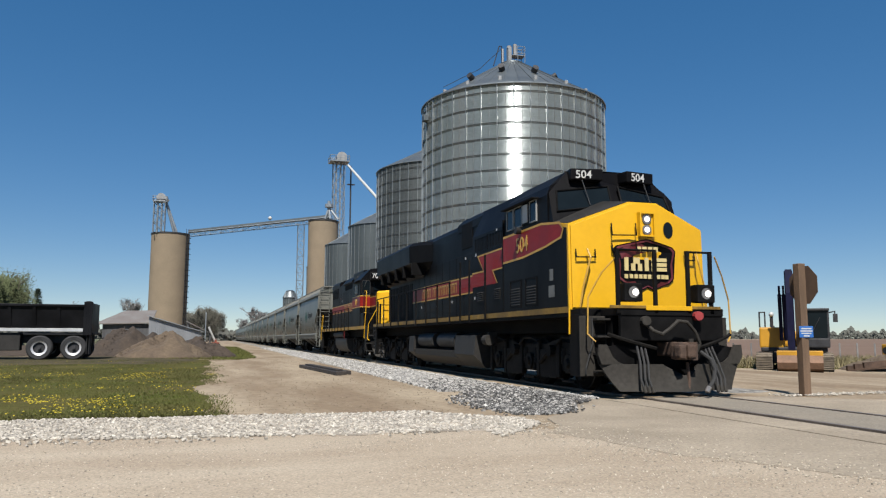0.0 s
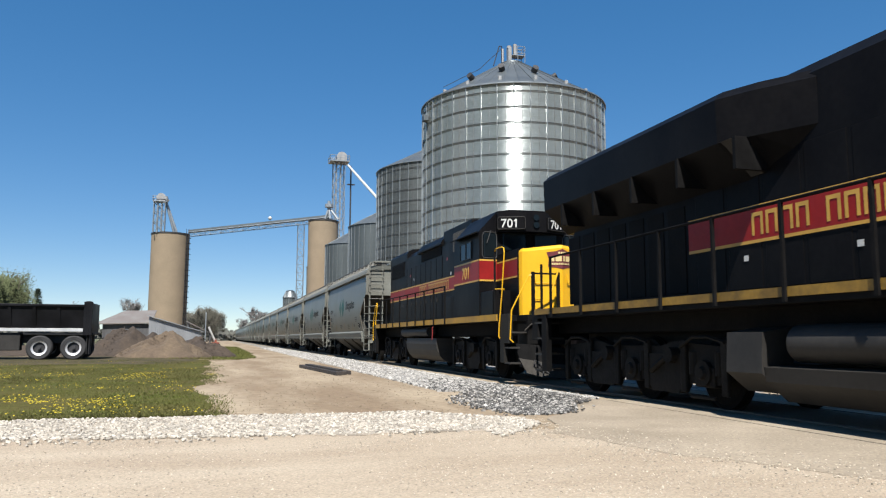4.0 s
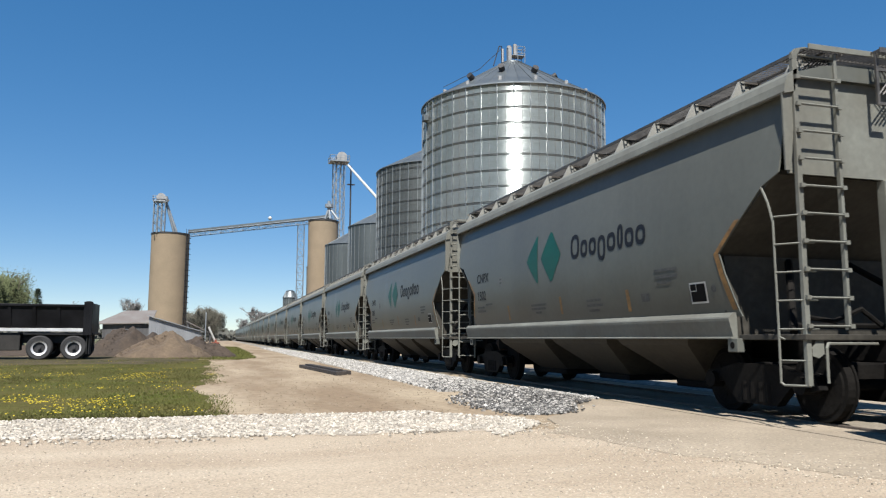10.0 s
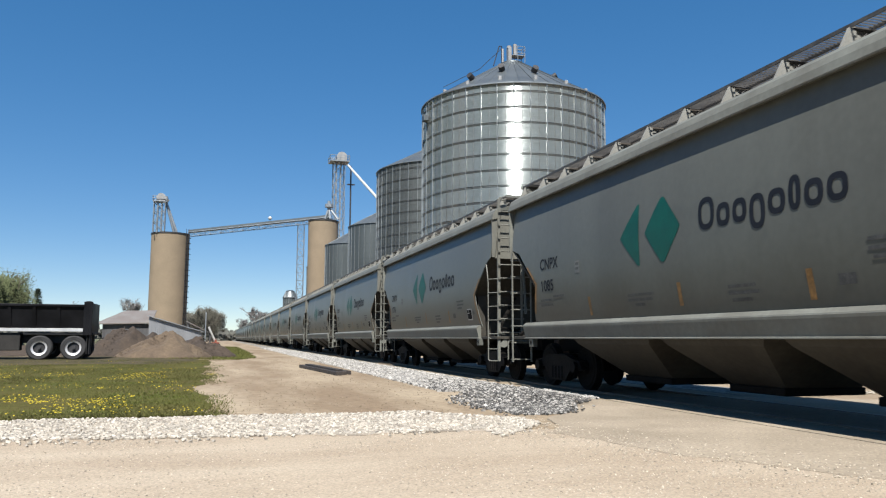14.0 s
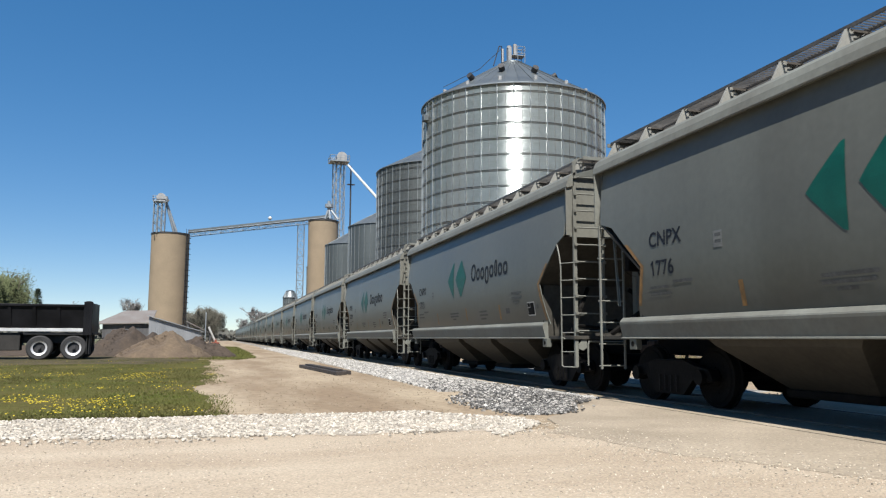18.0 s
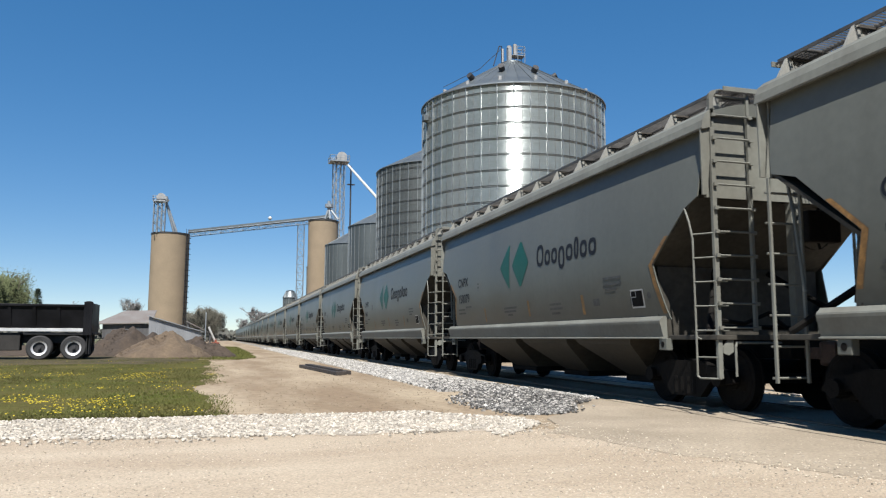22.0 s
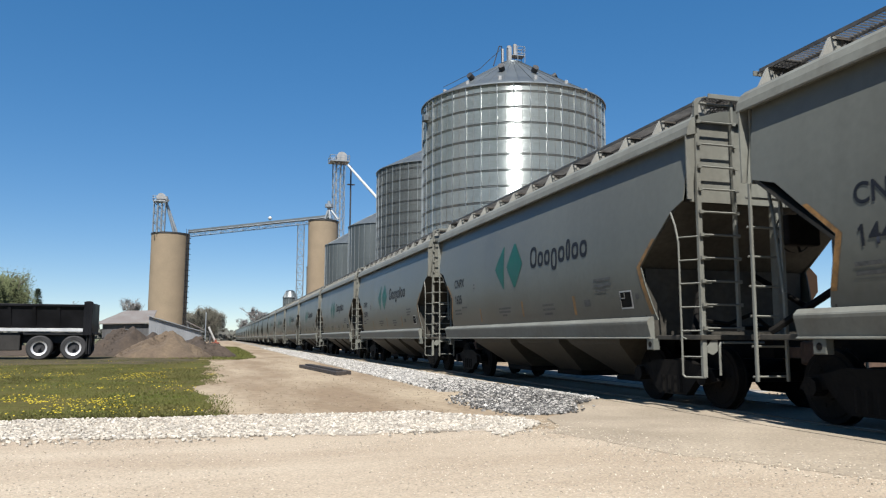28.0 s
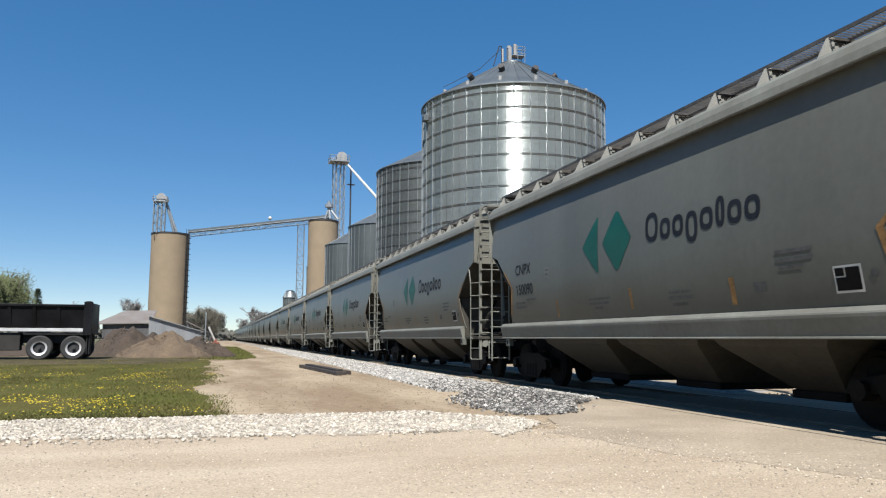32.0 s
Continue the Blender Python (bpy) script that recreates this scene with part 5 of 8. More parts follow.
        shape("round_mark", [[(2.12 + 0.055 * math.cos(a), 1.72 + 0.055 * math.sin(a)) for a in np.linspace(0, math.tau, 12, endpoint=False)]], M_STENCIL2)
        shape("emblem_patch", [[(10.35, 2.27), (10.35, 2.50), (10.16, 2.50), (10.16, 2.27)]], M_STENCIL)
    return car


# ---------------------------------------------------------------- locomotives
def stripe_part(name, parent, x, polys, mat, label=""):
    bm = bmesh.new()
    for poly in polys:
        bm.faces.new([bm.verts.new((x, y, z)) for y, z in poly])
    bmesh.ops.recalc_face_normals(bm, faces=bm.faces[:])
    return part(name, bm, mat, parent, label)


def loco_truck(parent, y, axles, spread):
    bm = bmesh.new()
    # Oversized solid core, added to keep the gap below the sill dark.
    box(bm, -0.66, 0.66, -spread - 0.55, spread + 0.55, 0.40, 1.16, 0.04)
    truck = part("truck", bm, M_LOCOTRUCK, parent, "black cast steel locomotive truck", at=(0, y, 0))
    pos = [(-spread + 2 * spread * k / (axles - 1)) for k in range(axles)]
    for s in (-1, 1):
        bm = bmesh.new()
        e = spread + 0.55
        prism(bm, [(-e, 0.55), (-e + 0.1, 0.92), (-spread * 0.6, 1.0), (-spread * 0.4, 0.92), (spread * 0.4, 0.92), (spread * 0.6, 1.0), (e - 0.1, 0.92), (e, 0.55), (e - 0.25, 0.36), (-e + 0.25, 0.36)], "x", s * 0.98, s * 1.12)
        for q in [(a_ + b_) / 2 for a_, b_ in zip(pos, pos[1:])]:
            prism(bm, [(q - 0.55, 0.40), (q - 0.38, 0.20), (q + 0.38, 0.20), (q + 0.55, 0.40), (q + 0.5, 0.80), (q - 0.5, 0.80)], "x", s * 1.0, s * 1.17)
        part("side_frame", bm, M_LOCOTRUCK, truck)
        for q in pos:
            for d in (-0.5, 0.5):
                bm = bmesh.new()
                box(bm, *sorted((s * 1.12, s * 1.19)), q + d - 0.07, q + d + 0.07, 0.22, 1.02, 0.02)
                part("pedestal", bm, M_LOCOTRUCK, truck)
            bm = bmesh.new()
            pipe(bm, [(s * 1.2, q - 0.55, 0.98), (s * 1.22, q - 0.2, 1.06), (s * 1.22, q + 0.2, 1.06), (s * 1.2, q + 0.55, 0.9)], 0.025, 6)
            part("brake_pipe", bm, M_LOCOTRUCK, truck)
            bm = bmesh.new()
            box(bm, *sorted((s * 1.16, s * 1.2)), q - 0.3, q + 0.3, 0.15, 0.20, 0.01)
            part("brake_rod", bm, M_LOCOTRUCK, truck)
            bm = bmesh.new()
            tube(bm, (s * 0.95, q, 0.53), (s * 1.2, q, 0.53), 0.19, 12)
            box(bm, *sorted((s * 1.0, s * 1.16)), q - 0.24, q + 0.24, 0.32, 0.62, 0.03)
            part("axle_box", bm, M_LOCOTRUCK, truck)
            bm = bmesh.new()
            tube(bm, (s * 1.2, q, 0.53), (s * 1.245, q, 0.53), 0.11, 12, 0.08)
            part("axle_cap", bm, M_LOCOTRUCK, truck)
            for d in (-0.32, 0.32):
                bm = bmesh.new()
                tube(bm, (s * 1.1, q + d, 0.5), (s * 1.1, q + d, 0.84), 0.085, 10)
                part("spring", bm, M_LOCOTRUCK, truck)
        for q in [(a + b) / 2 for a, b in zip(pos, pos[1:])]:
            bm = bmesh.new()
            tube(bm, (s * 1.0, q - 0.25, 0.78), (s * 1.28, q - 0.25, 0.78), 0.13, 10)
            tube(bm, (s * 1.2, q - 0.2, 0.80), (s * 1.2, q + 0.35, 0.52), 0.05, 6)
            part("brake_cylinder", bm, M_LOCOTRUCK, truck)
    for q in pos:
        part("wheelset", ME_LOCO_WHEELS, None, truck, "steel wheels on an axle", at=(0, q, 0.53))
    return truck


def rail_run(parent, x, ys, z0, z1, mat, top=True, dip=None):
    """Upright posts along a walkway and the hand rail that joins them."""
    for y in ys:
        bm = bmesh.new()
        box(bm, x - 0.02, x + 0.02, y - 0.025, y + 0.025, z0 - 0.12, z1)
        part("rail_post", bm, mat, parent)
    if top:
        bm = bmesh.new()
        pipe(bm, [(x, y, z1 - 0.02) for y in ys], 0.021, 6)
        part("hand_rail", bm, mat, parent)


def block_letters(parent, x, y, z, words, h, mat, gap=0.05, wd=0.24, st=0.06, face=-1):
    """Plain hollow blocks where a name is painted; words gives the number of blocks in each word."""
    u = y
    for n in words:
        for _ in range(n):
            polys = []
            a, b = u, u - wd
            polys += [[(a, z), (a, z + h), (a - st, z + h), (a - st, z)], [(b + st, z), (b + st, z + h), (b, z + h), (b, z)], [(a - st, z + h - st), (a - st, z + h), (b + st, z + h), (b + st, z + h - st)]]
            stripe_part("letter_block", parent, x, polys, mat)
            u -= wd + gap
        u -= wd
    return u


def road_number(parent, text, h, mat, m):
    me = letters(text, h, 0.004, 0.012)
    me.materials.clear()
    me.materials.append(mat)
    ob = new("number", me)
    ob.parent = parent
    ob.matrix_basis = m
    return ob


def loco_a():
    """Six-axle wide-nosed locomotive. y runs back from the coupler face, z up from the rails."""
    lo = thing("locomotive", "black diesel locomotive with a yellow nose and red stripe", "locomotive", group="locomotives")
    bm = bmesh.new()
    box(bm, -1.0, 1.0, 0.9, 21.5, 1.15, 1.5, 0.03)
    part("underframe", bm, M_UNDER, lo)
    bm = bmesh.new()
    box(bm, -1.5, 1.5, 1.28, 21.6, 1.46, 1.60, 0.01)
    box(bm, -1.08, 1.08, 0.5, 1.3, 1.46, 1.60, 0.01)
    part("deck", bm, M_BLACK_DULL, lo)
    for s in (-1, 1):
        bm = bmesh.new()
        box(bm, *sorted((s * 1.5, s * 1.53)), 1.7, 21.4, 1.54, 1.66)
        part("sill_stripe", bm, M_SILL, lo, "dull yellow sill stripe")
    # nose: two facets meeting on the centre line, peaked top
    bm = bmesh.new()
    plan = [(-1.52, 1.64), (-0.30, 1.36), (0.30, 1.36), (1.52, 1.64), (1.52, 2.75), (-1.52, 2.75)]
    tops = [3.28, 3.74, 3.74, 3.28, 3.45, 3.45]
    lo_r = [bm.verts.new((x, y, 1.60)) for x, y in plan]
    hi_r = [bm.verts.new((x, y + (0.05 if k < 4 else 0), z)) for k, ((x, y), z) in enumerate(zip(plan, tops))]
    back = [bm.verts.new((-0.35, 2.45, 3.92)), bm.verts.new((0.35, 2.45, 3.92))]
    n = 6
    for k in range(n):
        bm.faces.new((lo_r[k], lo_r[(k + 1) % n], hi_r[(k + 1) % n], hi_r[k]))
    bm.faces.new((hi_r[1], hi_r[2], back[1], back[0]))
    bm.faces.new((hi_r[0], hi_r[1], back[0], hi_r[5]))
    bm.faces.new((hi_r[2], hi_r[3], hi_r[4], back[1]))
    bm.faces.new((hi_r[5], back[0], back[1], hi_r[4]))
    bm.faces.new(lo_r[::-1])
    bmesh.ops.recalc_face_normals(bm, faces=bm.faces[:])
    edges = [e for e in bm.edges if all(v.co.y < 2.2 for v in e.verts)]
    bmesh.ops.bevel(bm, geom=edges, offset=0.04, segments=2, affect="EDGES")
    nose = part("nose", bm, M_YELLOW, lo, "yellow peaked nose", smooth=True)
    bm = bmesh.new()
    up = 0.012
    q = [(-1.50, 1.78, 3.30 + up), (-0.30, 1.50, 3.752 + up), (0.30, 1.50, 3.752 + up), (1.50, 1.78, 3.30 + up), (1.52, 2.75, 3.45 + up), (0.35, 2.45, 3.92 + up), (-0.35, 2.45, 3.92 + up), (-1.52, 2.75, 3.45 + up)]
    v = [bm.verts.new(c) for c in q]
    for f in ((1, 2, 5, 6), (0, 1, 6, 7), (2, 3, 4, 5), (6, 5, 4, 7)):
        bm.faces.new([v[i] for i in f])
    bmesh.ops.recalc_face_normals(bm, faces=bm.faces[:])
    part("nose_top", bm, M_TANK, nose, "dull grey anti-glare panel")
    # black cheek behind the yellow on the side
    for s in (-1, 1):
        bm = bmesh.new()
        prism(bm, [(1.78, 1.66), (1.78, 3.22), (2.75, 3.47), (5.3, 3.47), (5.3, 1.66)], "x", s * 1.526, s * 1.5)
        part("cab_side", bm, M_BLACK, lo)
    # cab
    bm = bmesh.new()
    sec = [(-1.50, 1.60), (-1.50, 4.06), (-1.38, 4.28), (-0.98, 4.62), (-0.6, 4.68), (0.6, 4.68), (0.98, 4.62), (1.38, 4.28), (1.50, 4.06), (1.50, 1.60)]
    fronts = [2.60, 2.74, 2.85, 3.02, 2.86, 2.86, 3.02, 2.85, 2.72, 2.60]
    loft(bm, [[(x, f, z) for (x, z), f in zip(sec, fronts)], [(x, 5.3, z) for x, z in sec]])
    cab = part("cab", bm, M_BLACK, lo, "black cab")
    # windscreens, set a little proud of the slanted front
    def screen(x0, x1, name="windscreen"):
        bm = bmesh.new()
        def fy(x, z):
            base = 2.36 + 0.16 * abs(x) / 1.4
            return base + (z - 3.6) * 0.42
        q = [(x0, 3.86 if abs(x0) < 0.6 else 3.68), (x1, 3.68 if abs(x1) > 0.6 else 3.86), (x1 * 0.95, 4.15 if abs(x1) > 0.6 else 4.30), (x0, 4.30 if abs(x0) < 0.6 else 4.15)]
        a = [bm.verts.new((x, fy(x, z) - 0.012, z)) for x, z in q]
        b = [bm.verts.new((x, fy(x, z) + 0.02, z)) for x, z in q]
        bm.faces.new(a)
        bm.faces.new(b[::-1])
        for k in range(4):
            bm.faces.new((a[k], a[(k + 1) % 4], b[(k + 1) % 4], b[k]))
        bmesh.ops.recalc_face_normals(bm, faces=bm.faces[:])
        pane = part(name, bm, M_GLASS, cab, "dark tinted windscreen")
        bm = bmesh.new()
        pipe(bm, [Vector((x, fy(x, z) - 0.02, z)) for x, z in q + q[:1]], 0.022, 6)
        part("gasket", bm, M_BLACK_DULL, pane)
        return pane
    bm = bmesh.new()
    ring0, ring1 = [], []
    for x, z in ((-1.5, 3.30), (-0.35, 3.85), (0.35, 3.85), (1.5, 3.30), (1.46, 4.10), (0.98, 4.62), (0.4, 4.67), (-0.4, 4.67), (-0.98, 4.62), (-1.46, 4.10)):
        ring0.append((x, 2.36 + 0.16 * abs(x) / 1.4 + (z - 3.6) * 0.42, z))
        ring1.append((x, 3.4, z))
    loft(bm, [ring0, ring1])
    part("cab_front", bm, M_BLACK, cab)
    for x0, x1 in ((-0.12, -1.36), (0.12, 1.36)):
        screen(x0, x1)
        bm = bmesh.new()
        m = (x0 + x1) / 2
        pipe(bm, [(m, 2.62, 4.40), (m + 0.12, 2.50, 3.85)], 0.012, 4)
        part("wiper", bm, M_LOUVRE, cab)
    # number boards and roof
    for s in (-1, 1):
        bm = bmesh.new()
        box(bm, -0.36, 0.36, -0.12, 0.25, -0.12, 0.13, 0.03)
        nb = part("number_board", bm, M_BLACK, cab, "lit number board", at=pose(s * 0.62, 2.70, 4.52, 0, 0, s * 9))
        road_number(nb, "504", 0.17, M_WHITE, pose(-0.26, -0.135, -0.085, 0, 0, 90))
    # side windows
    for s in (-1, 1):
        for y0, y1 in ((3.29, 3.62), (3.66, 4.04), (4.11, 4.55), (4.66, 5.02)):
            bm = bmesh.new()
            box(bm, *sorted((s * 1.498, s * 1.52)), y0, y1, 3.60, 4.04)
            w = part("side_window", bm, M_GLASS, cab)
            bm = bmesh.new()
            for q in ((y0 - 0.025, y0, 3.575, 4.06), (y1, y1 + 0.02, 3.575, 4.06), (y0, y1, 4.04, 4.06), (y0, y1, 3.575, 3.60)):
                box(bm, *sorted((s * 1.495, s * 1.535)), *q)
            part("window_frame", bm, M_WINFRAME if y0 < 3.6 or y0 > 4.1 else M_BLACK_DULL, w)
        bm = bmesh.new()
        box(bm, *sorted((s * 1.525, s * 1.545)), 3.74, 4.02, 3.62, 4.03, 0.006)
        part("sliding_pane", bm, M_WHITE, cab, "pale half-open sliding pane")
        bm = bmesh.new()
        box(bm, *sorted((s * 1.48, s * 1.66)), 3.2, 5.1, 4.06, 4.09, 0.008)
        part("rain_gutter", bm, M_BLACK_DULL, cab)
        bm = bmesh.new()
        tube(bm, (s * 1.50, 4.15, 3.46), (s * 1.66, 4.15, 3.48), 0.05, 10, 0.09)
        part("vent_horn", bm, M_TANK, cab)
    # hood
    bm = bmesh.new()
    sec = [(-0.95, 1.60), (-0.95, 4.40), (-0.80, 4.58), (0.80, 4.58), (0.95, 4.40), (0.95, 1.60)]
    loft(bm, [[(x, y, z) for x, z in sec] for y in (5.3, 20.6)])
    hood = part("hood", bm, M_BLACK, lo, "long black engine hood")
    bm = bmesh.new()
    sec2 = [(-1.40, 1.60), (-1.40, 3.80), (-1.05, 4.56), (-0.8, 4.70), (0.8, 4.70), (1.05, 4.56), (1.40, 3.80), (1.40, 1.60)]
    loft(bm, [[(x, y, z) for x, z in sec2] for y in (5.3, 8.0)])
    part("auxiliary_cab", bm, M_BLACK, lo, "wide black equipment compartment")
    for y in np.arange(8.6, 16.4, 0.78):
        for s in (-1, 1):
            bm = bmesh.new()
            box(bm, *sorted((s * 0.945, s * 0.9565)), y, y + 0.70, 1.72, 3.55, 0.01)
            part("hood_door", bm, M_BLACK, hood)
    bm = bmesh.new()
    box(bm, -0.972, 0.972, 9.3, 10.35, 3.74, 4.50, 0.01)
    part("brake_grid_box", bm, M_BLACK_DULL, lo)
    bm = bmesh.new()
    loft(bm, [[(x, y, z) for x, z in ((-0.97, 4.30), (-0.97, 4.52), (-0.80, 4.70), (0.80, 4.70), (0.97, 4.52), (0.97, 4.30))] for y in (8.0, 10.75)])
    part("raised_hood_top", bm, M_BLACK, hood)
    for y in (11.5, 12.6):
        bm = bmesh.new()
        box(bm, -0.6, 0.6, y, y + 0.6, 4.5, 4.66, 0.05)
        part("exhaust_cover", bm, M_BLACK_DULL, lo)
    # flared radiator at the back
    bm = bmesh.new()
    sec = [(-0.95, 3.25), (-1.48, 3.74), (-1.50, 4.36), (-1.36, 4.49), (1.36, 4.49), (1.50, 4.36), (1.48, 3.74), (0.95, 3.25)]
    loft(bm, [[(x * q, y, min(z, 3.3 + (z - 3.3) * q2)) for x, z in sec] for y, q, q2 in ((13.7, 0.64, 0.96), (14.5, 0.86, 1.0), (15.0, 1.0, 1.0), (20.9, 1.0, 1.0))])
    rad = part("radiator", bm, M_BLACK, lo, "flared radiator section")
    for s in (-1, 1):
        for k in range(5):
            bm = bmesh.new()
            box(bm, *sorted((s * 1.0, s * 1.5)), 14.6 + 1.35 * k, 14.66 + 1.35 * k, 3.3, 3.75)
            part("bracket", bm, M_BLACK_DULL, rad)
        for k in range(4):
            bm = bmesh.new()
            y = 14.7 + 1.4 * k
            q = [(-0.98, 3.30), (-1.47, 3.76)]
            v = [bm.verts.new((s * -x if s > 0 else x, yy, z - 0.012)) for x, z in q for yy in (y, y + 1.2)]
            bm.faces.new((v[0], v[1], v[3], v[2]))
            part("radiator_screen", bm, M_TANK, rad)
        for y in np.arange(16.6, 20.4, 0.62):
            bm = bmesh.new()
            box(bm, *sorted((s * 0.945, s * 0.963)), y, y + 0.5, 1.75, 3.15, 0.01)
            part("louvre_door", bm, M_BLACK_DULL, hood)
    # red stripe with gold edges: low along the hood, a step, high on the cab
    for s in (-1, 1):
        x = s * 0.968
        stripe_part("stripe", lo, x, [[(16.5, 2.40), (16.5, 2.84), (8.0, 2.84), (8.0, 2.40)]], M_RED, "red stripe")
        stripe_part("stripe_edge", lo, x + s * 0.003, [[(16.5, 2.84), (16.5, 2.885), (8.0, 2.885), (8.0, 2.84)], [(16.5, 2.355), (16.5, 2.40), (8.0, 2.40), (8.0, 2.355)]], M_GOLD)
        xc = s * 1.405
        stripe_part("stripe", lo, xc, [[(8.0, 2.42), (8.0, 2.78), (7.03, 2.78), (7.05, 2.42)], [(7.05, 2.42), (7.03, 2.78), (7.48, 3.21), (5.32, 3.24), (5.32, 2.80), (6.42, 2.78), (6.07, 2.42)]], M_RED)
        stripe_part("stripe_edge", lo, xc + s * 0.003, [[(8.0, 2.78), (8.0, 2.82), (7.10, 2.82), (7.03, 2.78)], [(7.03, 2.78), (7.10, 2.82), (7.58, 3.25), (7.48, 3.21)], [(7.48, 3.21), (7.58, 3.25), (5.32, 3.28), (5.32, 3.24)], [(5.32, 2.80), (5.32, 2.76), (6.32, 2.745), (6.42, 2.78)], [(6.42, 2.78), (6.32, 2.745), (6.01, 2.42), (6.07, 2.42)]], M_GOLD)
        # tags, louvres, filter screens on the compartment and hood
        for y, z in ((6.12, 3.72), (7.75, 3.26), (7.85, 2.08)):
            stripe_part("tag", lo, xc, [[(y, z), (y, z + 0.08), (y - 0.1, z + 0.08), (y - 0.1, z)]], M_WHITE, "small white tag")
        for y, z in ((10.0, 3.40), (13.9, 3.86), (13.2, 2.1), (11.4, 2.15), (15.2, 2.12)):
            stripe_part("tag", lo, s * 0.968, [[(y, z), (y, z + 0.08), (y - 0.1, z + 0.08), (y - 0.1, z)]], M_WHITE, "small white tag")
        for y0, y1, z0, z1, n in ((7.12, 7.58, 2.02, 2.28, 5), (5.83, 6.24, 2.02, 2.30, 6)):
            for k in range(n):
                bm = bmesh.new()
                z = z0 + (z1 - z0) * k / n
                prism(bm, [(s * 1.398, z), (s * 1.425, z + 0.006), (s * 1.425, z + 0.014), (s * 1.398, z + 0.036)], "y", y0, y1)
                part("louvre", bm, M_TANK, lo)
        for y0, y1 in ((5.55, 6.6), (6.75, 7.8)):
            bm = bmesh.new()
            for q in ((y0, y0 + 0.03, 3.36, 3.74), (y1 - 0.03, y1, 3.36, 3.74), (y0, y1, 3.72, 3.75), (y0, y1, 3.35, 3.38)):
                box(bm, *sorted((s * 1.395, s * 1.412)), *q)
            part("screen_frame", bm, M_BLACK, lo)
            for k in range(9):
                bm = bmesh.new()
                y = y0 + 0.08 + k * (y1 - y0 - 0.16) / 8
                box(bm, *sorted((s * 1.396, s * 1.408)), y, y + 0.02, 3.38, 3.72)
                part("screen_slat", bm, M_BLACK, lo)
        for y0, y1 in ((4.16, 4.84), (3.26, 3.90)):
            bm = bmesh.new()
            for q in ((y0, y0 + 0.03, 1.74, 2.36), (y1 - 0.03, y1, 1.74, 2.36), (y0, y1, 2.34, 2.37), (y0, y1, 1.73, 1.76)):
                box(bm, *sorted((s * 1.52, s * 1.54)), *q)
            part("battery_door", bm, M_BLACK_DULL, lo)
            for k in range(7):
                bm = bmesh.new()
                z = 1.79 + 0.06 * k
                prism(bm, [(s * 1.524, z), (s * 1.545, z + 0.006), (s * 1.545, z + 0.012), (s * 1.524, z + 0.034)], "y", y0 + 0.06, y1 - 0.06)
                part("louvre", bm, M_TANK, lo)
        bm = bmesh.new()
        box(bm, *sorted((s * 1.50, s * 1.535)), 5.28, 5.33, 1.66, 3.9)
        part("cab_corner", bm, M_BLACK_DULL, lo)
        xc = s * 1.53
        stripe_part("stripe", lo, xc, [[(5.28, 2.86), (5.28, 3.42), (3.0, 3.44), (2.1, 3.34), (1.95, 3.22), (2.05, 3.08), (2.8, 2.98), (4.0, 2.88)]], M_RED)
        stripe_part("stripe_edge", lo, xc + s * 0.003, [[(5.28, 3.42), (5.28, 3.47), (3.0, 3.49), (3.0, 3.44)], [(3.0, 3.44), (3.0, 3.49), (2.06, 3.385), (2.1, 3.34)], [(2.1, 3.34), (2.06, 3.385), (1.89, 3.22), (1.95, 3.22)], [(1.95, 3.22), (1.89, 3.22), (2.0, 3.04), (2.05, 3.08)], [(2.05, 3.08), (2.0, 3.04), (2.8, 2.93), (2.8, 2.98)], [(2.8, 2.98), (2.8, 2.93), (4.0, 2.83), (4.0, 2.88)], [(4.0, 2.88), (4.0, 2.83), (5.28, 2.81), (5.28, 2.86)]], M_GOLD)
    block_letters(lo, -0.974, 15.0, 2.46, (4, 10), 0.32, M_GOLD, 0.052, 0.232, 0.055)
    road_number(lo, "504", 0.34, M_GOLD, pose(-1.537, 4.45, 2.99))
    # front pilot and plow
    bm = bmesh.new()
    box(bm, -1.08, 1.08, 0.52, 0.62, 1.0, 1.60, 0.02)
    part("end_plate", bm, M_BLACK_DULL, lo)
    bm = bmesh.new()
    box(bm, -1.05, 1.05, 0.9, 1.25, 0.3, 1.5, 0.02)
    part("pilot", bm, M_BLACK_DULL, lo)
    def blade(rows_, name, mat, label):
        bm = bmesh.new()
        rings = []
        for z, half, dy, gap in rows_:
            front = [Vector((half * k / 8, 0.10 + 0.30 * abs(half * k / 8) + dy, z - (gap if abs(k) < 2 else 0.0))) for k in range(-8, 9)]
            rings.append(front + [p + Vector((0, 0.05, 0)) for p in front[::-1]])
        loft(bm, rings)
        part(name, bm, mat, lo, label, smooth=True)
    # Dusty lower band; its pale tone also holds the sunlight striking it.
    blade([(0.10, 1.16, 0.0, 0.0), (0.24, 1.26, 0.05, 0.0), (0.40, 1.36, 0.08, 0.03), (0.58, 1.46, 0.09, 0.20)], "plow", M_PLOW, "dusty snow plow blade, coloured paler where sunlit")
    for s in (-1, 1):
        bm = bmesh.new()
        prism(bm, [(s * 0.42, 0.57), (s * 1.46, 0.57), (s * 1.52, 0.86), (s * 1.1, 0.92), (s * 0.5, 0.84)], "y", 0.64, 0.70)
        part("plow_brace", bm, M_BLACK_DULL, lo)
        # step wells
        bm = bmesh.new()
        box(bm, *sorted((s * 1.04, s * 1.60)), 1.12, 1.16, 0.34, 1.46, 0.012)
        panel = part("step_panel", bm, M_PLOW, lo, "grey step well panel")
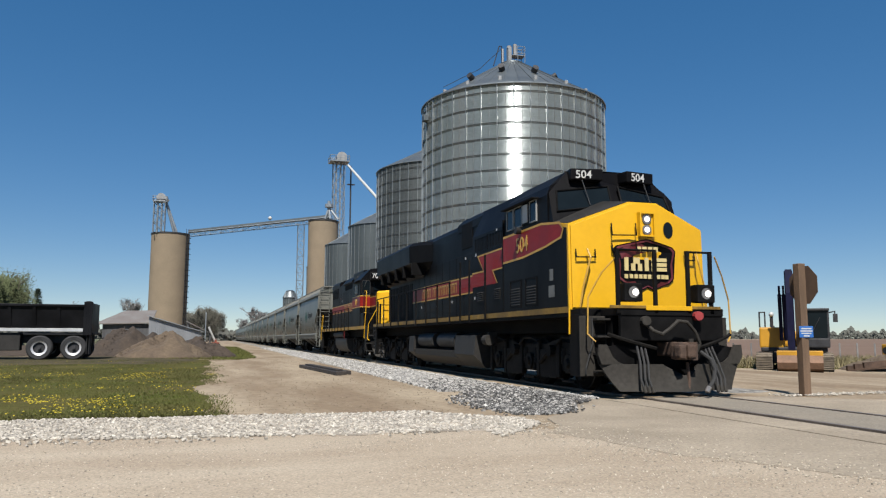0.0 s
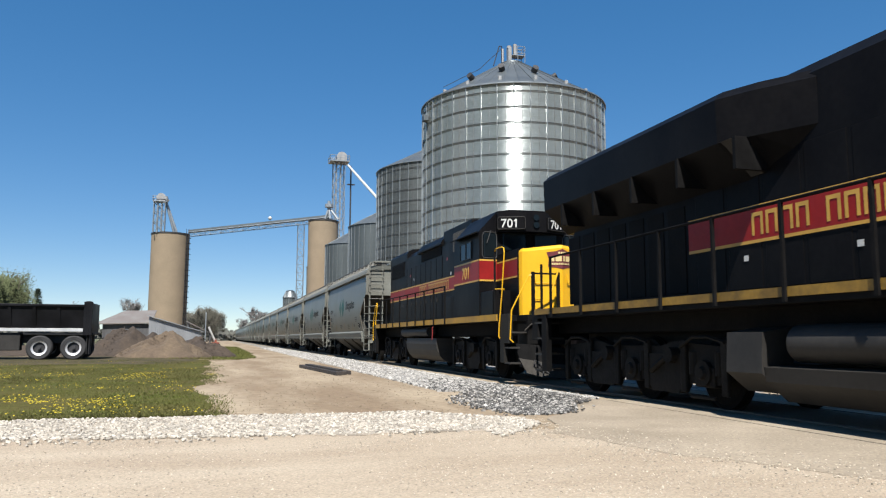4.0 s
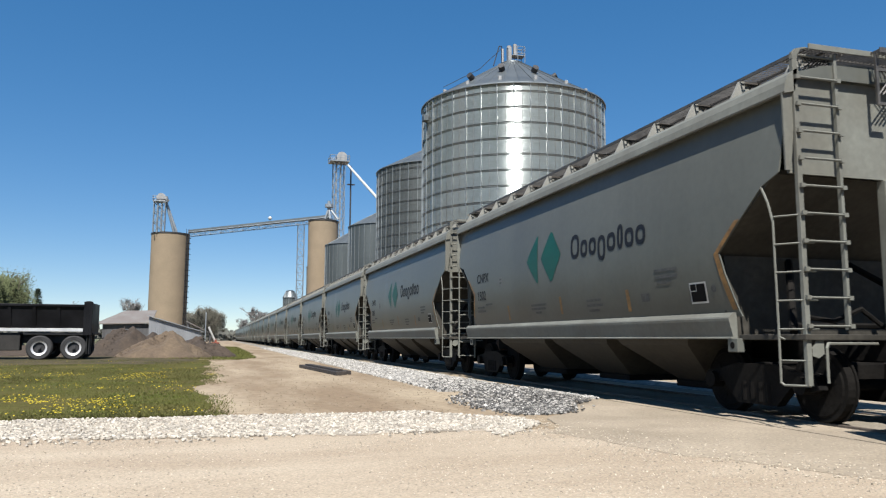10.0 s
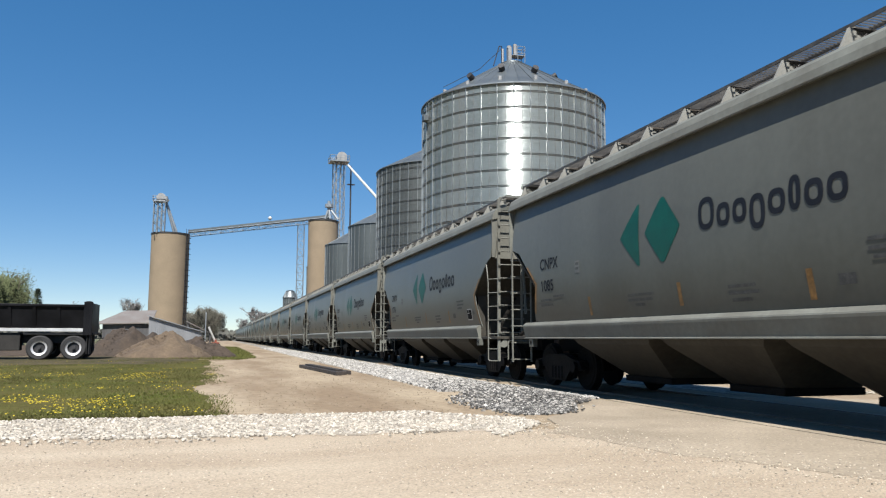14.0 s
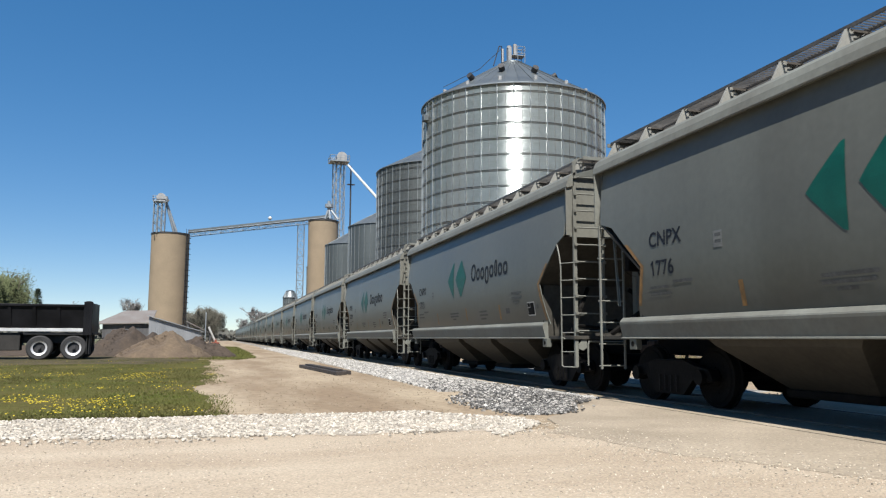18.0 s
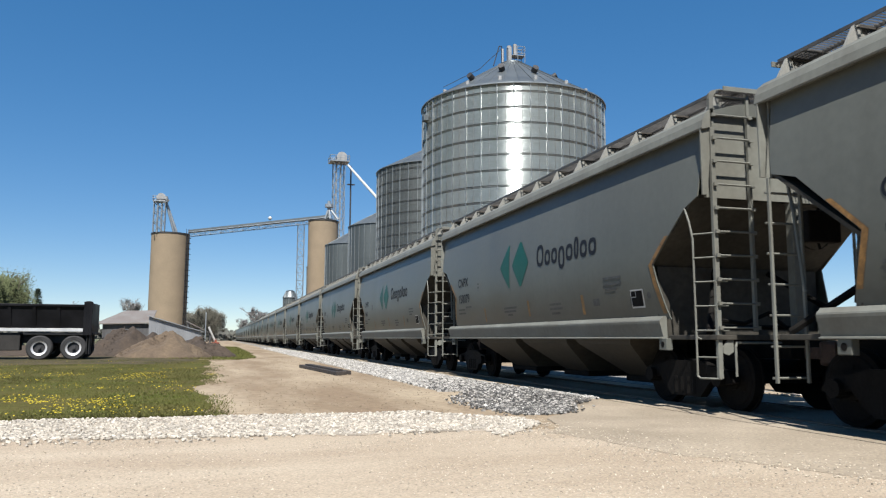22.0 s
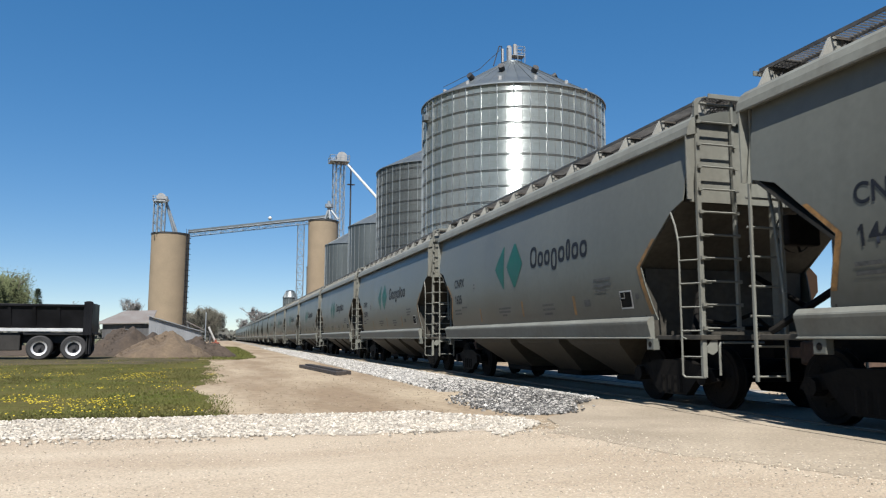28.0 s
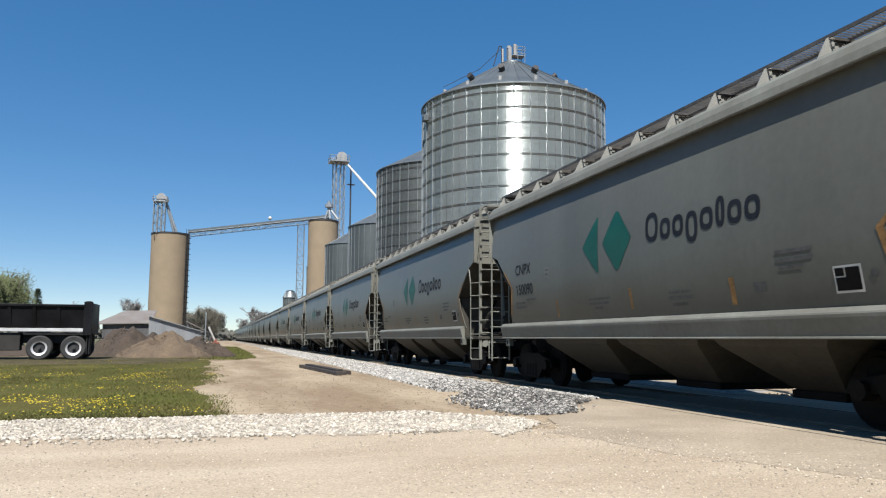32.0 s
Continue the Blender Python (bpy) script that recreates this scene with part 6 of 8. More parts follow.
        # Dark plates on the uncut panel paint the shade of the toe holes.
        for z in (0.46, 0.80, 1.12):
            bm = bmesh.new()
            box(bm, *sorted((s * 1.08, s * 1.30)), 1.112, 1.124, z, z + 0.20, 0.004)
            part("toe_hole", bm, M_UNDER, panel)
        bm = bmesh.new()
        pipe(bm, [(s * 1.36, 1.09, 1.42), (s * 1.36, 1.08, 0.95), (s * 1.50, 1.08, 0.50), (s * 1.50, 1.10, 0.38)], 0.016, 6)
        part("step_rail", bm, M_MUDFLAP, panel)
        bm = bmesh.new()
        box(bm, *sorted((s * 1.42, s * 1.52)), 1.16, 1.72, 0.32, 1.50, 0.01)
        part("step_well", bm, M_BLACK_DULL, lo)
        for z in (0.40, 0.74, 1.06, 1.38):
            bm = bmesh.new()
            box(bm, *sorted((s * 1.06, s * 1.34)), 0.92, 1.12, z, z + 0.035)
            part("step", bm, M_TANK, lo)
        bm = bmesh.new()
        pipe(bm, [(s * 1.54, 1.66, 2.0), (s * 1.55, 1.66, 1.12)], 0.018, 6)
        part("grab_rail", bm, M_YELLOW, lo, "yellow grab rail")
        bm = bmesh.new()
        pipe(bm, [(s * 1.02, 0.62, 2.60), (s * 1.30, 0.80, 2.25), (s * 1.52, 0.92, 1.80), (s * 1.54, 0.92, 1.12), (s * 1.42, 0.84, 0.98)], 0.015, 6)
        part("grab_rail", bm, M_GOLD, lo, "yellow grab rail")
        bm = bmesh.new()
        pipe(bm, [(s * 1.22, 1.50, 2.78), (s * 1.20, 1.40, 2.60), (s * 1.34, 1.42, 2.1), (s * 1.40, 1.48, 1.64)], 0.018, 6)
        part("hand_rail", bm, M_GOLD, lo)
        # front rails
        for x in (0.35, 1.12 if s < 0 else 0.84):
            bm = bmesh.new()
            box(bm, *sorted((s * x - 0.035, s * x + 0.035)), 0.5, 0.55, 1.5, 2.68)
            part("rail_post", bm, M_BLACK_DULL, lo)
        bm = bmesh.new()
        pipe(bm, [(s * 0.35, 0.52, 2.66), (s * (1.12 if s < 0 else 0.84), 0.52, 2.66)], 0.022, 6)
        part("hand_rail", bm, M_BLACK_DULL, lo)
        # ditch lights
        bm = bmesh.new()
        box(bm, -0.19, 0.19, 0, 0.24, -0.17, 0.17, 0.03)
        dl = part("ditch_light", bm, M_BLACK_DULL, lo, "black ditch light box", at=(-0.83 if s < 0 else 0.70, 0.46, 1.88))
        bm = bmesh.new()
        tube(bm, (0, -0.008, 0), (0, 0.02, 0), 0.105, 20)
        part("reflector", bm, M_LAMPRING, dl, "dull reflector ring")
        bm = bmesh.new()
        tube(bm, (0.03, -0.014, 0), (0.03, 0.02, 0), 0.062, 16)
        part("lens", bm, M_LAMP, dl, "lit lamp")
        rail_run(lo, s * 1.548, [6.55, 7.85, 8.68], 1.60, 3.18, M_BLACK_DULL, top=False)
        rail_run(lo, s * 1.548, list(np.arange(9.7, 20.6, 1.35)), 1.60, 2.72, M_BLACK_DULL)
        # hanging air hoses
        for k, x in enumerate((0.62, 0.70, 0.78)):
            bm = bmesh.new()
            pipe(bm, [(s * x, 0.50, 0.92), (s * (x + 0.03), 0.34, 0.62), (s * (x + 0.08), 0.24, 0.32), (s * (x + 0.05), 0.18, 0.14)], 0.022, 6)
            hose = part("air_hose", bm, M_MUDFLAP, lo)
            bm = bmesh.new()
            tube(bm, (s * (x + 0.05), 0.19, 0.19), (s * (x + 0.04), 0.15, 0.09), 0.034, 8)
            part("hose_end", bm, M_PLOW, hose, "worn metal hose end")
        bm = bmesh.new()
        pipe(bm, [(s * 1.30, 0.62, 1.12), (s * 0.95, 0.50, 1.0), (s * 0.42, 0.42, 0.86)], 0.035, 6)
        part("cut_lever", bm, M_UNDER, lo)
    # One yellow strip: ends in a duller colour for shade, middle sunlit.
    for x0, x1, z0, mat_ in ((-1.30, -0.57, 1.585, M_SILL), (-0.57, 0.40, 1.555, M_YELLOW), (0.40, 1.02, 1.585, M_SILL)):
        bm = bmesh.new()
        box(bm, x0, x1, 0.48, 0.52, z0, 1.64, 0.008)
        part("front_sill", bm, mat_, lo, "yellow front sill")
    bm = bmesh.new()
    pipe(bm, [(0.42, 0.30, 0.80), (0.50, 0.10, 0.66), (0.52, 0.04, 0.48), (0.46, 0.0, 0.30), (0.34, -0.02, 0.17)], 0.036, 8)
    big_hose = part("air_hose", bm, M_MUDFLAP, lo, "thick black brake hose")
    bm = bmesh.new()
    tube(bm, (0.35, -0.02, 0.19), (0.29, -0.03, 0.10), 0.046, 8)
    part("hose_end", bm, M_LAMPRING, big_hose, "bright metal hose coupling")
    for s in (-1, 1):
        bm = bmesh.new()
        prism(bm, [(s * 1.00, 0.575), (s * 1.45, 0.575), (s * 1.52, 0.74), (s * 1.50, 0.93), (s * 1.34, 0.93), (s * 1.22, 0.70), (s * 1.12, 0.62)], "y", 0.565, 0.60)
        part("plow_wing", bm, M_PLOW, lo, "dusty upright wing of the plow")
    # headlights, nose window, door, grab irons, emblem
    bm = bmesh.new()
    for q in ((-0.17, -0.14, 3.04, 3.53), (0.14, 0.17, 3.04, 3.53), (-0.14, 0.14, 3.50, 3.53), (-0.14, 0.14, 3.04, 3.07)):
        box(bm, q[0], q[1], 1.28, 1.40, q[2], q[3])
    part("headlight_box", bm, M_YELLOW, nose)
    bm = bmesh.new()
    box(bm, -0.14, 0.14, 1.335, 1.36, 3.07, 3.50)
    part("headlight_recess", bm, M_YELLOW, nose, "yellow headlight recess")
    for z in (3.18, 3.39):
        bm = bmesh.new()
        tube(bm, (0.0, 1.31, z), (0.0, 1.34, z), 0.098, 20)
        hl = part("headlight", bm, M_LAMPRING, nose, "dull headlight reflector")
        bm = bmesh.new()
        tube(bm, (0.0, 1.302, z), (0.0, 1.32, z), 0.055, 18)
        part("lens", bm, M_LAMP, hl, "lit headlight")
    def on_nose(x):
        return 1.36 if abs(x) < 0.3 else 1.36 + (abs(x) - 0.3) / 1.22 * 0.28
    bm = bmesh.new()
    pts = [(0.56 + 0.13 * math.cos(a), 3.21 + 0.17 * math.sin(a)) for a in np.linspace(0, math.tau, 16, endpoint=False)]
    v = [bm.verts.new((x, on_nose(x) + 0.03, z)) for x, z in pts]
    bm.faces.new(v)
    part("nose_window", bm, M_GLASS, nose)
    bm = bmesh.new()
    for x0, x1, z0, z1 in ((-0.72, -0.24, 3.06, 3.30), (-0.72, -0.24, 2.76, 2.92), (-1.42, -1.05, 2.62, 2.78), (0.95, 1.2, 2.62, 2.80)):
        pipe(bm, [(x0, on_nose(x0) - 0.02, z1), (x0, on_nose(x0) - 0.05, z0), (x1, on_nose(x1) - 0.05, z0), (x1, on_nose(x1) - 0.02, z1)], 0.014, 5)
    part("grab_iron", bm, M_BLACK_DULL, nose)
    bm = bmesh.new()
    pts = [(-0.62, 2.86), (-0.35, 2.92), (0.0, 3.0), (0.35, 2.92), (0.62, 2.86), (0.70, 2.78), (0.62, 2.5), (0.64, 2.22), (0.52, 2.12), (0.30, 2.14), (0.12, 1.98), (0.0, 2.04), (-0.12, 1.98), (-0.30, 2.14), (-0.52, 2.12), (-0.64, 2.22), (-0.62, 2.5), (-0.70, 2.78)]
    def plate(scale, off, mat, name, label=""):
        bm = bmesh.new()
        c = [bm.verts.new((x * scale, on_nose(x * scale) - off, 2.5 + (z - 2.5) * scale)) for x, z in pts]
        d = [bm.verts.new((x * scale, on_nose(x * scale) + 0.03, 2.5 + (z - 2.5) * scale)) for x, z in pts]
        bm.faces.new(c)
        for k in range(len(c)):
            bm.faces.new((c[k], c[(k + 1) % len(c)], d[(k + 1) % len(c)], d[k]))
        bmesh.ops.triangulate(bm, faces=[f for f in bm.faces if len(f.verts) > 4])
        bmesh.ops.recalc_face_normals(bm, faces=bm.faces[:])
        return part(name, bm, mat, nose, label)
    plate(1.0, 0.02, M_BLACK, "emblem", "black shield emblem with a red border")
    plate(0.96, 0.026, M_EMBLEM, "emblem_border")
    plate(0.88, 0.032, M_BLACK, "emblem_field")
    blocks = [(-0.50, 0.085, 2.36, 2.62), (-0.37, 0.09, 2.36, 2.50), (-0.22, 0.09, 2.36, 2.50), (-0.32, 0.14, 2.50, 2.62), (-0.07, 0.085, 2.36, 2.62), (0.08, 0.34, 2.36, 2.43), (0.08, 0.34, 2.55, 2.62), (0.08, 0.34, 2.455, 2.525)]
    blocks += [(-0.24 + 0.125 * k, 0.095, 2.74, 2.84) for k in range(4)] + [(-0.50 + 0.099 * k, 0.072, 2.21, 2.29) for k in range(10)]
    for a, wd, z0, z1 in blocks:
        bm = bmesh.new()
        y = min(on_nose(a), on_nose(a + wd)) - 0.045
        box(bm, a, a + wd, y, y + 0.016, z0, z1)
        part("letter_block", bm, M_CREAM, nose)
    # coupler, hoses, air lines
    bm = bmesh.new()
    box(bm, -0.12, 0.12, 0.1, 0.95, 0.72, 0.98, 0.03)
    box(bm, -0.21, 0.06, 0.04, 0.34, 0.66, 0.98, 0.07)
    box(bm, -0.26, -0.12, -0.08, 0.14, 0.69, 0.93, 0.05)
    coup = part("coupler", bm, M_RUST, lo, "rusty knuckle coupler")
    bm = bmesh.new()
    tube(bm, (0.10, 0.12, 0.66), (0.10, 0.12, 0.98), 0.11, 14)
    box(bm, -0.06, 0.12, -0.02, 0.10, 0.70, 0.94, 0.04)
    part("knuckle", bm, M_RUST, coup)
    bm = bmesh.new()
    tube(bm, (0.10, 0.12, 0.98), (0.10, 0.12, 1.04), 0.045, 10)
    part("knuckle_pin", bm, M_PLOW, coup)
    for s in (-1, 1):
        bm = bmesh.new()
        tube(bm, (s * 1.42, 6.55, 1.0), (s * 1.42, 6.86, 1.0), 0.135, 16)
        box(bm, *sorted((s * 1.2, s * 1.42)), 6.62, 6.78, 0.96, 1.2)
        part("air_filter", bm, M_PLOW, lo, "dusty round air filter")
    bm = bmesh.new()
    pipe(bm, [(0.06, 0.2, 0.62), (0.08, 0.18, 0.30), (0.05, 0.16, 0.14)], 0.03, 6)
    part("chain", bm, M_RUST, lo)
    arc = [(-0.62, 0.50, 1.34), (-0.52, 0.34, 1.18), (-0.38, 0.28, 1.12), (-0.22, 0.28, 1.22), (-0.05, 0.28, 1.36), (0.14, 0.28, 1.34), (0.32, 0.30, 1.16), (0.42, 0.32, 0.95), (0.36, 0.34, 0.80)]
    bm = bmesh.new()
    pipe(bm, arc, 0.032, 8)
    part("air_hose", bm, M_PLOW, lo, "dusty looped hose")
    for x, z, mat, label in ((-0.64, 1.36, M_PLOW, ""), (0.46, 1.46, M_REDHOSE, "red connector cover")):
        bm = bmesh.new()
        tube(bm, (x, 0.36, z), (x + 0.03, 0.52, z), 0.085, 12)
        part("receptacle", bm, mat, lo, label)
    # fuel tank with air reservoirs
    bm = bmesh.new()
    prism(bm, [(-0.9, 1.2), (-1.45, 1.12), (-1.50, 0.6), (-1.15, 0.24), (1.15, 0.24), (1.50, 0.6), (1.45, 1.12), (0.9, 1.2)], "y", 7.6, 9.4)
    prism(bm, [(-0.9, 1.2), (-0.95, 0.95), (-1.0, 0.72), (-1.45, 0.68), (-1.42, 0.5), (-1.10, 0.24), (1.10, 0.24), (1.42, 0.5), (1.45, 0.68), (1.0, 0.72), (0.95, 0.95), (0.9, 1.2)], "y", 9.4, 14.3)
    prism(bm, [(-0.9, 1.2), (-1.45, 1.12), (-1.48, 0.6), (-1.15, 0.34), (1.15, 0.34), (1.48, 0.6), (1.45, 1.12), (0.9, 1.2)], "y", 14.3, 15.0)
    tank = part("fuel_tank", bm, M_TANK, lo, "dusty grey fuel tank")
    for s in (-1, 1):
        for y0, y1 in ((9.65, 11.5), (12.05, 13.9)):
            bm = bmesh.new()
            tube(bm, (s * 1.20, y0, 0.98), (s * 1.20, y1, 0.98), 0.235, 18)
            part("air_reservoir", bm, M_TANK, tank, "grey air reservoir", smooth=True)
    loco_truck(lo, 4.55, 3, 2.05)
    loco_truck(lo, 18.0, 3, 2.05)
    for s in (-1, 1):
        bm = bmesh.new()
        box(bm, *sorted((s * 1.40, s * 1.52)), 20.8, 21.05, 0.36, 1.60, 0.01)
        part("step_well", bm, M_BLACK_DULL, lo)
        for k in range(4):
            bm = bmesh.new()
            box(bm, *sorted((s * 1.0, s * 1.50)), 21.05, 21.45, 0.36 + 0.33 * k, 0.40 + 0.33 * k)
            part("step", bm, M_TANK, lo)
        stripe_part("decal", lo, s * 1.53, [[(2.6, 2.22), (2.6, 2.46), (2.42, 2.46), (2.42, 2.22)], [(2.66, 1.88), (2.66, 2.12), (2.36, 2.12), (2.36, 1.88)]], M_STENCIL, "pale notice plate")
    bm = bmesh.new()
    box(bm, -1.5, 1.5, 21.3, 21.6, 1.0, 1.62, 0.02)
    part("end_plate", bm, M_BLACK_DULL, lo)
    for x in (-1.3, -0.5, 0.5, 1.3):
        bm = bmesh.new()
        box(bm, x - 0.02, x + 0.02, 21.5, 21.55, 1.5, 2.66)
        part("rail_post", bm, M_BLACK_DULL, lo)
    coupler(lo, 22.28, 1, 0.86)
    return lo


def loco_b():
    """Four-axle road switcher with a low nose."""
    lo = thing("locomotive", "black road switcher locomotive with a low yellow nose", "locomotive", group="locomotives")
    bm = bmesh.new()
    box(bm, -1.0, 1.0, 0.8, 17.3, 1.10, 1.48, 0.03)
    part("underframe", bm, M_UNDER, lo)
    bm = bmesh.new()
    box(bm, -1.5, 1.5, 1.22, 17.25, 1.46, 1.60, 0.01)
    box(bm, -1.08, 1.08, 0.55, 1.25, 1.46, 1.60, 0.01)
    part("deck", bm, M_BLACK_DULL, lo)
    for s in (-1, 1):
        bm = bmesh.new()
        box(bm, *sorted((s * 1.5, s * 1.53)), 1.46, 16.6, 1.47, 1.63)
        part("sill_stripe", bm, M_SILLB, lo, "yellow sill stripe")
    # low nose
    bm = bmesh.new()
    plan = [(-0.94, 1.40), (-0.90, 1.30), (-0.80, 1.24), (0.0, 0.90), (0.80, 1.24), (0.90, 1.30), (0.94, 1.40), (0.94, 3.2), (-0.94, 3.2)]
    loft(bm, [[(x, y, 1.60) for x, y in plan], [(x, y, 3.19 + (0.08 if k == 3 else 0.0)) for k, (x, y) in enumerate(plan)], [(x * 0.95, y + (0.07 if y < 2 else 0), 3.27 + (0.08 if k == 3 else 0.0)) for k, (x, y) in enumerate(plan)]])
    nose = part("nose", bm, M_YELLOW, lo, "yellow low nose")
    bm = bmesh.new()
    box(bm, -0.965, 0.965, 1.43, 3.2, 1.60, 3.275, 0.02)
    part("nose_cheek", bm, M_BLACK, lo)
    # cab
    bm = bmesh.new()
    sec = [(-1.46, 1.62), (-1.46, 3.90), (-0.95, 4.46), (-0.5, 4.53), (0.5, 4.53), (0.95, 4.46), (1.46, 3.90), (1.46, 1.62)]
    loft(bm, [[(x, 2.95, z) for x, z in sec], [(x, 5.2, z) for x, z in sec]])
    cab = part("cab", bm, M_BLACK, lo, "black cab with a gabled roof")
    bm = bmesh.new()
    prism(bm, [(-0.98, 2.80), (-0.30, 2.50), (0.30, 2.50), (0.98, 2.80), (0.98, 3.0), (-0.98, 3.0)], "z", 3.88, 4.40)
    hb = part("headlight_housing", bm, M_BLACK, cab)
    for s in (-1, 1):
        bm = bmesh.new()
        box(bm, -0.36, 0.36, -0.04, 0.25, -0.19, 0.19, 0.03)
        nb = part("number_board", bm, M_BLACK, cab, "number board", at=pose(s * 0.65, 2.63, 4.10, 0, 0, s * 24))
        bm = bmesh.new()
        pipe(bm, [(-0.37, -0.045, -0.13), (-0.34, -0.045, -0.16), (0.34, -0.045, -0.16), (0.37, -0.045, -0.13), (0.37, -0.045, 0.13), (0.34, -0.045, 0.16), (-0.34, -0.045, 0.16), (-0.37, -0.045, 0.13), (-0.37, -0.045, -0.13)], 0.009, 6)
        part("board_frame", bm, M_TANK, nb)
        road_number(nb, "701", 0.23, M_WHITE, pose(-0.29, -0.052, -0.115, 0, 0, 90))
        # front side window and side windows
        bm = bmesh.new()
        box(bm, *sorted((s * 0.98, s * 1.34)), 2.925, 2.95, 3.20, 3.86, 0.03)
        ws = part("windscreen", bm, M_GLASS, cab)
        bm = bmesh.new()
        pipe(bm, [(s * x, 2.925, z) for x, z in ((1.00, 3.18), (1.34, 3.18), (1.38, 3.26), (1.38, 3.78), (1.32, 3.88), (1.02, 3.88), (0.97, 3.8), (0.97, 3.24), (1.00, 3.18))], 0.014, 6)
        part("gasket", bm, M_LOUVRE, ws)
        bm = bmesh.new()
        pipe(bm, [(s * 1.14, 2.91, 3.92), (s * 1.26, 2.90, 3.58)], 0.012, 5)
        part("wiper", bm, M_LOUVRE, ws)
        bm = bmesh.new()
        box(bm, *sorted((s * 0.12, s * 0.80)), 2.925, 2.95, 3.40, 3.92, 0.03)
        part("windscreen", bm, M_GLASS, cab)
        for y0, y1 in ((3.60, 4.02), (4.08, 4.53)):
            bm = bmesh.new()
            box(bm, *sorted((s * 1.455, s * 1.475)), y0, y1, 3.24, 3.68)
            w = part("side_window", bm, M_GLASS, cab)
            bm = bmesh.new()
            for q in ((y0 - 0.018, y0, 3.22, 3.70), (y1, y1 + 0.018, 3.22, 3.70), (y0, y1, 3.68, 3.70), (y0, y1, 3.22, 3.24)):
                box(bm, *sorted((s * 1.45, s * 1.49)), *q)
            part("window_frame", bm, M_LOUVRE, w)
        bm = bmesh.new()
        prism(bm, [(s * 1.46, 3.92), (s * 1.66, 3.84), (s * 1.66, 3.81), (s * 1.46, 3.88)], "y", 3.1, 5.0)
        part("sunshade", bm, M_BLACK_DULL, cab)
    for z in (4.26, 4.06):
        bm = bmesh.new()
        tube(bm, (0, 2.46, z), (0, 2.52, z), 0.085, 14)
        part("headlight", bm, M_GLASS, cab)
    bm = bmesh.new()
    for x in (-0.5, 0.6):
        pipe(bm, [(x, 3.2, 4.5), (x, 3.2, 4.62), (x + 0.3, 3.2, 4.62), (x + 0.3, 3.2, 4.5)], 0.015, 5)
    part("grab_iron", bm, M_BLACK_DULL, cab)
    # hood
    bm = bmesh.new()
    sec = [(-0.88, 1.60), (-0.88, 4.22), (-0.70, 4.42), (0.70, 4.42), (0.88, 4.22), (0.88, 1.60)]
    loft(bm, [[(x, y, z) for x, z in sec] for y in (5.2, 16.55)])
    hood = part("hood", bm, M_BLACK, lo, "long black engine hood")
    bm = bmesh.new()
    box(bm, -0.892, 0.892, 5.25, 8.3, 1.62, 4.62, 0.05)
    part("blower_housing", bm, M_BLACK, lo)
    for k in range(19):
        bm = bmesh.new()
        y = 5.74 + 0.076 * k
        box(bm, *sorted((-0.915, -0.89)), y, y + 0.022, 3.80, 4.40)
        part("louvre", bm, M_LOUVRE, hood, "grey upright louvre")
    for y, z, mat in ((7.86, 3.60, M_REDHOSE), (12.34, 3.24, M_WHITE), (7.42, 3.09, M_WHITE), (5.9, 3.12, M_WHITE), (12.9, 3.42, M_REDHOSE)):
        stripe_part("tag", hood, -0.906, [[(y, z), (y, z + 0.1), (y - 0.11, z + 0.1), (y - 0.11, z)]], mat)
    bm = bmesh.new()
    pipe(bm, [(-1.50, 7.36, 1.42), (-1.52, 7.38, 1.36), (-1.50, 7.42, 1.20), (-1.50, 7.48, 1.0)], 0.017, 6)
    part("cutoff_handle", bm, M_REDHOSE, lo, "red fuel cut-off handle")
    bm = bmesh.new()
    prism(bm, [(-0.90, 4.16), (-0.98, 4.20), (-0.98, 4.26), (-0.80, 4.50), (0.80, 4.50), (0.98, 4.26), (0.98, 4.20), (0.90, 4.16)], "y", 8.3, 11.5)
    hatch = part("dynamic_brake_hatch", bm, M_BLACK, lo, "black brake hatch over a dark grille")
    for s in (-1, 1):
        bm = bmesh.new()
        box(bm, *sorted((s * 0.88, s * 0.90)), 8.55, 11.2, 3.86, 4.16)
        part("grille", bm, M_UNDER, hatch, "dark grille opening")
        bm = bmesh.new()
        box(bm, *sorted((s * 0.88, s * 0.905)), 13.9, 16.2, 3.55, 4.15)
        grille = part("radiator_grille", bm, M_BLACK_DULL, lo, "dark radiator grille")
        for k in range(9):
            bm = bmesh.new()
            z = 3.57 + 0.062 * k
            box(bm, *sorted((s * 0.905, s * 0.922)), 13.95, 16.15, z, z + 0.028)
            part("slat", bm, M_BLACK_DULL, grille)
        for y in np.arange(8.45, 13.6, 0.72):
            bm = bmesh.new()
            box(bm, *sorted((s * 0.875, s * 0.893)), y, y + 0.66, 1.72, 3.80, 0.01)
            door = part("hood_door", bm, M_BLACK, hood)
            bm = bmesh.new()
            box(bm, *sorted((s * 0.893, s * 0.915)), y + 0.56, y + 0.60, 2.3, 2.42)
            part("latch", bm, M_TANK, door)
    bm = bmesh.new()
    loft(bm, [[(x, y, z) for x, z in ((-0.886, 4.16), (-0.886, 4.44), (-0.80, 4.55), (0.80, 4.55), (0.886, 4.44), (0.886, 4.16))] for y in (13.5, 16.58)])
    part("radiator_section", bm, M_BLACK, hood, "raised radiator end of the hood")
    for y in (14.4, 15.6, 12.6):
        bm = bmesh.new()
        tube(bm, (0, y, 4.40), (0, y, 4.70 if y > 13 else 4.60), 0.52, 24)
        part("roof_fan", bm, M_BLACK_DULL, hood, smooth=True)
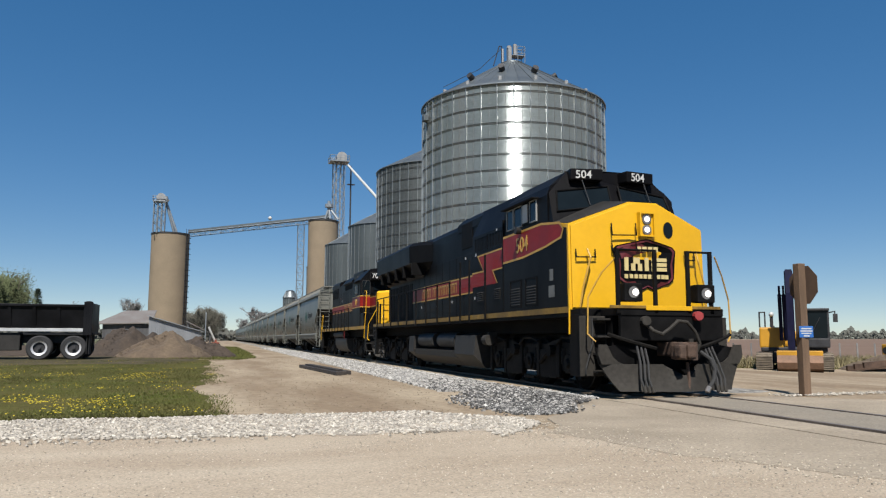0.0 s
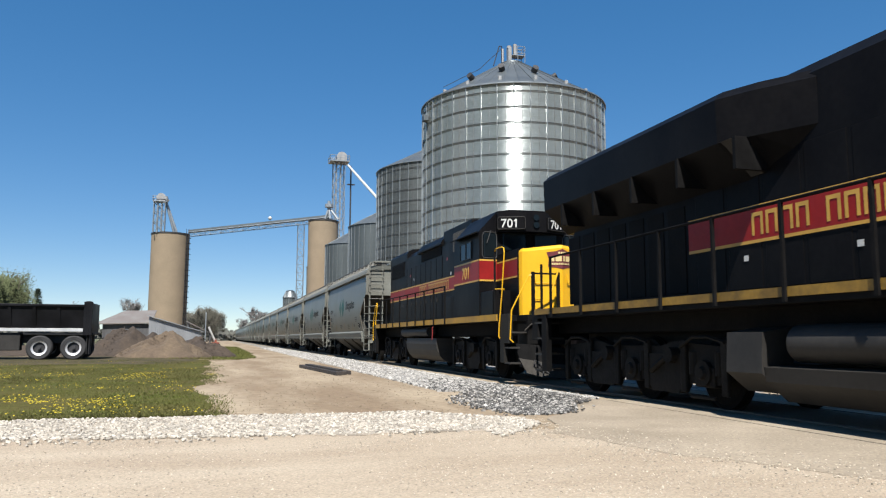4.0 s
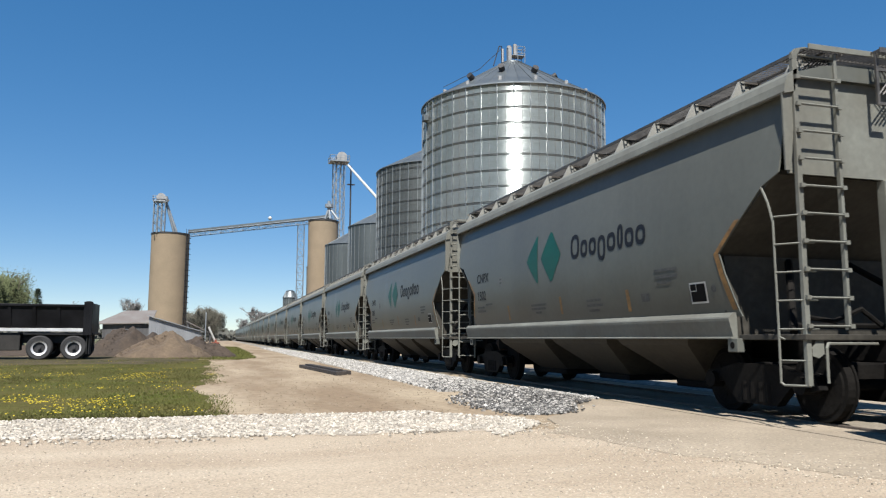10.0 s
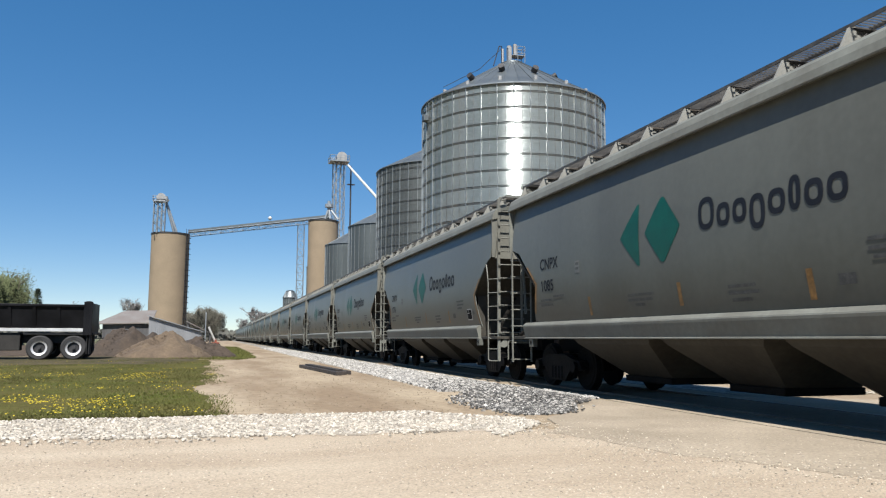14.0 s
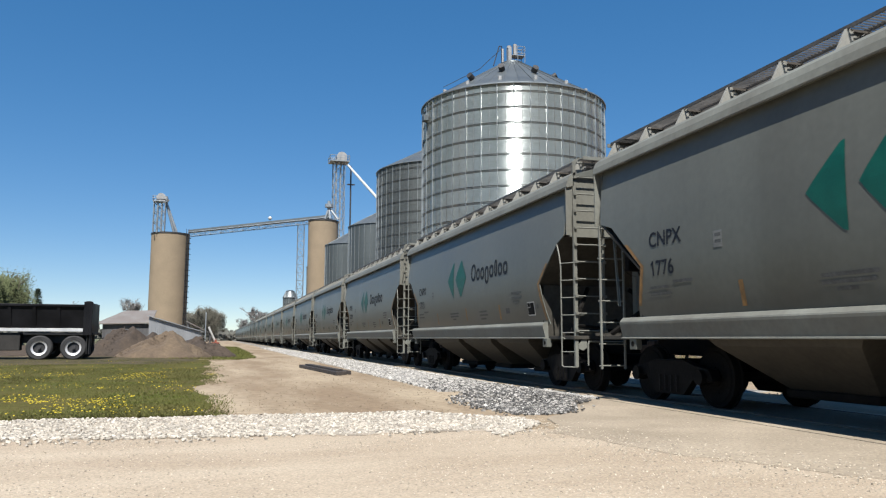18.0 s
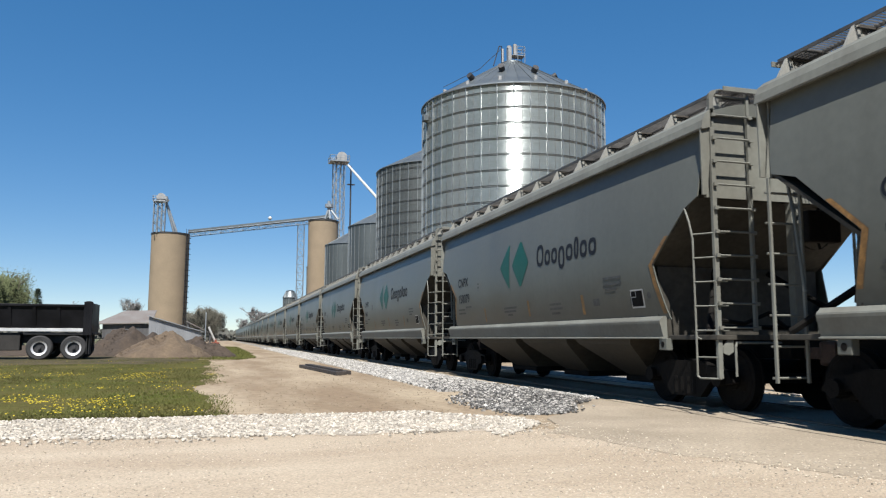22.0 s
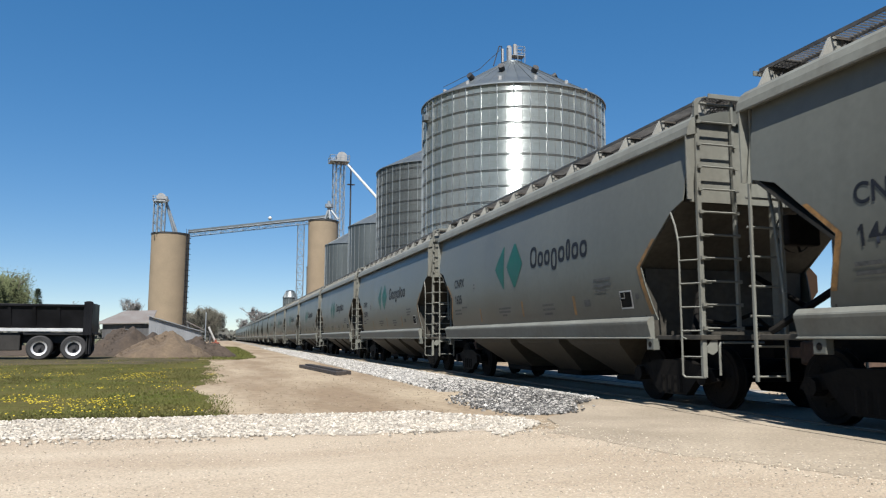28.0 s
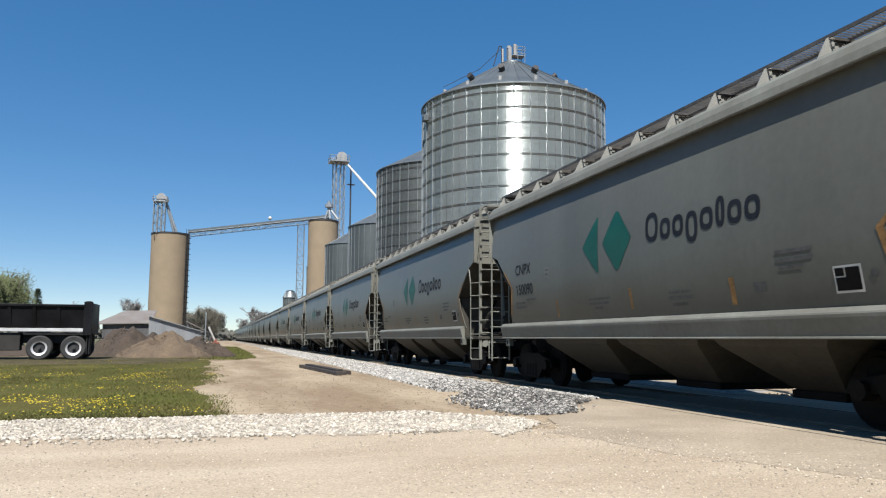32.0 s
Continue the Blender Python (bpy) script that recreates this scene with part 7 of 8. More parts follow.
    for y in (9.2, 11.0):
        bm = bmesh.new()
        tube(bm, (0, y, 4.4), (0, y, 4.68), 0.22, 14)
        part("exhaust_stack", bm, M_BLACK_DULL, hood)
    # stripe
    for s in (-1, 1):
        x = s * 0.898
        stripe_part("stripe", lo, x, [[(16.5, 2.62), (16.5, 3.00), (5.7, 3.00), (5.7, 2.62)]], M_RED, "red stripe")
        stripe_part("stripe_edge", lo, x + s * 0.003, [[(16.5, 3.00), (16.5, 3.045), (5.7, 3.045), (5.7, 3.00)], [(16.5, 2.575), (16.5, 2.62), (5.7, 2.62), (5.7, 2.575)]], M_GOLD)
        xc = s * 1.464
        stripe_part("stripe", lo, xc, [[(5.18, 2.60), (5.18, 3.10), (2.97, 3.10), (2.97, 2.60)]], M_RED)
        stripe_part("stripe_edge", lo, xc + s * 0.003, [[(5.18, 3.10), (5.18, 3.145), (2.97, 3.145), (2.97, 3.10)], [(5.18, 2.555), (5.18, 2.60), (2.97, 2.60), (2.97, 2.555)]], M_GOLD)
        bm = bmesh.new()
        box(bm, *sorted((s * 0.86, s * 1.46)), 2.938, 2.95, 2.60, 3.10)
        part("stripe", bm, M_RED, lo)
        for z in (2.555, 3.10):
            bm = bmesh.new()
            box(bm, *sorted((s * 0.86, s * 1.46)), 2.935, 2.95, z, z + 0.045)
            part("stripe_edge", bm, M_GOLD, lo)
        xn = s * 0.969
        stripe_part("stripe", lo, xn, [[(2.93, 2.60), (2.93, 3.02), (1.45, 3.02), (1.45, 2.60)]], M_RED)
        stripe_part("stripe_edge", lo, xn + s * 0.003, [[(2.93, 3.02), (2.93, 3.06), (1.45, 3.06), (1.45, 3.02)], [(2.93, 2.56), (2.93, 2.60), (1.45, 2.60), (1.45, 2.56)]], M_GOLD)
        # battery boxes beside the cab
        bm = bmesh.new()
        box(bm, *sorted((s * 0.9, s * 1.44)), 1.95, 2.93, 1.60, 2.25, 0.02)
        part("battery_box", bm, M_BLACK, lo)
        bm = bmesh.new()
        box(bm, *sorted((s * 0.9, s * 1.42)), 5.2, 6.3, 1.60, 2.3, 0.02)
        part("battery_box", bm, M_BLACK, lo)
        # walkway rails
        rail_run(lo, s * 1.548, [5.9] + list(np.arange(7.14, 16.5, 1.19)), 1.58, 2.62, M_BLACK_DULL)
        # tall yellow grabs by the steps
        bm = bmesh.new()
        pipe(bm, [(s * 1.5, 1.64, 3.20), (s * 1.5, 1.54, 3.26), (s * 1.5, 1.18, 3.26), (s * 1.5, 1.02, 3.22), (s * 1.5, 0.97, 3.12), (s * 1.52, 1.08, 2.2), (s * 1.54, 1.25, 1.3), (s * 1.54, 1.27, 1.08), (s * 1.48, 1.24, 1.0)], 0.016, 7)
        pipe(bm, [(s * 1.50, 1.0, 2.22), (s * 1.50, 1.64, 2.26)], 0.016, 7)
        part("grab_rail", bm, M_YELLOW, lo, "tall yellow grab rail")
        bm = bmesh.new()
        box(bm, *sorted((s * 1.48, s * 1.52)), 1.62, 1.67, 1.58, 3.22)
        part("rail_post", bm, M_BLACK_DULL, lo)
        bm = bmesh.new()
        pipe(bm, [(s * 0.93, 0.56, 2.55), (s * 1.02, 0.58, 2.52), (s * 1.28, 0.60, 2.05), (s * 1.46, 0.62, 1.70), (s * 1.50, 0.62, 1.02), (s * 1.42, 0.60, 0.94)], 0.017, 7)
        part("grab_rail", bm, M_YELLOW, lo, "yellow grab rail")
        for x in (0.28, 0.93):
            bm = bmesh.new()
            box(bm, *sorted((s * x - 0.04, s * x + 0.04)), 0.54, 0.59, 1.4, 2.62)
            part("rail_post", bm, M_BLACK_DULL, lo)
        bm = bmesh.new()
        pipe(bm, [(s * 0.28, 0.56, 2.58), (s * 0.93, 0.56, 2.58)], 0.022, 6)
        part("hand_rail", bm, M_BLACK_DULL, lo)
        bm = bmesh.new()
        pipe(bm, [(s * 0.28, 0.52, 2.70), (s * 0.50, 0.50, 2.1), (s * 0.52, 0.48, 1.25), (s * 0.34, 0.46, 1.10)], 0.022, 7)
        part("grab_rail", bm, M_YELLOW, lo)
        bm = bmesh.new()
        box(bm, *sorted((s * 1.42, s * 1.52)), 0.66, 1.24, 0.92, 1.62, 0.01)
        box(bm, *sorted((s * 1.42, s * 1.52)), 0.98, 1.24, 0.46, 0.94, 0.01)
        part("step_panel", bm, M_STEPWELL, lo, "dusty dark step well panel")
        bm = bmesh.new()
        box(bm, *sorted((s * 1.02, s * 1.06)), 0.55, 1.24, 0.44, 1.6)
        part("step_well", bm, M_BLACK_DULL, lo)
        for k in range(3):
            bm = bmesh.new()
            box(bm, *sorted((s * 1.06, s * 1.50)), 0.62, 1.0, 0.44 + 0.36 * k, 0.48 + 0.36 * k)
            part("step", bm, M_TANK, lo)
        bm = bmesh.new()
        box(bm, *sorted((s * 1.40, s * 1.52)), 16.5, 16.8, 0.42, 1.62, 0.01)
        part("step_well", bm, M_BLACK_DULL, lo)
        for pts in ([(16.73, 2.47), (16.79, 2.44), (17.22, 1.79), (17.25, 1.42), (17.23, 1.03), (17.15, 0.94)], [(16.62, 2.55), (16.48, 2.54), (16.46, 2.38), (16.72, 1.76), (16.74, 1.06), (16.65, 0.99)]):
            bm = bmesh.new()
            pipe(bm, [(s * 1.5, y, z) for y, z in pts], 0.021, 7)
            part("grab_rail", bm, M_YELLOW, lo, "yellow grab rail")
        bm = bmesh.new()
        tube(bm, (s * 1.25, 8.5, 1.26), (s * 1.25, 12.2, 1.26), 0.17, 14)
        part("air_reservoir", bm, M_TANK, lo, "grey air reservoir", smooth=True)
    block_letters(lo, -0.904, 11.42, 2.66, (4, 10), 0.30, M_GOLD, 0.045, 0.213, 0.05)
    road_number(lo, "701", 0.335, M_GOLD, pose(-1.471, 4.44, 2.68))
    # tank, trucks, ends
    bm = bmesh.new()
    prism(bm, [(-1.40, 1.04), (-1.42, 0.86), (-1.39, 0.66), (-1.30, 0.48), (-1.16, 0.34), (-0.95, 0.27), (0.95, 0.27), (1.16, 0.34), (1.30, 0.48), (1.39, 0.66), (1.42, 0.86), (1.40, 1.04)], "y", 7.25, 11.3)
    part("fuel_tank", bm, M_TANK, lo, "dusty grey fuel tank")
    loco_truck(lo, 4.3, 2, 1.37)
    loco_truck(lo, 14.2, 2, 1.37)
    bm = bmesh.new()
    box(bm, -1.08, 1.08, 0.56, 0.68, 0.9, 1.60, 0.02)
    part("end_plate", bm, M_BLACK_DULL, lo)
    bm = bmesh.new()
    box(bm, -1.05, 1.05, 0.9, 1.2, 0.35, 1.5, 0.02)
    part("pilot", bm, M_BLACK_DULL, lo)
    for s in (-1, 1):
        bm = bmesh.new()
        rows_ = [[(s * 0.02, -0.02, 0.12), (s * 0.45, 0.14, 0.10), (s * 0.85, 0.30, 0.16), (s * 1.15, 0.44, 0.24)], [(s * 0.10, 0.20, 0.42), (s * 0.55, 0.34, 0.46), (s * 0.95, 0.48, 0.52), (s * 1.28, 0.62, 0.58)], [(s * 0.20, 0.34, 0.80), (s * 0.60, 0.44, 0.86), (s * 1.0, 0.54, 0.90), (s * 1.34, 0.66, 0.92)]]
        thick = [[Vector(p) for p in row] + [Vector(p) + Vector((0, 0.05, 0)) for p in row[::-1]] for row in rows_]
        # One blade in two colours: sunlit grey below, shade painted black above.
        loft(bm, thick[:2])
        part("plow", bm, M_PLOW, lo, "lower snow plow blade, coloured grey for the sun on it", smooth=True)
        bm = bmesh.new()
        loft(bm, thick[1:])
        part("plow_top", bm, M_BLACK_DULL, lo, "upper part of the plow, blackened for its shade", smooth=True)
        bm = bmesh.new()
        pipe(bm, [(s * 0.62, 0.26, 0.20), (s * 0.86, 0.30, 0.34), (s * 1.0, 0.38, 0.46), (s * 0.98, 0.40, 0.52), (s * 0.88, 0.38, 0.50), (s * 0.80, 0.30, 0.36), (s * 0.84, 0.22, 0.16)], 0.016, 6)
        part("cable_loop", bm, M_MUDFLAP, lo, "black jumper cable hanging in a loop")
    bm = bmesh.new()
    box(bm, -1.5, 1.5, 17.0, 17.3, 0.5, 1.62, 0.02)
    part("end_plate", bm, M_BLACK_DULL, lo)
    for s in (-1, 1):
        bm = bmesh.new()
        tube(bm, (0, 0.0, 0), (0, 0.22, 0), 0.14, 18, 0.11)
        dl = part("ditch_light", bm, M_BLACK_DULL, lo, "black round ditch light housing", at=(s * 0.86, 0.38, 1.40))
        bm = bmesh.new()
        tube(bm, (0, -0.012, 0), (0, 0.02, 0), 0.078, 16)
        part("lens", bm, M_LAMPRING, dl, "clear lamp lens")
        bm = bmesh.new()
        pipe(bm, [(s * 0.86, 0.50, 1.44), (s * 1.02, 0.52, 1.36), (s * 1.16, 0.54, 1.22)], 0.02, 6)
        part("light_bracket", bm, M_PLOW, lo)
    bm = bmesh.new()
    pts = [(-0.36, 3.14), (-0.16, 3.16), (0.0, 3.22), (0.16, 3.16), (0.36, 3.14), (0.31, 2.98), (0.33, 2.78), (0.15, 2.76), (0.0, 2.72), (-0.15, 2.76), (-0.33, 2.78), (-0.31, 2.98)]
    for way in (-1, 1):
        half = [(x, z) for x, z in pts if x * way >= 0]
        half = sorted(half, key=lambda p: math.atan2(p[1] - 2.95, p[0] * way + 0.001))
        bm.faces.new([bm.verts.new((x, 0.888 + 0.425 * abs(x), z + 0.02)) for x, z in half])
    bmesh.ops.remove_doubles(bm, verts=bm.verts[:], dist=0.001)
    bmesh.ops.recalc_face_normals(bm, faces=bm.faces[:])
    part("emblem", bm, M_EMBLEM, nose, "maroon shield emblem")

    def emblem_block(x0, x1, z0, z1):
        bm = bmesh.new()
        for a, b in ((x0, min(x1, 0.0)), (max(x0, 0.0), x1)):
            if b - a > 0.004:
                bm.faces.new([bm.verts.new((x, 0.878 + 0.425 * abs(x), z)) for x, z in ((a, z0), (b, z0), (b, z1), (a, z1))])
        part("letter_block", bm, M_CREAM, nose)
    for x0, x1 in ((-0.25, -0.19), (-0.16, -0.02), (0.02, 0.07), (0.10, 0.26)):
        emblem_block(x0, x1, 2.93, 3.06)
    for k in range(4):
        emblem_block(-0.10 + 0.055 * k, -0.06 + 0.055 * k, 3.12, 3.165)
    for k in range(10):
        emblem_block(-0.25 + 0.052 * k, -0.21 + 0.052 * k, 2.845, 2.89)
    bm = bmesh.new()
    for x0, x1, z0, z1 in ((-0.62, -0.15, 2.40, 2.62), (0.15, 0.62, 2.40, 2.62), (-0.7, -0.5, 2.0, 2.1)):
        ya, yb = 0.90 + 0.425 * abs(x0), 0.90 + 0.425 * abs(x1)
        pipe(bm, [(x0, ya, z1), (x0, ya - 0.05, z0), (x1, yb - 0.05, z0), (x1, yb, z1)], 0.014, 5)
    part("grab_iron", bm, M_YELLOW, nose)
    coupler(lo, 0.05, -1, 0.86)
    coupler(lo, 18.0, 1, 0.86)
    bm = bmesh.new()
    pipe(bm, [(-0.5, 0.7, 1.2), (-0.55, 0.5, 0.8), (-0.4, 0.4, 0.4), (-0.5, 0.42, 0.2)], 0.03, 7)
    pipe(bm, [(0.5, 0.7, 1.2), (0.55, 0.5, 0.8), (0.4, 0.4, 0.4), (0.5, 0.42, 0.2)], 0.03, 7)
    part("air_hose", bm, M_MUDFLAP, lo)
    return lo


TRAIN = [(loco_a(), 11.85), (loco_b(), 34.15)]
FIRST_CAR = 52.18
NUMBERS = ["1502", "1085", "1776", "1713", "150079", "1441", "1625", "150090"]
car_near, car_far = hopper_car(True), hopper_car(False)
for k in range(44):
    if k == 0:
        ob = car_near
    elif k < 13:
        ob = copy_thing(car_near, Matrix())
    elif k == 13:
        ob = car_far
    else:
        ob = copy_thing(car_far, Matrix())
    TRAIN.append((ob, FIRST_CAR + CAR * k))
for k, (ob, _) in enumerate(TRAIN[2:2 + len(NUMBERS)]):
    for text, z, h in (("CNPX", 2.455, 0.225), (NUMBERS[k], 2.01, 0.225)):
        me = letters(text, h, 0.0, 0.022)
        for v in me.vertices:
            zz = z + v.co.z
            row = next(k for k in range(len(ROWS) - 1) if ROWS[k][0] <= zz <= ROWS[k + 1][0])
            q = (zz - ROWS[row][0]) / (ROWS[row + 1][0] - ROWS[row][0])
            v.co.x = -(ROWS[row][1] * (1 - q) + ROWS[row + 1][1] * q + 0.006)
        me.materials.clear()
        me.materials.append(M_LETTER)
        num = new("number", me)
        num.parent = ob
        num.matrix_basis = pose(0, 11.98, z, 0, 0, 0)


# ---------------------------------------------------------------- grass and flowers
def blades(name, count, place, h, seed, mat, wide=0.012):
    r = random.Random(seed)
    vs, fs = [], []
    for _ in range(count):
        x, y, s = place(r)
        z = ground_z(x, y)
        a = r.uniform(0, math.tau)
        hh = h * s * r.uniform(0.5, 1.3)
        dx, dy = math.cos(a) * wide, math.sin(a) * wide
        lx, ly = r.gauss(0, 0.6) * hh, r.gauss(0, 0.6) * hh
        k = len(vs)
        vs += [(x - dx, y - dy, z), (x + dx, y + dy, z), (x + lx + dx * 0.3, y + ly + dy * 0.3, z + hh), ]
        fs.append((k, k + 1, k + 2))
    return soup(name, vs, fs, mat)


def in_lawn(r):
    while True:
        y = 11.2 + r.random() ** 1.8 * 30
        x = -14 * r.random() ** 0.8 * (0.45 + y / 50) * 1.3 + 0.3
        e = 0.5 * noise.noise((0.3, y * 0.5, 2.0)) + 0.25 - (0.45 if 15.2 < y < 18.5 else 0.0) - abs(r.gauss(0, 0.32))
        if x < e and noise.noise((x * 0.55, y * 0.35, 9.0)) + r.random() * 0.9 > (0.05 if y < 28 else 0.5):
            return x, y, 0.7 + 0.5 * noise.noise((x * 0.4, y * 0.4, 1.0))


tagged(new("grass", blades("grass", 190000, in_lawn, 0.046, 21, M_GRASS, 0.009)), "patchy spring grass", "grass", kind="stuff")


def in_old_grass(r):
    while True:
        x, y, k = in_lawn(r)
        if y < 11.8 or y > 19.5 + 3 * noise.noise((x * 0.5, 5.0, 0)):
            return x, y, k


tagged(new("grass", blades("grass", 60000, in_old_grass, 0.05, 24, M_OLDGRASS, 0.013)), "dry olive grass among the green", "grass", kind="stuff")


def in_verge(r):
    y = 39 + r.random() * 58
    return r.uniform(-2.4, min(2.0, 0.9 + (y - 38.5) * 0.2) + 0.3 * noise.noise((y * 0.5, 7.0, 0))), y, 1.0


tagged(new("grass", blades("grass", 15000, in_verge, 0.09, 22, M_GRASS, 0.025)), "green grass on the verge", "grass", kind="stuff")


def in_margin(r):
    return r.uniform(17, 44), 29 + r.random() * 10, 1.0


tagged(new("grass", blades("grass", 9000, in_margin, 0.45, 23, M_DRYGRASS, 0.03)), "dry tan grass by the field", "grass", kind="stuff")
r = random.Random(31)
vs, fs = [], []
while len(fs) < 12000:
    y = r.choice((r.gauss(13.2, 0.9), r.gauss(14.5, 1.2), r.gauss(20.8, 1.6), r.gauss(21.5, 2.4), r.gauss(23.0, 2.0), r.uniform(11.3, 34)))
    x = r.uniform(-0.52 * y, 0.0)
    if y < 11.3 or noise.noise((x * 0.8, y * 0.55, 4.0)) < 0.06 or (x > -0.4 and 15 < y < 19):
        continue
    z = ground_z(x, y) + r.uniform(0.04, 0.075)
    s = r.uniform(0.011, 0.018)
    k = len(vs)
    tilt = r.uniform(-0.5, 0.5)
    for i in range(6):
        a = i * math.tau / 6
        vs.append((x + s * math.cos(a), y + s * math.sin(a), z + s * math.sin(a) * tilt))
    vs.append((x, y, z + s * 0.7))
    fs += [(k + i, k + (i + 1) % 6, k + 6) for i in range(6)]
tagged(new("dandelions", soup("dandelions", vs, fs, M_DANDELION)), "yellow dandelion heads in the grass", "flowers", kind="stuff")


# ---------------------------------------------------------------- soil heaps
def heap(x, y, rx, ry, h, seed, mat, label):
    n, m = 96, 40
    vs, fs = [(0, 0, h)], []
    for j in range(1, m + 1):
        q = j / m
        for i in range(n):
            a = i * math.tau / n
            wob = 1 + 0.22 * noise.noise((math.cos(a) * 1.5, math.sin(a) * 1.5, seed))
            px, py = math.cos(a) * rx * q * wob, math.sin(a) * ry * q * wob
            z = h * max(0.0, 1 - q ** 1.5) * (0.85 + 0.3 * noise.noise((px * 0.8, py * 0.8, seed))) + 0.30 * h * noise.noise((px * 1.3, py * 1.3, seed)) * (1 - q) + 0.20 * noise.noise((px * 3.1, py * 3.1, seed + 4)) * (1 - q * 0.8) + 0.09 * noise.noise((px * 8, py * 8, seed + 9)) * (1 - q * 0.9)
            vs.append((px, py, z if j < m else -0.12))
    fs += [(0, 1 + i, 1 + (i + 1) % n) for i in range(n)]
    for j in range(m - 1):
        for i in range(n):
            a, b = 1 + j * n + i, 1 + j * n + (i + 1) % n
            fs.append((a, a + n, b + n, b))
    me = soup("soil_mound", vs, fs, mat)
    me.shade_smooth()
    ob = tagged(new("soil_mound", me), label, "soil heap", group="soil heaps")
    ob.matrix_basis = pose(x, y, ground_z(x, y) + 0.02)
    st = stones(700, lambda r: (lambda a, q: (x + math.cos(a) * rx * q, y + math.sin(a) * ry * q, ground_z(x, y) + max(0.02, h * (1 - q ** 1.5) * 0.86)))(r.uniform(0, math.tau), r.random() ** 0.6), 0.028, seed, mat, "clods")
    tagged(new("soil_clods", st), "loose clods on the soil heap", "soil", kind="stuff")
    return ob


heap(-2.7, 42.0, 2.5, 1.9, 1.32, 3, M_PILE_TAN, "heap of dry tan soil")
heap(-5.0, 45.0, 2.3, 1.9, 1.62, 5, M_PILE, "heap of dark brown soil")
heap(-3.4, 46.5, 2.2, 1.7, 1.20, 6, M_PILE, "heap of dark brown soil")
heap(-0.9, 44.6, 1.9, 1.6, 1.15, 7, M_PILE, "heap of dark soil")
heap(-7.4, 46.5, 2.4, 1.7, 0.85, 8, M_PILE, "low heap of dark soil behind the dump truck")
heap(-10.8, 46.5, 2.6, 1.7, 0.6, 10, M_PILE, "low heap of dark soil behind the dump truck")


# ---------------------------------------------------------------- the dump truck
def road_wheel(parent, x, y, z, r=0.54, w=0.28, face=-1):
    bm = bmesh.new()
    prof = [(r * 0.62, -w / 2), (r * 0.90, -w / 2 - 0.01), (r, -w * 0.32), (r, w * 0.32), (r * 0.90, w / 2 + 0.01), (r * 0.62, w / 2)]
    loft(bm, [[(q * math.cos(a * math.tau / 32), d, q * math.sin(a * math.tau / 32)) for a in range(32)] for q, d in prof], caps=False)
    wh = part("wheel", bm, M_TYRE, parent, "large black truck tyre", smooth=True, at=(x, y, z))
    bm = bmesh.new()
    d = face * w / 2
    prof = [(r * 0.64, d), (r * 0.61, d - face * 0.02), (r * 0.46, d - face * 0.05)]
    loft(bm, [[(q * math.cos(a * math.tau / 28), dd, q * math.sin(a * math.tau / 28)) for a in range(28)] for q, dd in prof], caps=False)
    rim = part("rim", bm, M_ALU, wh, "polished aluminium rim", smooth=True)
    # Dish and hub are coloured dark for the shade inside the rim.
    bm = bmesh.new()
    loft(bm, [[(q * math.cos(a * math.tau / 28), dd, q * math.sin(a * math.tau / 28)) for a in range(28)] for q, dd in ((r * 0.46, d - face * 0.05), (r * 0.40, d - face * 0.14))], caps=False)
    part("dish", bm, M_DARKSTEEL, rim, smooth=True)
    bm = bmesh.new()
    tube(bm, (0, d - face * 0.13, 0), (0, d - face * 0.135, 0), r * 0.40, 20)
    tube(bm, (0, d - face * 0.14, 0), (0, d - face * 0.01, 0), r * 0.13, 12)
    part("hub", bm, M_DARKSTEEL, wh)


truck = thing("dump_truck", "black dump truck parked on the grass", "truck", (0, 37.5, ground_z(-7, 37.5) - 0.01))
for x in (-7.6, -6.22, -12.6):
    for y, face in ((0, -1), (2.1, 1)):
        road_wheel(truck, x, y, 0.54, face=face)
bm = bmesh.new()
loft(bm, [[(-5.75, 0.0, 1.42), (-12.0, 0.0, 1.42), (-12.0, 2.2, 1.42), (-5.75, 2.2, 1.42)], [(-5.75, -0.12, 2.42), (-12.0, -0.12, 2.42), (-12.0, 2.32, 2.42), (-5.75, 2.32, 2.42)]])
bed = part("dump_body", bm, M_TRUCKBLACK, truck, "black steel dump body")
bm = bmesh.new()
box(bm, -12.0, -5.8, -0.20, -0.08, 2.36, 2.47, 0.02)
part("top_rail", bm, M_TRUCKBLACK, bed)
for k in range(6):
    bm = bmesh.new()
    x = -6.9 - 0.98 * k
    loft(bm, [[(x - 0.11, -0.02, 1.42), (x + 0.11, -0.02, 1.42), (x + 0.11, 0.1, 1.42), (x - 0.11, 0.1, 1.42)], [(x - 0.06, -0.17, 2.38), (x + 0.06, -0.17, 2.38), (x + 0.06, 0.0, 2.38), (x - 0.06, 0.0, 2.38)]])
    part("side_rib", bm, M_TRUCKBLACK, bed)
bm = bmesh.new()
box(bm, -12.0, -5.75, -0.07, 0.02, 1.26, 1.40, 0.01)
part("sill_rail", bm, M_ALU, bed, "bright sill rail")
bm = bmesh.new()
box(bm, -5.85, -5.56, -0.14, 2.3, 1.15, 2.56, 0.03)
tail = part("tailgate", bm, M_TRUCKBLACK, bed, "black tailgate with uprights")
for x in (-5.80, -5.68, -5.56):
    bm = bmesh.new()
    box(bm, x - 0.06, x + 0.06, -0.2, -0.1, 1.1, 2.6, 0.01)
    part("upright", bm, M_TRUCKBLACK, tail)
bm = bmesh.new()
box(bm, -5.80, -5.58, -0.1, 0.1, 2.55, 2.63, 0.02)
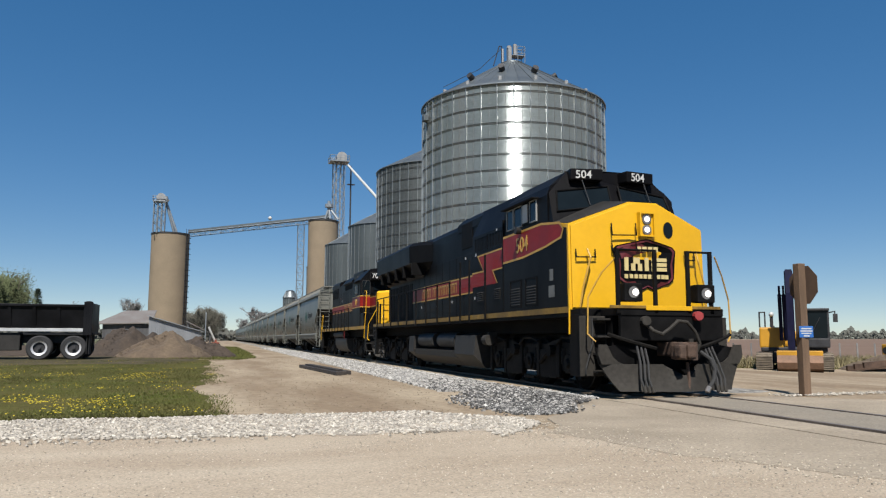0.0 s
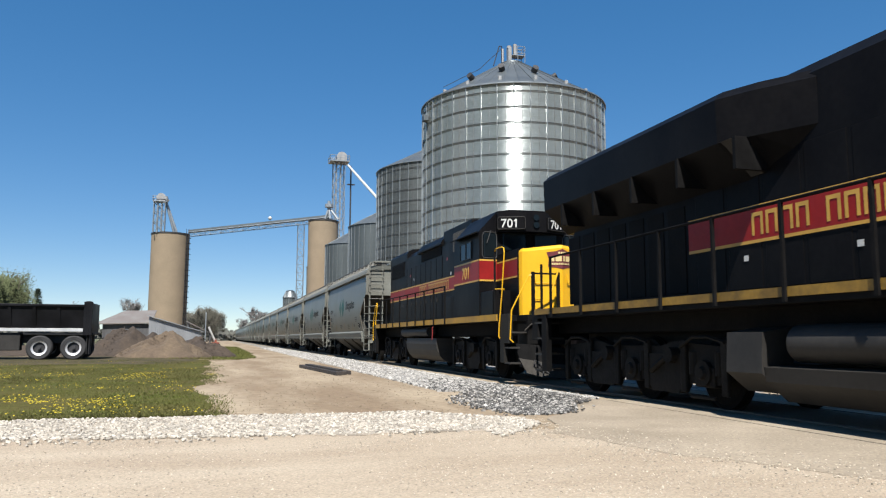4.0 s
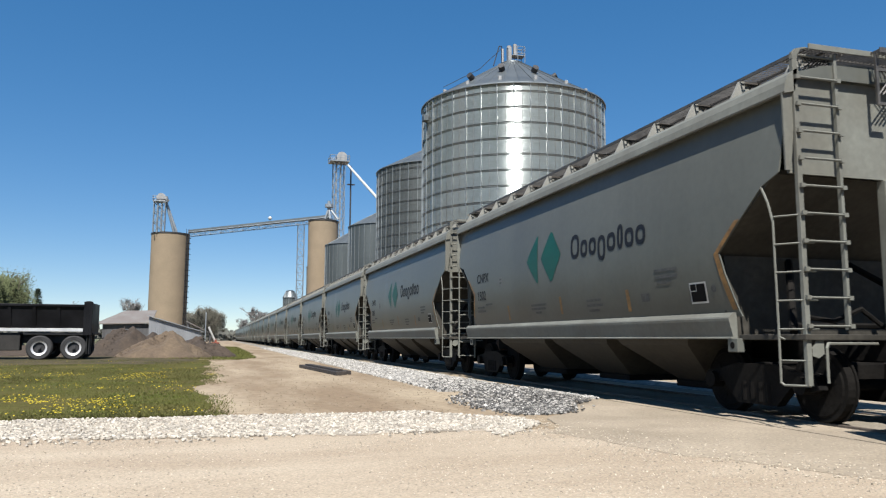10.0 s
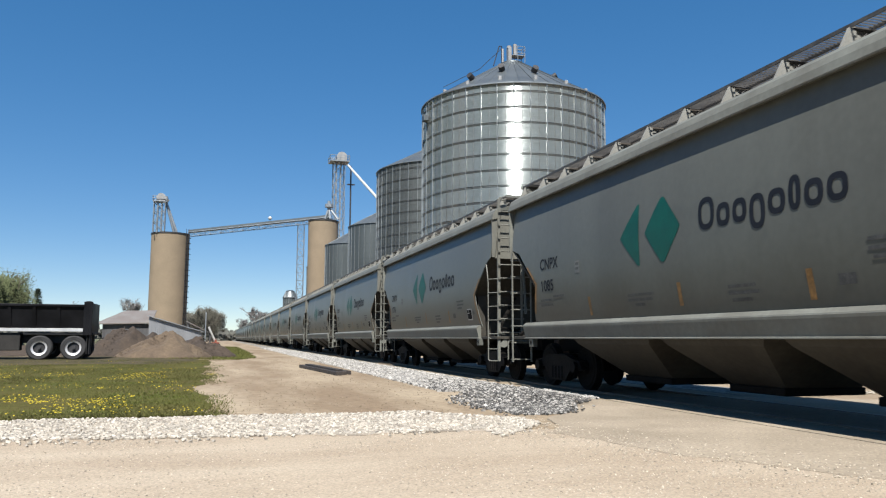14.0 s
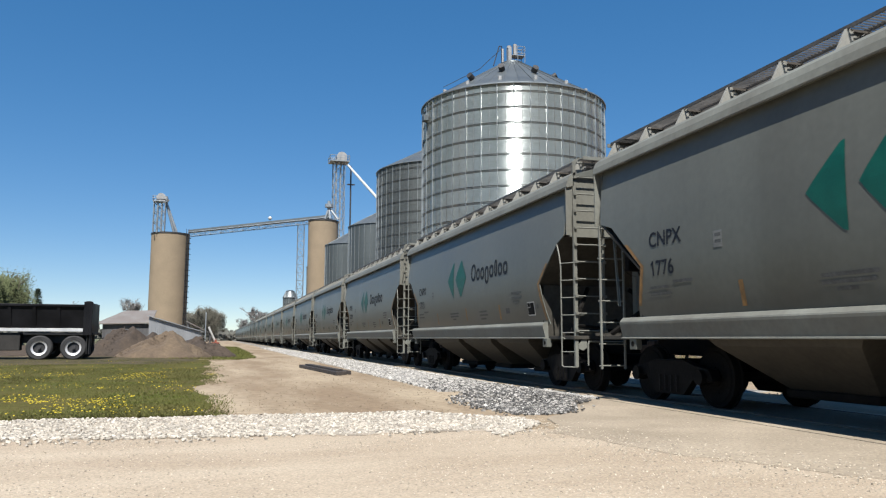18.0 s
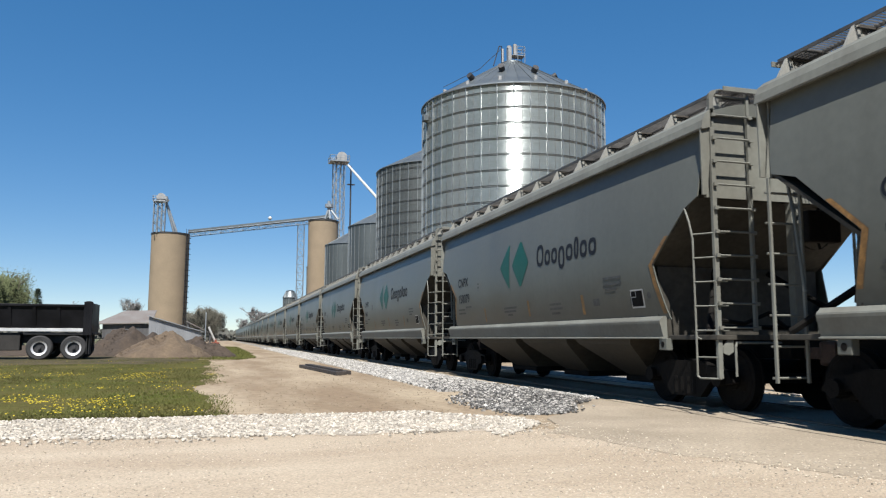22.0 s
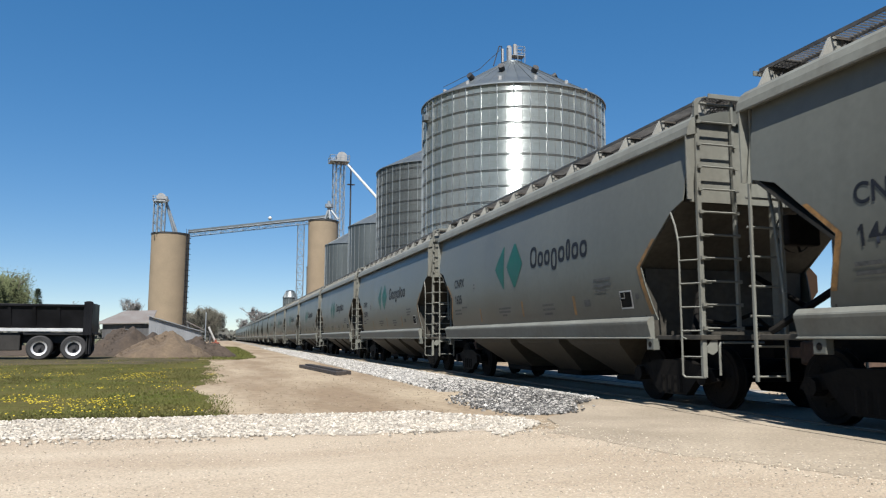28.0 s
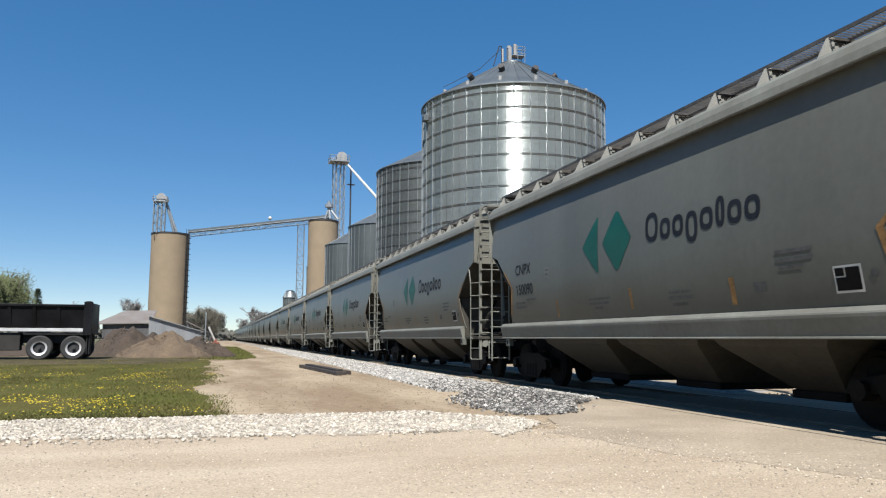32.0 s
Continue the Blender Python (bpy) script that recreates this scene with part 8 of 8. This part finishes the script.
part("hinge", bm, M_TRUCKBLACK, tail)
bm = bmesh.new()
box(bm, -13.0, -5.6, 0.55, 0.8, 0.75, 1.15, 0.02)
box(bm, -13.0, -5.6, 1.35, 1.6, 0.75, 1.15, 0.02)
part("chassis", bm, M_DARKSTEEL, truck)
bm = bmesh.new()
box(bm, -11.2, -8.4, 0.05, 0.5, 0.42, 1.2, 0.04)
part("fuel_tank", bm, M_TANK, truck)
bm = bmesh.new()
box(bm, -8.3, -5.45, 0.0, 2.1, 1.12, 1.22, 0.02)
part("fender", bm, M_DARKSTEEL, truck)
for x in (-5.70, -5.60):
    bm = bmesh.new()
    box(bm, x, x + 0.02, -0.1, 0.5, 0.26, 1.15)
    part("mud_flap", bm, M_MUDFLAP, truck)


# ---------------------------------------------------------------- farm buildings behind the heaps
shed = thing("shed", "low grey board shed with a white metal roof", "shed", (0, 0, 0))
bm = bmesh.new()
box(bm, -12.2, -7.3, 90, 97, -0.1, 2.6)
part("wall", bm, M_BARNWALL, shed, "weathered grey boards")
for k in range(24):
    bm = bmesh.new()
    x = -12.2 + 0.2 * k
    box(bm, x + 0.02, x + 0.19, 89.96, 90.0, 0.0, 2.58)
    part("board", bm, M_BARNWALL, shed)
bm = bmesh.new()
loft(bm, [[(-13.0, 89.6, 2.45), (-7.2, 89.6, 2.62), (-7.0, 93.5, 4.1), (-10.4, 93.5, 4.0)], [(-13.0, 89.6, 2.55), (-7.2, 89.6, 2.72), (-7.0, 93.5, 4.2), (-10.4, 93.5, 4.1)]])
part("roof", bm, M_BARNROOF, shed, "white metal roof")
barn = thing("sheet_metal_lean_to", "grey corrugated metal lean-to against the silo", "shed", (0, 0, 0))
bm = bmesh.new()
prism(bm, [(-7.3, -0.1), (-7.4, 3.3), (-2.6, 2.0), (-1.9, 1.6), (-1.9, -0.1)], "y", 88.6, 95)
part("wall", bm, M_SHEET, barn, "corrugated metal wall")
for k in range(26):
    x = -7.3 + 0.205 * k
    zt = 3.25 - 0.27 * (x + 7.3)
    bm = bmesh.new()
    tube(bm, (x, 88.6, 0), (x, 88.6, zt), 0.035, 6)
    part("corrugation", bm, M_SHEET, barn)
bm = bmesh.new()
loft(bm, [[(-7.6, 88.3, 3.42), (-7.6, 95, 3.42), (-1.7, 95, 1.68), (-1.7, 88.3, 1.68)], [(-7.6, 88.3, 3.5), (-7.6, 95, 3.5), (-1.7, 95, 1.76), (-1.7, 88.3, 1.76)]])
part("roof", bm, M_SHEET, barn)
roof2 = thing("open_shed", "small white roofed shed behind the lean-to", "shed", (0, 0, 0))
bm = bmesh.new()
loft(bm, [[(-3.9, 97, 3.0), (-0.9, 97, 1.55), (-0.9, 102, 1.55), (-3.9, 102, 3.0)], [(-3.9, 97, 3.1), (-0.9, 97, 1.65), (-0.9, 102, 1.65), (-3.9, 102, 3.1)]])
part("roof", bm, M_BARNROOF, roof2, "white metal roof")
for x in (-3.7, -1.1):
    for y in (97.3, 101.5):
        bm = bmesh.new()
        box(bm, x - 0.1, x + 0.1, y - 0.1, y + 0.1, -0.1, 1.7 if x > -2 else 3.0)
        part("post", bm, M_BARNWALL, roof2)
lift = thing("portable_auger", "rusty red portable auger with a raised white tube", "farm machine", (-0.9, 92, 0))
bm = bmesh.new()
tube(bm, (-0.3, 0, 2.3), (0.55, 0.3, 0.5), 0.11, 10)
part("tube", bm, M_WHITE, lift, "white auger tube")
bm = bmesh.new()
box(bm, 0.1, 0.95, -0.25, 0.3, 0.3, 0.55, 0.05)
box(bm, 0.4, 0.65, -0.2, 0.2, 0.55, 0.85, 0.04)
part("hopper", bm, M_ORANGE, lift, "rusty red intake hopper")
for x in (0.25, 0.85):
    bm = bmesh.new()
    tube(bm, (x, -0.3, 0.2), (x, -0.15, 0.2), 0.22, 16)
    part("wheel", bm, M_TYRE, lift)
bm = bmesh.new()
tube(bm, (0, 0, 0), (0, 0, 4.0), 0.06, 6)
tube(bm, (-0.05, 0, 3.95), (0.05, 0, 4.05), 0.1, 6)
solid("pole", bm, M_TRUSS, "thin grey pole beside the sheds", "pole", (-1.6, 96, 0))


# ---------------------------------------------------------------- beyond the track
post = thing("crossing_post", "weathered wooden post with the back of a sign", "sign post", (10.86, 12.3, -0.07))
bm = bmesh.new()
box(bm, -0.075, 0.085, -0.08, 0.08, -0.3, 2.58, 0.012)
part("timber", bm, M_POST, post, "split weathered timber")
bm = bmesh.new()
prism(bm, [(0.40 * math.cos(a), 2.16 + 0.40 * math.sin(a)) for a in [math.pi / 8 + k * math.pi / 4 for k in range(8)]], "x", 0.087, 0.094)
part("sign_panel", bm, M_SIGNBACK, post, "octagonal sign seen from behind")
bm = bmesh.new()
box(bm, -0.14, 0.14, -0.012, 0.0, 1.14, 1.36, 0.006)
bs = part("notice", bm, M_BLUE, post, "small blue notice with white lines", at=pose(0.02, -0.088, 0, 0, 0, -12))
for z, w in ((1.30, 0.2), (1.255, 0.24), (1.21, 0.2), (1.16, 0.12)):
    bm = bmesh.new()
    box(bm, 0.0 - w / 2, w / 2, -0.0165, -0.0125, z, z + 0.022)
    part("line", bm, M_WHITE, bs)

ex = thing("excavator", "yellow crawler excavator with its bucket lowered", "excavator", (24.3, 28.05, ground_z(24.3, 28.05) - 0.01), -41)
for s in (-1, 1):
    bm = bmesh.new()
    prof = []
    for a in np.linspace(-90, 90, 9):
        prof.append((1.75 + 0.36 * math.cos(radians(a)), 0.37 + 0.36 * math.sin(radians(a))))
    for a in np.linspace(90, 270, 9):
        prof.append((-1.75 + 0.36 * math.cos(radians(a)), 0.37 + 0.36 * math.sin(radians(a))))
    prism(bm, prof, "x", s * 0.85, s * 1.46)
    tr = part("crawler", bm, M_TRACKPAD, ex, "muddy steel crawler track")
    for k in range(9):
        bm = bmesh.new()
        box(bm, *sorted((s * 0.83, s * 1.48)), -2.14, -2.05 , 0.10 + 0.07 * k, 0.14 + 0.07 * k)
        part("track_pad", bm, M_TRACKPAD, tr)
    for k in range(16):
        bm = bmesh.new()
        box(bm, *sorted((s * 0.83, s * 1.48)), -1.75 + 0.22 * k, -1.60 + 0.22 * k, 0.72, 0.76)
        part("track_pad", bm, M_TRACKPAD, tr)
bm = bmesh.new()
box(bm, -0.85, 0.85, -1.0, 1.0, 0.3, 0.75, 0.05)
part("undercarriage", bm, M_DARKSTEEL, ex)
bm = bmesh.new()
box(bm, -1.3, 1.3, -1.0, 2.0, 0.80, 1.0, 0.05)
part("turntable", bm, M_DARKSTEEL, ex)
bm = bmesh.new()
box(bm, -1.35, -0.35, -1.0, 1.0, 0.95, 1.85, 0.08)
part("engine_housing", bm, M_EXCAV, ex, "yellow engine housing")
bm = bmesh.new()
box(bm, -1.2, 1.1, 1.0, 2.0, 1.0, 1.7, 0.12)
part("counterweight", bm, M_EXCAV, ex)
bm = bmesh.new()
box(bm, 0.45, 1.4, -1.25, 0.5, 0.98, 1.38, 0.05)
box(bm, 0.45, 1.4, 0.3, 0.5, 1.30, 2.56, 0.03)
cabx = part("cab", bm, M_DARKSTEEL, ex, "black cab")
bm = bmesh.new()
box(bm, 0.43, 1.42, -1.30, 0.54, 2.53, 2.64, 0.04)
part("cab_roof", bm, M_DARKSTEEL, cabx)
for x, y in ((0.49, -1.2), (1.36, -1.2), (0.49, -0.3), (1.36, -0.3)):
    bm = bmesh.new()
    box(bm, x - 0.04, x + 0.04, y - 0.04, y + 0.04, 1.36, 2.55, 0.01)
    part("cab_post", bm, M_DARKSTEEL, cabx)
bm = bmesh.new()
box(bm, 0.53, 1.32, -1.225, -1.205, 1.37, 2.54)
part("windscreen", bm, M_GLASS, cabx)
for x in (0.475, 1.365):
    bm = bmesh.new()
    box(bm, x, x + 0.012, -1.16, 0.3, 1.37, 2.54)
    part("side_window", bm, M_GLASS, cabx)
bm = bmesh.new()
box(bm, 0.72, 1.14, -0.35, -0.22, 1.3, 2.1, 0.06)
part("seat", bm, M_DARKSTEEL, cabx)
bm = bmesh.new()
tube(bm, (0.62, -1.24, 1.40), (1.05, -1.24, 2.25), 0.012, 5)
part("wiper", bm, M_DARKSTEEL, cabx)
bm = bmesh.new()
pipe(bm, [(1.4, -1.2, 2.45), (1.62, -1.3, 2.5), (1.62, -1.3, 2.15)], 0.03, 5)
box(bm, 1.54, 1.72, -1.36, -1.30, 2.05, 2.4, 0.02)
part("mirror", bm, M_DARKSTEEL, cabx)
bm = bmesh.new()
pipe(bm, [(-1.32, -0.9, 1.85), (-1.32, -0.9, 2.5), (-1.1, -0.9, 2.5), (-1.1, -0.9, 1.85)], 0.035, 6)
part("guard_rail", bm, M_DARKSTEEL, ex)
bm = bmesh.new()
tube(bm, (-0.85, -0.3, 1.85), (-0.85, -0.3, 2.35), 0.07, 8)
part("exhaust", bm, M_DARKSTEEL, ex)
bm = bmesh.new()
bmesh.ops.create_icosphere(bm, subdivisions=2, radius=0.11, matrix=Matrix.Translation((-0.85, -0.35, 2.42)))
part("work_lamp", bm, M_WHITE, ex)
bm = bmesh.new()
prism(bm, [(-0.6, 1.1), (-0.4, 1.5), (-1.9, 3.9), (-2.6, 4.15), (-2.7, 3.85), (-2.2, 3.4)], "x", -0.24, 0.08)
part("boom", bm, M_BOOM, ex, "dark raised boom")
bm = bmesh.new()
prism(bm, [(-2.3, 4.2), (-2.75, 4.2), (-3.2, 3.2), (-3.35, 0.9), (-3.1, 0.9), (-2.65, 3.0)], "x", -0.2, 0.06)
part("stick", bm, M_BOOM, ex, "dark arm reaching down to the bucket")
for x in (-0.30, -0.46):
    bm = bmesh.new()
    tube(bm, (x, -1.1, 1.3), (x, -2.0, 3.2), 0.075, 8)
    tube(bm, (x, -2.0, 3.2), (x, -2.2, 3.55), 0.045, 8)
    part("hydraulic_ram", bm, M_BOOM, ex)
bm = bmesh.new()
prism(bm, [(-3.0, 0.85), (-2.9, 0.45), (-3.1, 0.12), (-3.4, 0.0), (-3.75, 0.02), (-4.0, 0.18), (-4.08, 0.42), (-3.95, 0.68), (-3.6, 0.85)], "x", -0.62, 1.02)
bk = part("bucket", bm, M_BUCKET, ex, "wide worn ditching bucket")
bm = bmesh.new()
box(bm, -0.63, 1.03, -3.9, -3.1, 0.62, 0.88, 0.03)
part("bucket_back", bm, M_EXCAV, bk)

beam = thing("steel_beams", "rusty beams lying on a soil bank", "beams", (26.5, 26.0, ground_z(26, 26)))
for k, (y, z, a) in enumerate(((0, 0.32, 6), (0.5, 0.22, 4), (0.9, 0.12, 2))):
    bm = bmesh.new()
    box(bm, -0.4, 5.0, -0.08, 0.08, -0.1, 0.12)
    part("beam", bm, M_RUST, beam, at=pose(0, y, z, 0, -a, -20))
bank = heap(30.0, 27.5, 3.4, 2.2, 0.85, 9, M_PILE_TAN, "low bank of tan soil beyond the track")
ym = thing("yellow_implement", "yellow machine part resting on the bank", "machine", (31.0, 28.6, ground_z(31, 28)))
bm = bmesh.new()
box(bm, -0.9, 1.6, -0.4, 0.4, 0.55, 1.15, 0.06)
part("body", bm, M_EXCAV, ym)
bm = bmesh.new()
tube(bm, (-0.9, -0.2, 0.85), (-1.3, -0.2, 0.85), 0.16, 12)
part("roller", bm, M_DARKSTEEL, ym)
bm = bmesh.new()
box(bm, 0.2, 0.5, -0.3, 0.3, -0.2, 0.6)
part("stand", bm, M_DARKSTEEL, ym)
bm = bmesh.new()
box(bm, 0.28, 0.48, -0.1, 0.1, 1.1, 2.2)
part("mast", bm, M_DARKSTEEL, ym)
fence = thing("field_fence", "row of thin grey posts along the field", "fence", (0, 0, 0))
bm = bmesh.new()
tube(bm, (0, 0, -0.2), (0, 0, 1.15), 0.05, 5)
me = mesh_of(bm, "post", M_TWIG)
for k in range(26):
    x, y = 24 + 1.05 * k, 40.0 - 0.25 * k
    part("post", me, None, fence, at=(x, y, ground_z(x, y)))
def on_far_edge(r):
    x = r.uniform(10.2, 22)
    y = 12.2 + (x - 10) * 0.1 + r.gauss(0, 0.12)
    return x, y, ground_z(x, y) + 0.03
tagged(new("pale_gravel_line", stones(1700, on_far_edge, 0.022, 17, M_STONE, "pale_gravel_line")), "line of pale gravel beyond the crossing", "gravel", kind="stuff")


# ---------------------------------------------------------------- trees
def tree(x, y, h, seed, leaf, label, spread=0.42, leaves=2600, size=0.22, bare=False, droop=0.0):
    r = random.Random(seed)
    t = thing("tree", label, "tree", (x, y, ground_z(x, y) - 0.05), group="trees")
    bm = bmesh.new()
    tips, limbs = [], []

    def grow(p, d, length, rad, level):
        q = p + d * length
        tube(bm, p, q, rad, 6 if level < 2 else 4, rad * 0.66, caps=False)
        if level >= 2:
            limbs.append(p.lerp(q, 0.7))
        if level >= (4 if bare else 3):
            tips.append((p, q))
            return
        n = r.choice((3, 4)) if level else 6
        for k in range(n):
            a = r.uniform(0, math.tau)
            up = r.uniform(0.15, 1.0) if level else r.uniform(0.35, 1.5)
            nd = (Vector((math.cos(a) * spread * 2, math.sin(a) * spread * 2, up)) + d * 0.6).normalized()
            grow(p + d * length * r.uniform(0.55, 1.0), nd, length * r.uniform(0.55, 0.78), rad * 0.55, level + 1)
    grow(Vector((0, 0, 0)), Vector((r.uniform(-0.06, 0.06), 0, 1)).normalized(), h * 0.34, h * 0.028, 0)
    top = max(q.z for _, q in tips)
    k_ = h / top
    for v in bm.verts:
        v.co *= k_
    part("trunk", bm, M_BARK if not bare else M_TWIG, t, "branching trunk")
    vs, fs = [], []
    if bare:
        for p, q in tips:
            for _ in range(max(3, leaves // len(tips))):
                a = p.lerp(q, r.random()) * k_
                d = Vector((r.gauss(0, 1), r.gauss(0, 1), r.gauss(0.5, 0.8))).normalized() * h * r.uniform(0.05, 0.12)
                k = len(vs)
                w = Vector((0.02, 0.015, 0)) * h * 0.12
                vs += [a - w, a + w, a + d]
                fs.append((k, k + 1, k + 2))
        part("twigs", soup("twigs", vs, fs, M_TWIG if leaf is None else leaf), None, t)
    else:
        spots = [p.lerp(q, r.uniform(0.3, 1.1)) * k_ for p, q in tips] + [limb * k_ for limb in limbs]
        for _ in range(leaves):
            c = r.choice(spots) + Vector((r.gauss(0, 1), r.gauss(0, 1), r.gauss(0, 1))) * h * 0.045
            c.z -= h * droop * r.random() ** 1.5
            s = size * r.uniform(0.5, 1.3)
            n = Vector((r.gauss(0, 0.7) - 0.4, r.gauss(0, 0.7) - 1.5, r.gauss(0, 0.7) + 1.3)).normalized()
            u = n.orthogonal().normalized() * s
            w = n.cross(u).normalized() * s * 0.6
            k = len(vs)
            vs += [c - u, c + w, c + u, c - w]
            fs.append((k, k + 1, k + 2, k + 3))
        part("crown", soup("crown", vs, fs, leaf), None, t, "loose crown of small leaves")
    return t


def spruce(x, y, h, seed):
    r = random.Random(seed)
    t = thing("tree", "small dark spruce with drooping branches", "tree", (x, y, ground_z(x, y) - 0.05), group="trees")
    bm = bmesh.new()
    tube(bm, (0, 0, 0), (0, 0, h), h * 0.025, 6, 0.02)
    part("trunk", bm, M_BARK, t)
    vs, fs = [], []
    for _ in range(1400):
        z = h * (0.1 + 0.9 * r.random())
        q = (1 - z / h) * h * 0.28 * r.random() ** 0.5 + 0.05
        a = r.uniform(0, math.tau)
        c = Vector((q * math.cos(a), q * math.sin(a), z - 0.25 * q))
        d = Vector((math.cos(a), math.sin(a), -0.35)) * h * 0.06
        w = Vector((-math.sin(a), math.cos(a), 0)) * h * 0.016
        k = len(vs)
        vs += [c - w, c + w, c + d]
        fs.append((k, k + 1, k + 2))
    part("crown", soup("crown", vs, fs, M_SPRUCE), None, t, "dark needles")


tree(-21.9, 83.0, 7.4, 41, M_LEAF, "tree with fresh pale green leaves", leaves=22000, size=0.075, spread=0.34, droop=0.3)
tree(-23.5, 86.0, 7.8, 42, M_LEAF, "tree with fresh pale green leaves", leaves=26000, size=0.085, spread=0.5, droop=0.2)
tree(-20.5, 92.0, 8.2, 43, M_LEAF, "tree with thin new leaves", leaves=16000, size=0.075, spread=0.34, droop=0.3)
spruce(-20.0, 96.0, 6.6, 44)
tree(-21.0, 130.0, 6.6, 45, None, "bare grey tree beyond the field", bare=True, leaves=1800)
tree(-17.0, 165.0, 9.0, 46, None, "bare grey tree behind the shed", bare=True, leaves=1500)
tree(-6.5, 200.0, 8.6, 47, M_LEAF_DARK, "broad tree with olive new leaves", leaves=26000, size=0.12, spread=0.36, droop=0.40)
tree(-1.5, 205.0, 9.0, 48, M_LEAF_DARK, "broad tree with olive new leaves", leaves=26000, size=0.12, spread=0.36, droop=0.40)
tree(12.5, 262.0, 11.5, 49, None, "bare spreading tree beside the railway", bare=True, leaves=3200, spread=0.6)
tree(9.0, 300.0, 9.0, 50, None, "bare spreading tree beside the railway", bare=True, leaves=2200, spread=0.6)


def woods(count, place, size, seed, mat):
    r = random.Random(seed)
    vs, fs = [], []
    for _ in range(count):
        x, y, z = place(r)
        s = size * r.uniform(0.5, 1.4)
        n = Vector((r.gauss(0, 0.7) - 0.4, r.gauss(0, 0.7) - 1.2, r.gauss(0, 0.7) + 1.2)).normalized()
        u = n.orthogonal().normalized() * s
        w = n.cross(u).normalized() * s * 0.7
        c = Vector((x, y, z))
        k = len(vs)
        vs += [c - u, c + w, c + u, c - w]
        fs.append((k, k + 1, k + 2, k + 3))
    return soup("woods", vs, fs, mat)


def wood_line(a0, a1, dist, depth, low, high):
    def place(r):
        a = radians(r.uniform(a0, a1))
        d = dist + r.uniform(0, depth)
        top = high * (0.55 + 0.45 * noise.noise((a * 60, 1.0, dist)) + 0.35 * noise.noise((a * 220, 4.0, dist)))
        return d * math.sin(a), d * math.cos(a), low + max(1.0, top) * r.random() ** 0.7
    return place


tagged(new("far_woods", woods(9000, wood_line(-16, 6, 700, 90, -1, 15), 2.0, 61, M_WOODS)), "distant brown-green woods on the horizon", "woods", kind="stuff")
tagged(new("far_woods", woods(15000, wood_line(27, 56, 800, 90, 1, 15), 1.3, 62, M_WOODS)), "distant woods beyond the field", "woods", kind="stuff")
tagged(new("far_woods", woods(3500, wood_line(-3.5, 3.5, 330, 40, -0.5, 7), 0.9, 63, M_WOODS)), "line of woods beside the railway", "woods", kind="stuff")
tagged(new("far_woods", woods(5000, wood_line(-17, -8, 720, 60, -1, 27), 2.2, 64, M_WOODS)), "brown wooded rise beyond the sheds", "woods", kind="stuff")


# ---------------------------------------------------------------- what moves
def motions():
    steps = [k * 4 / 30 for k in range(241)]
    for ob, y in TRAIN:
        walk(ob, [(float(t), pose(TRACK_X, y - travelled(t), 0)) for t in range(0, 33)])
        for truck in ob.children:
            for ws in truck.children:
                if ws.name.startswith("wheelset"):
                    p = ws.matrix_basis.translation.copy()
                    walk(ws, [(t, pose(p.x, p.y, p.z, math.degrees(travelled(t) / p.z))) for t in steps])


motions()
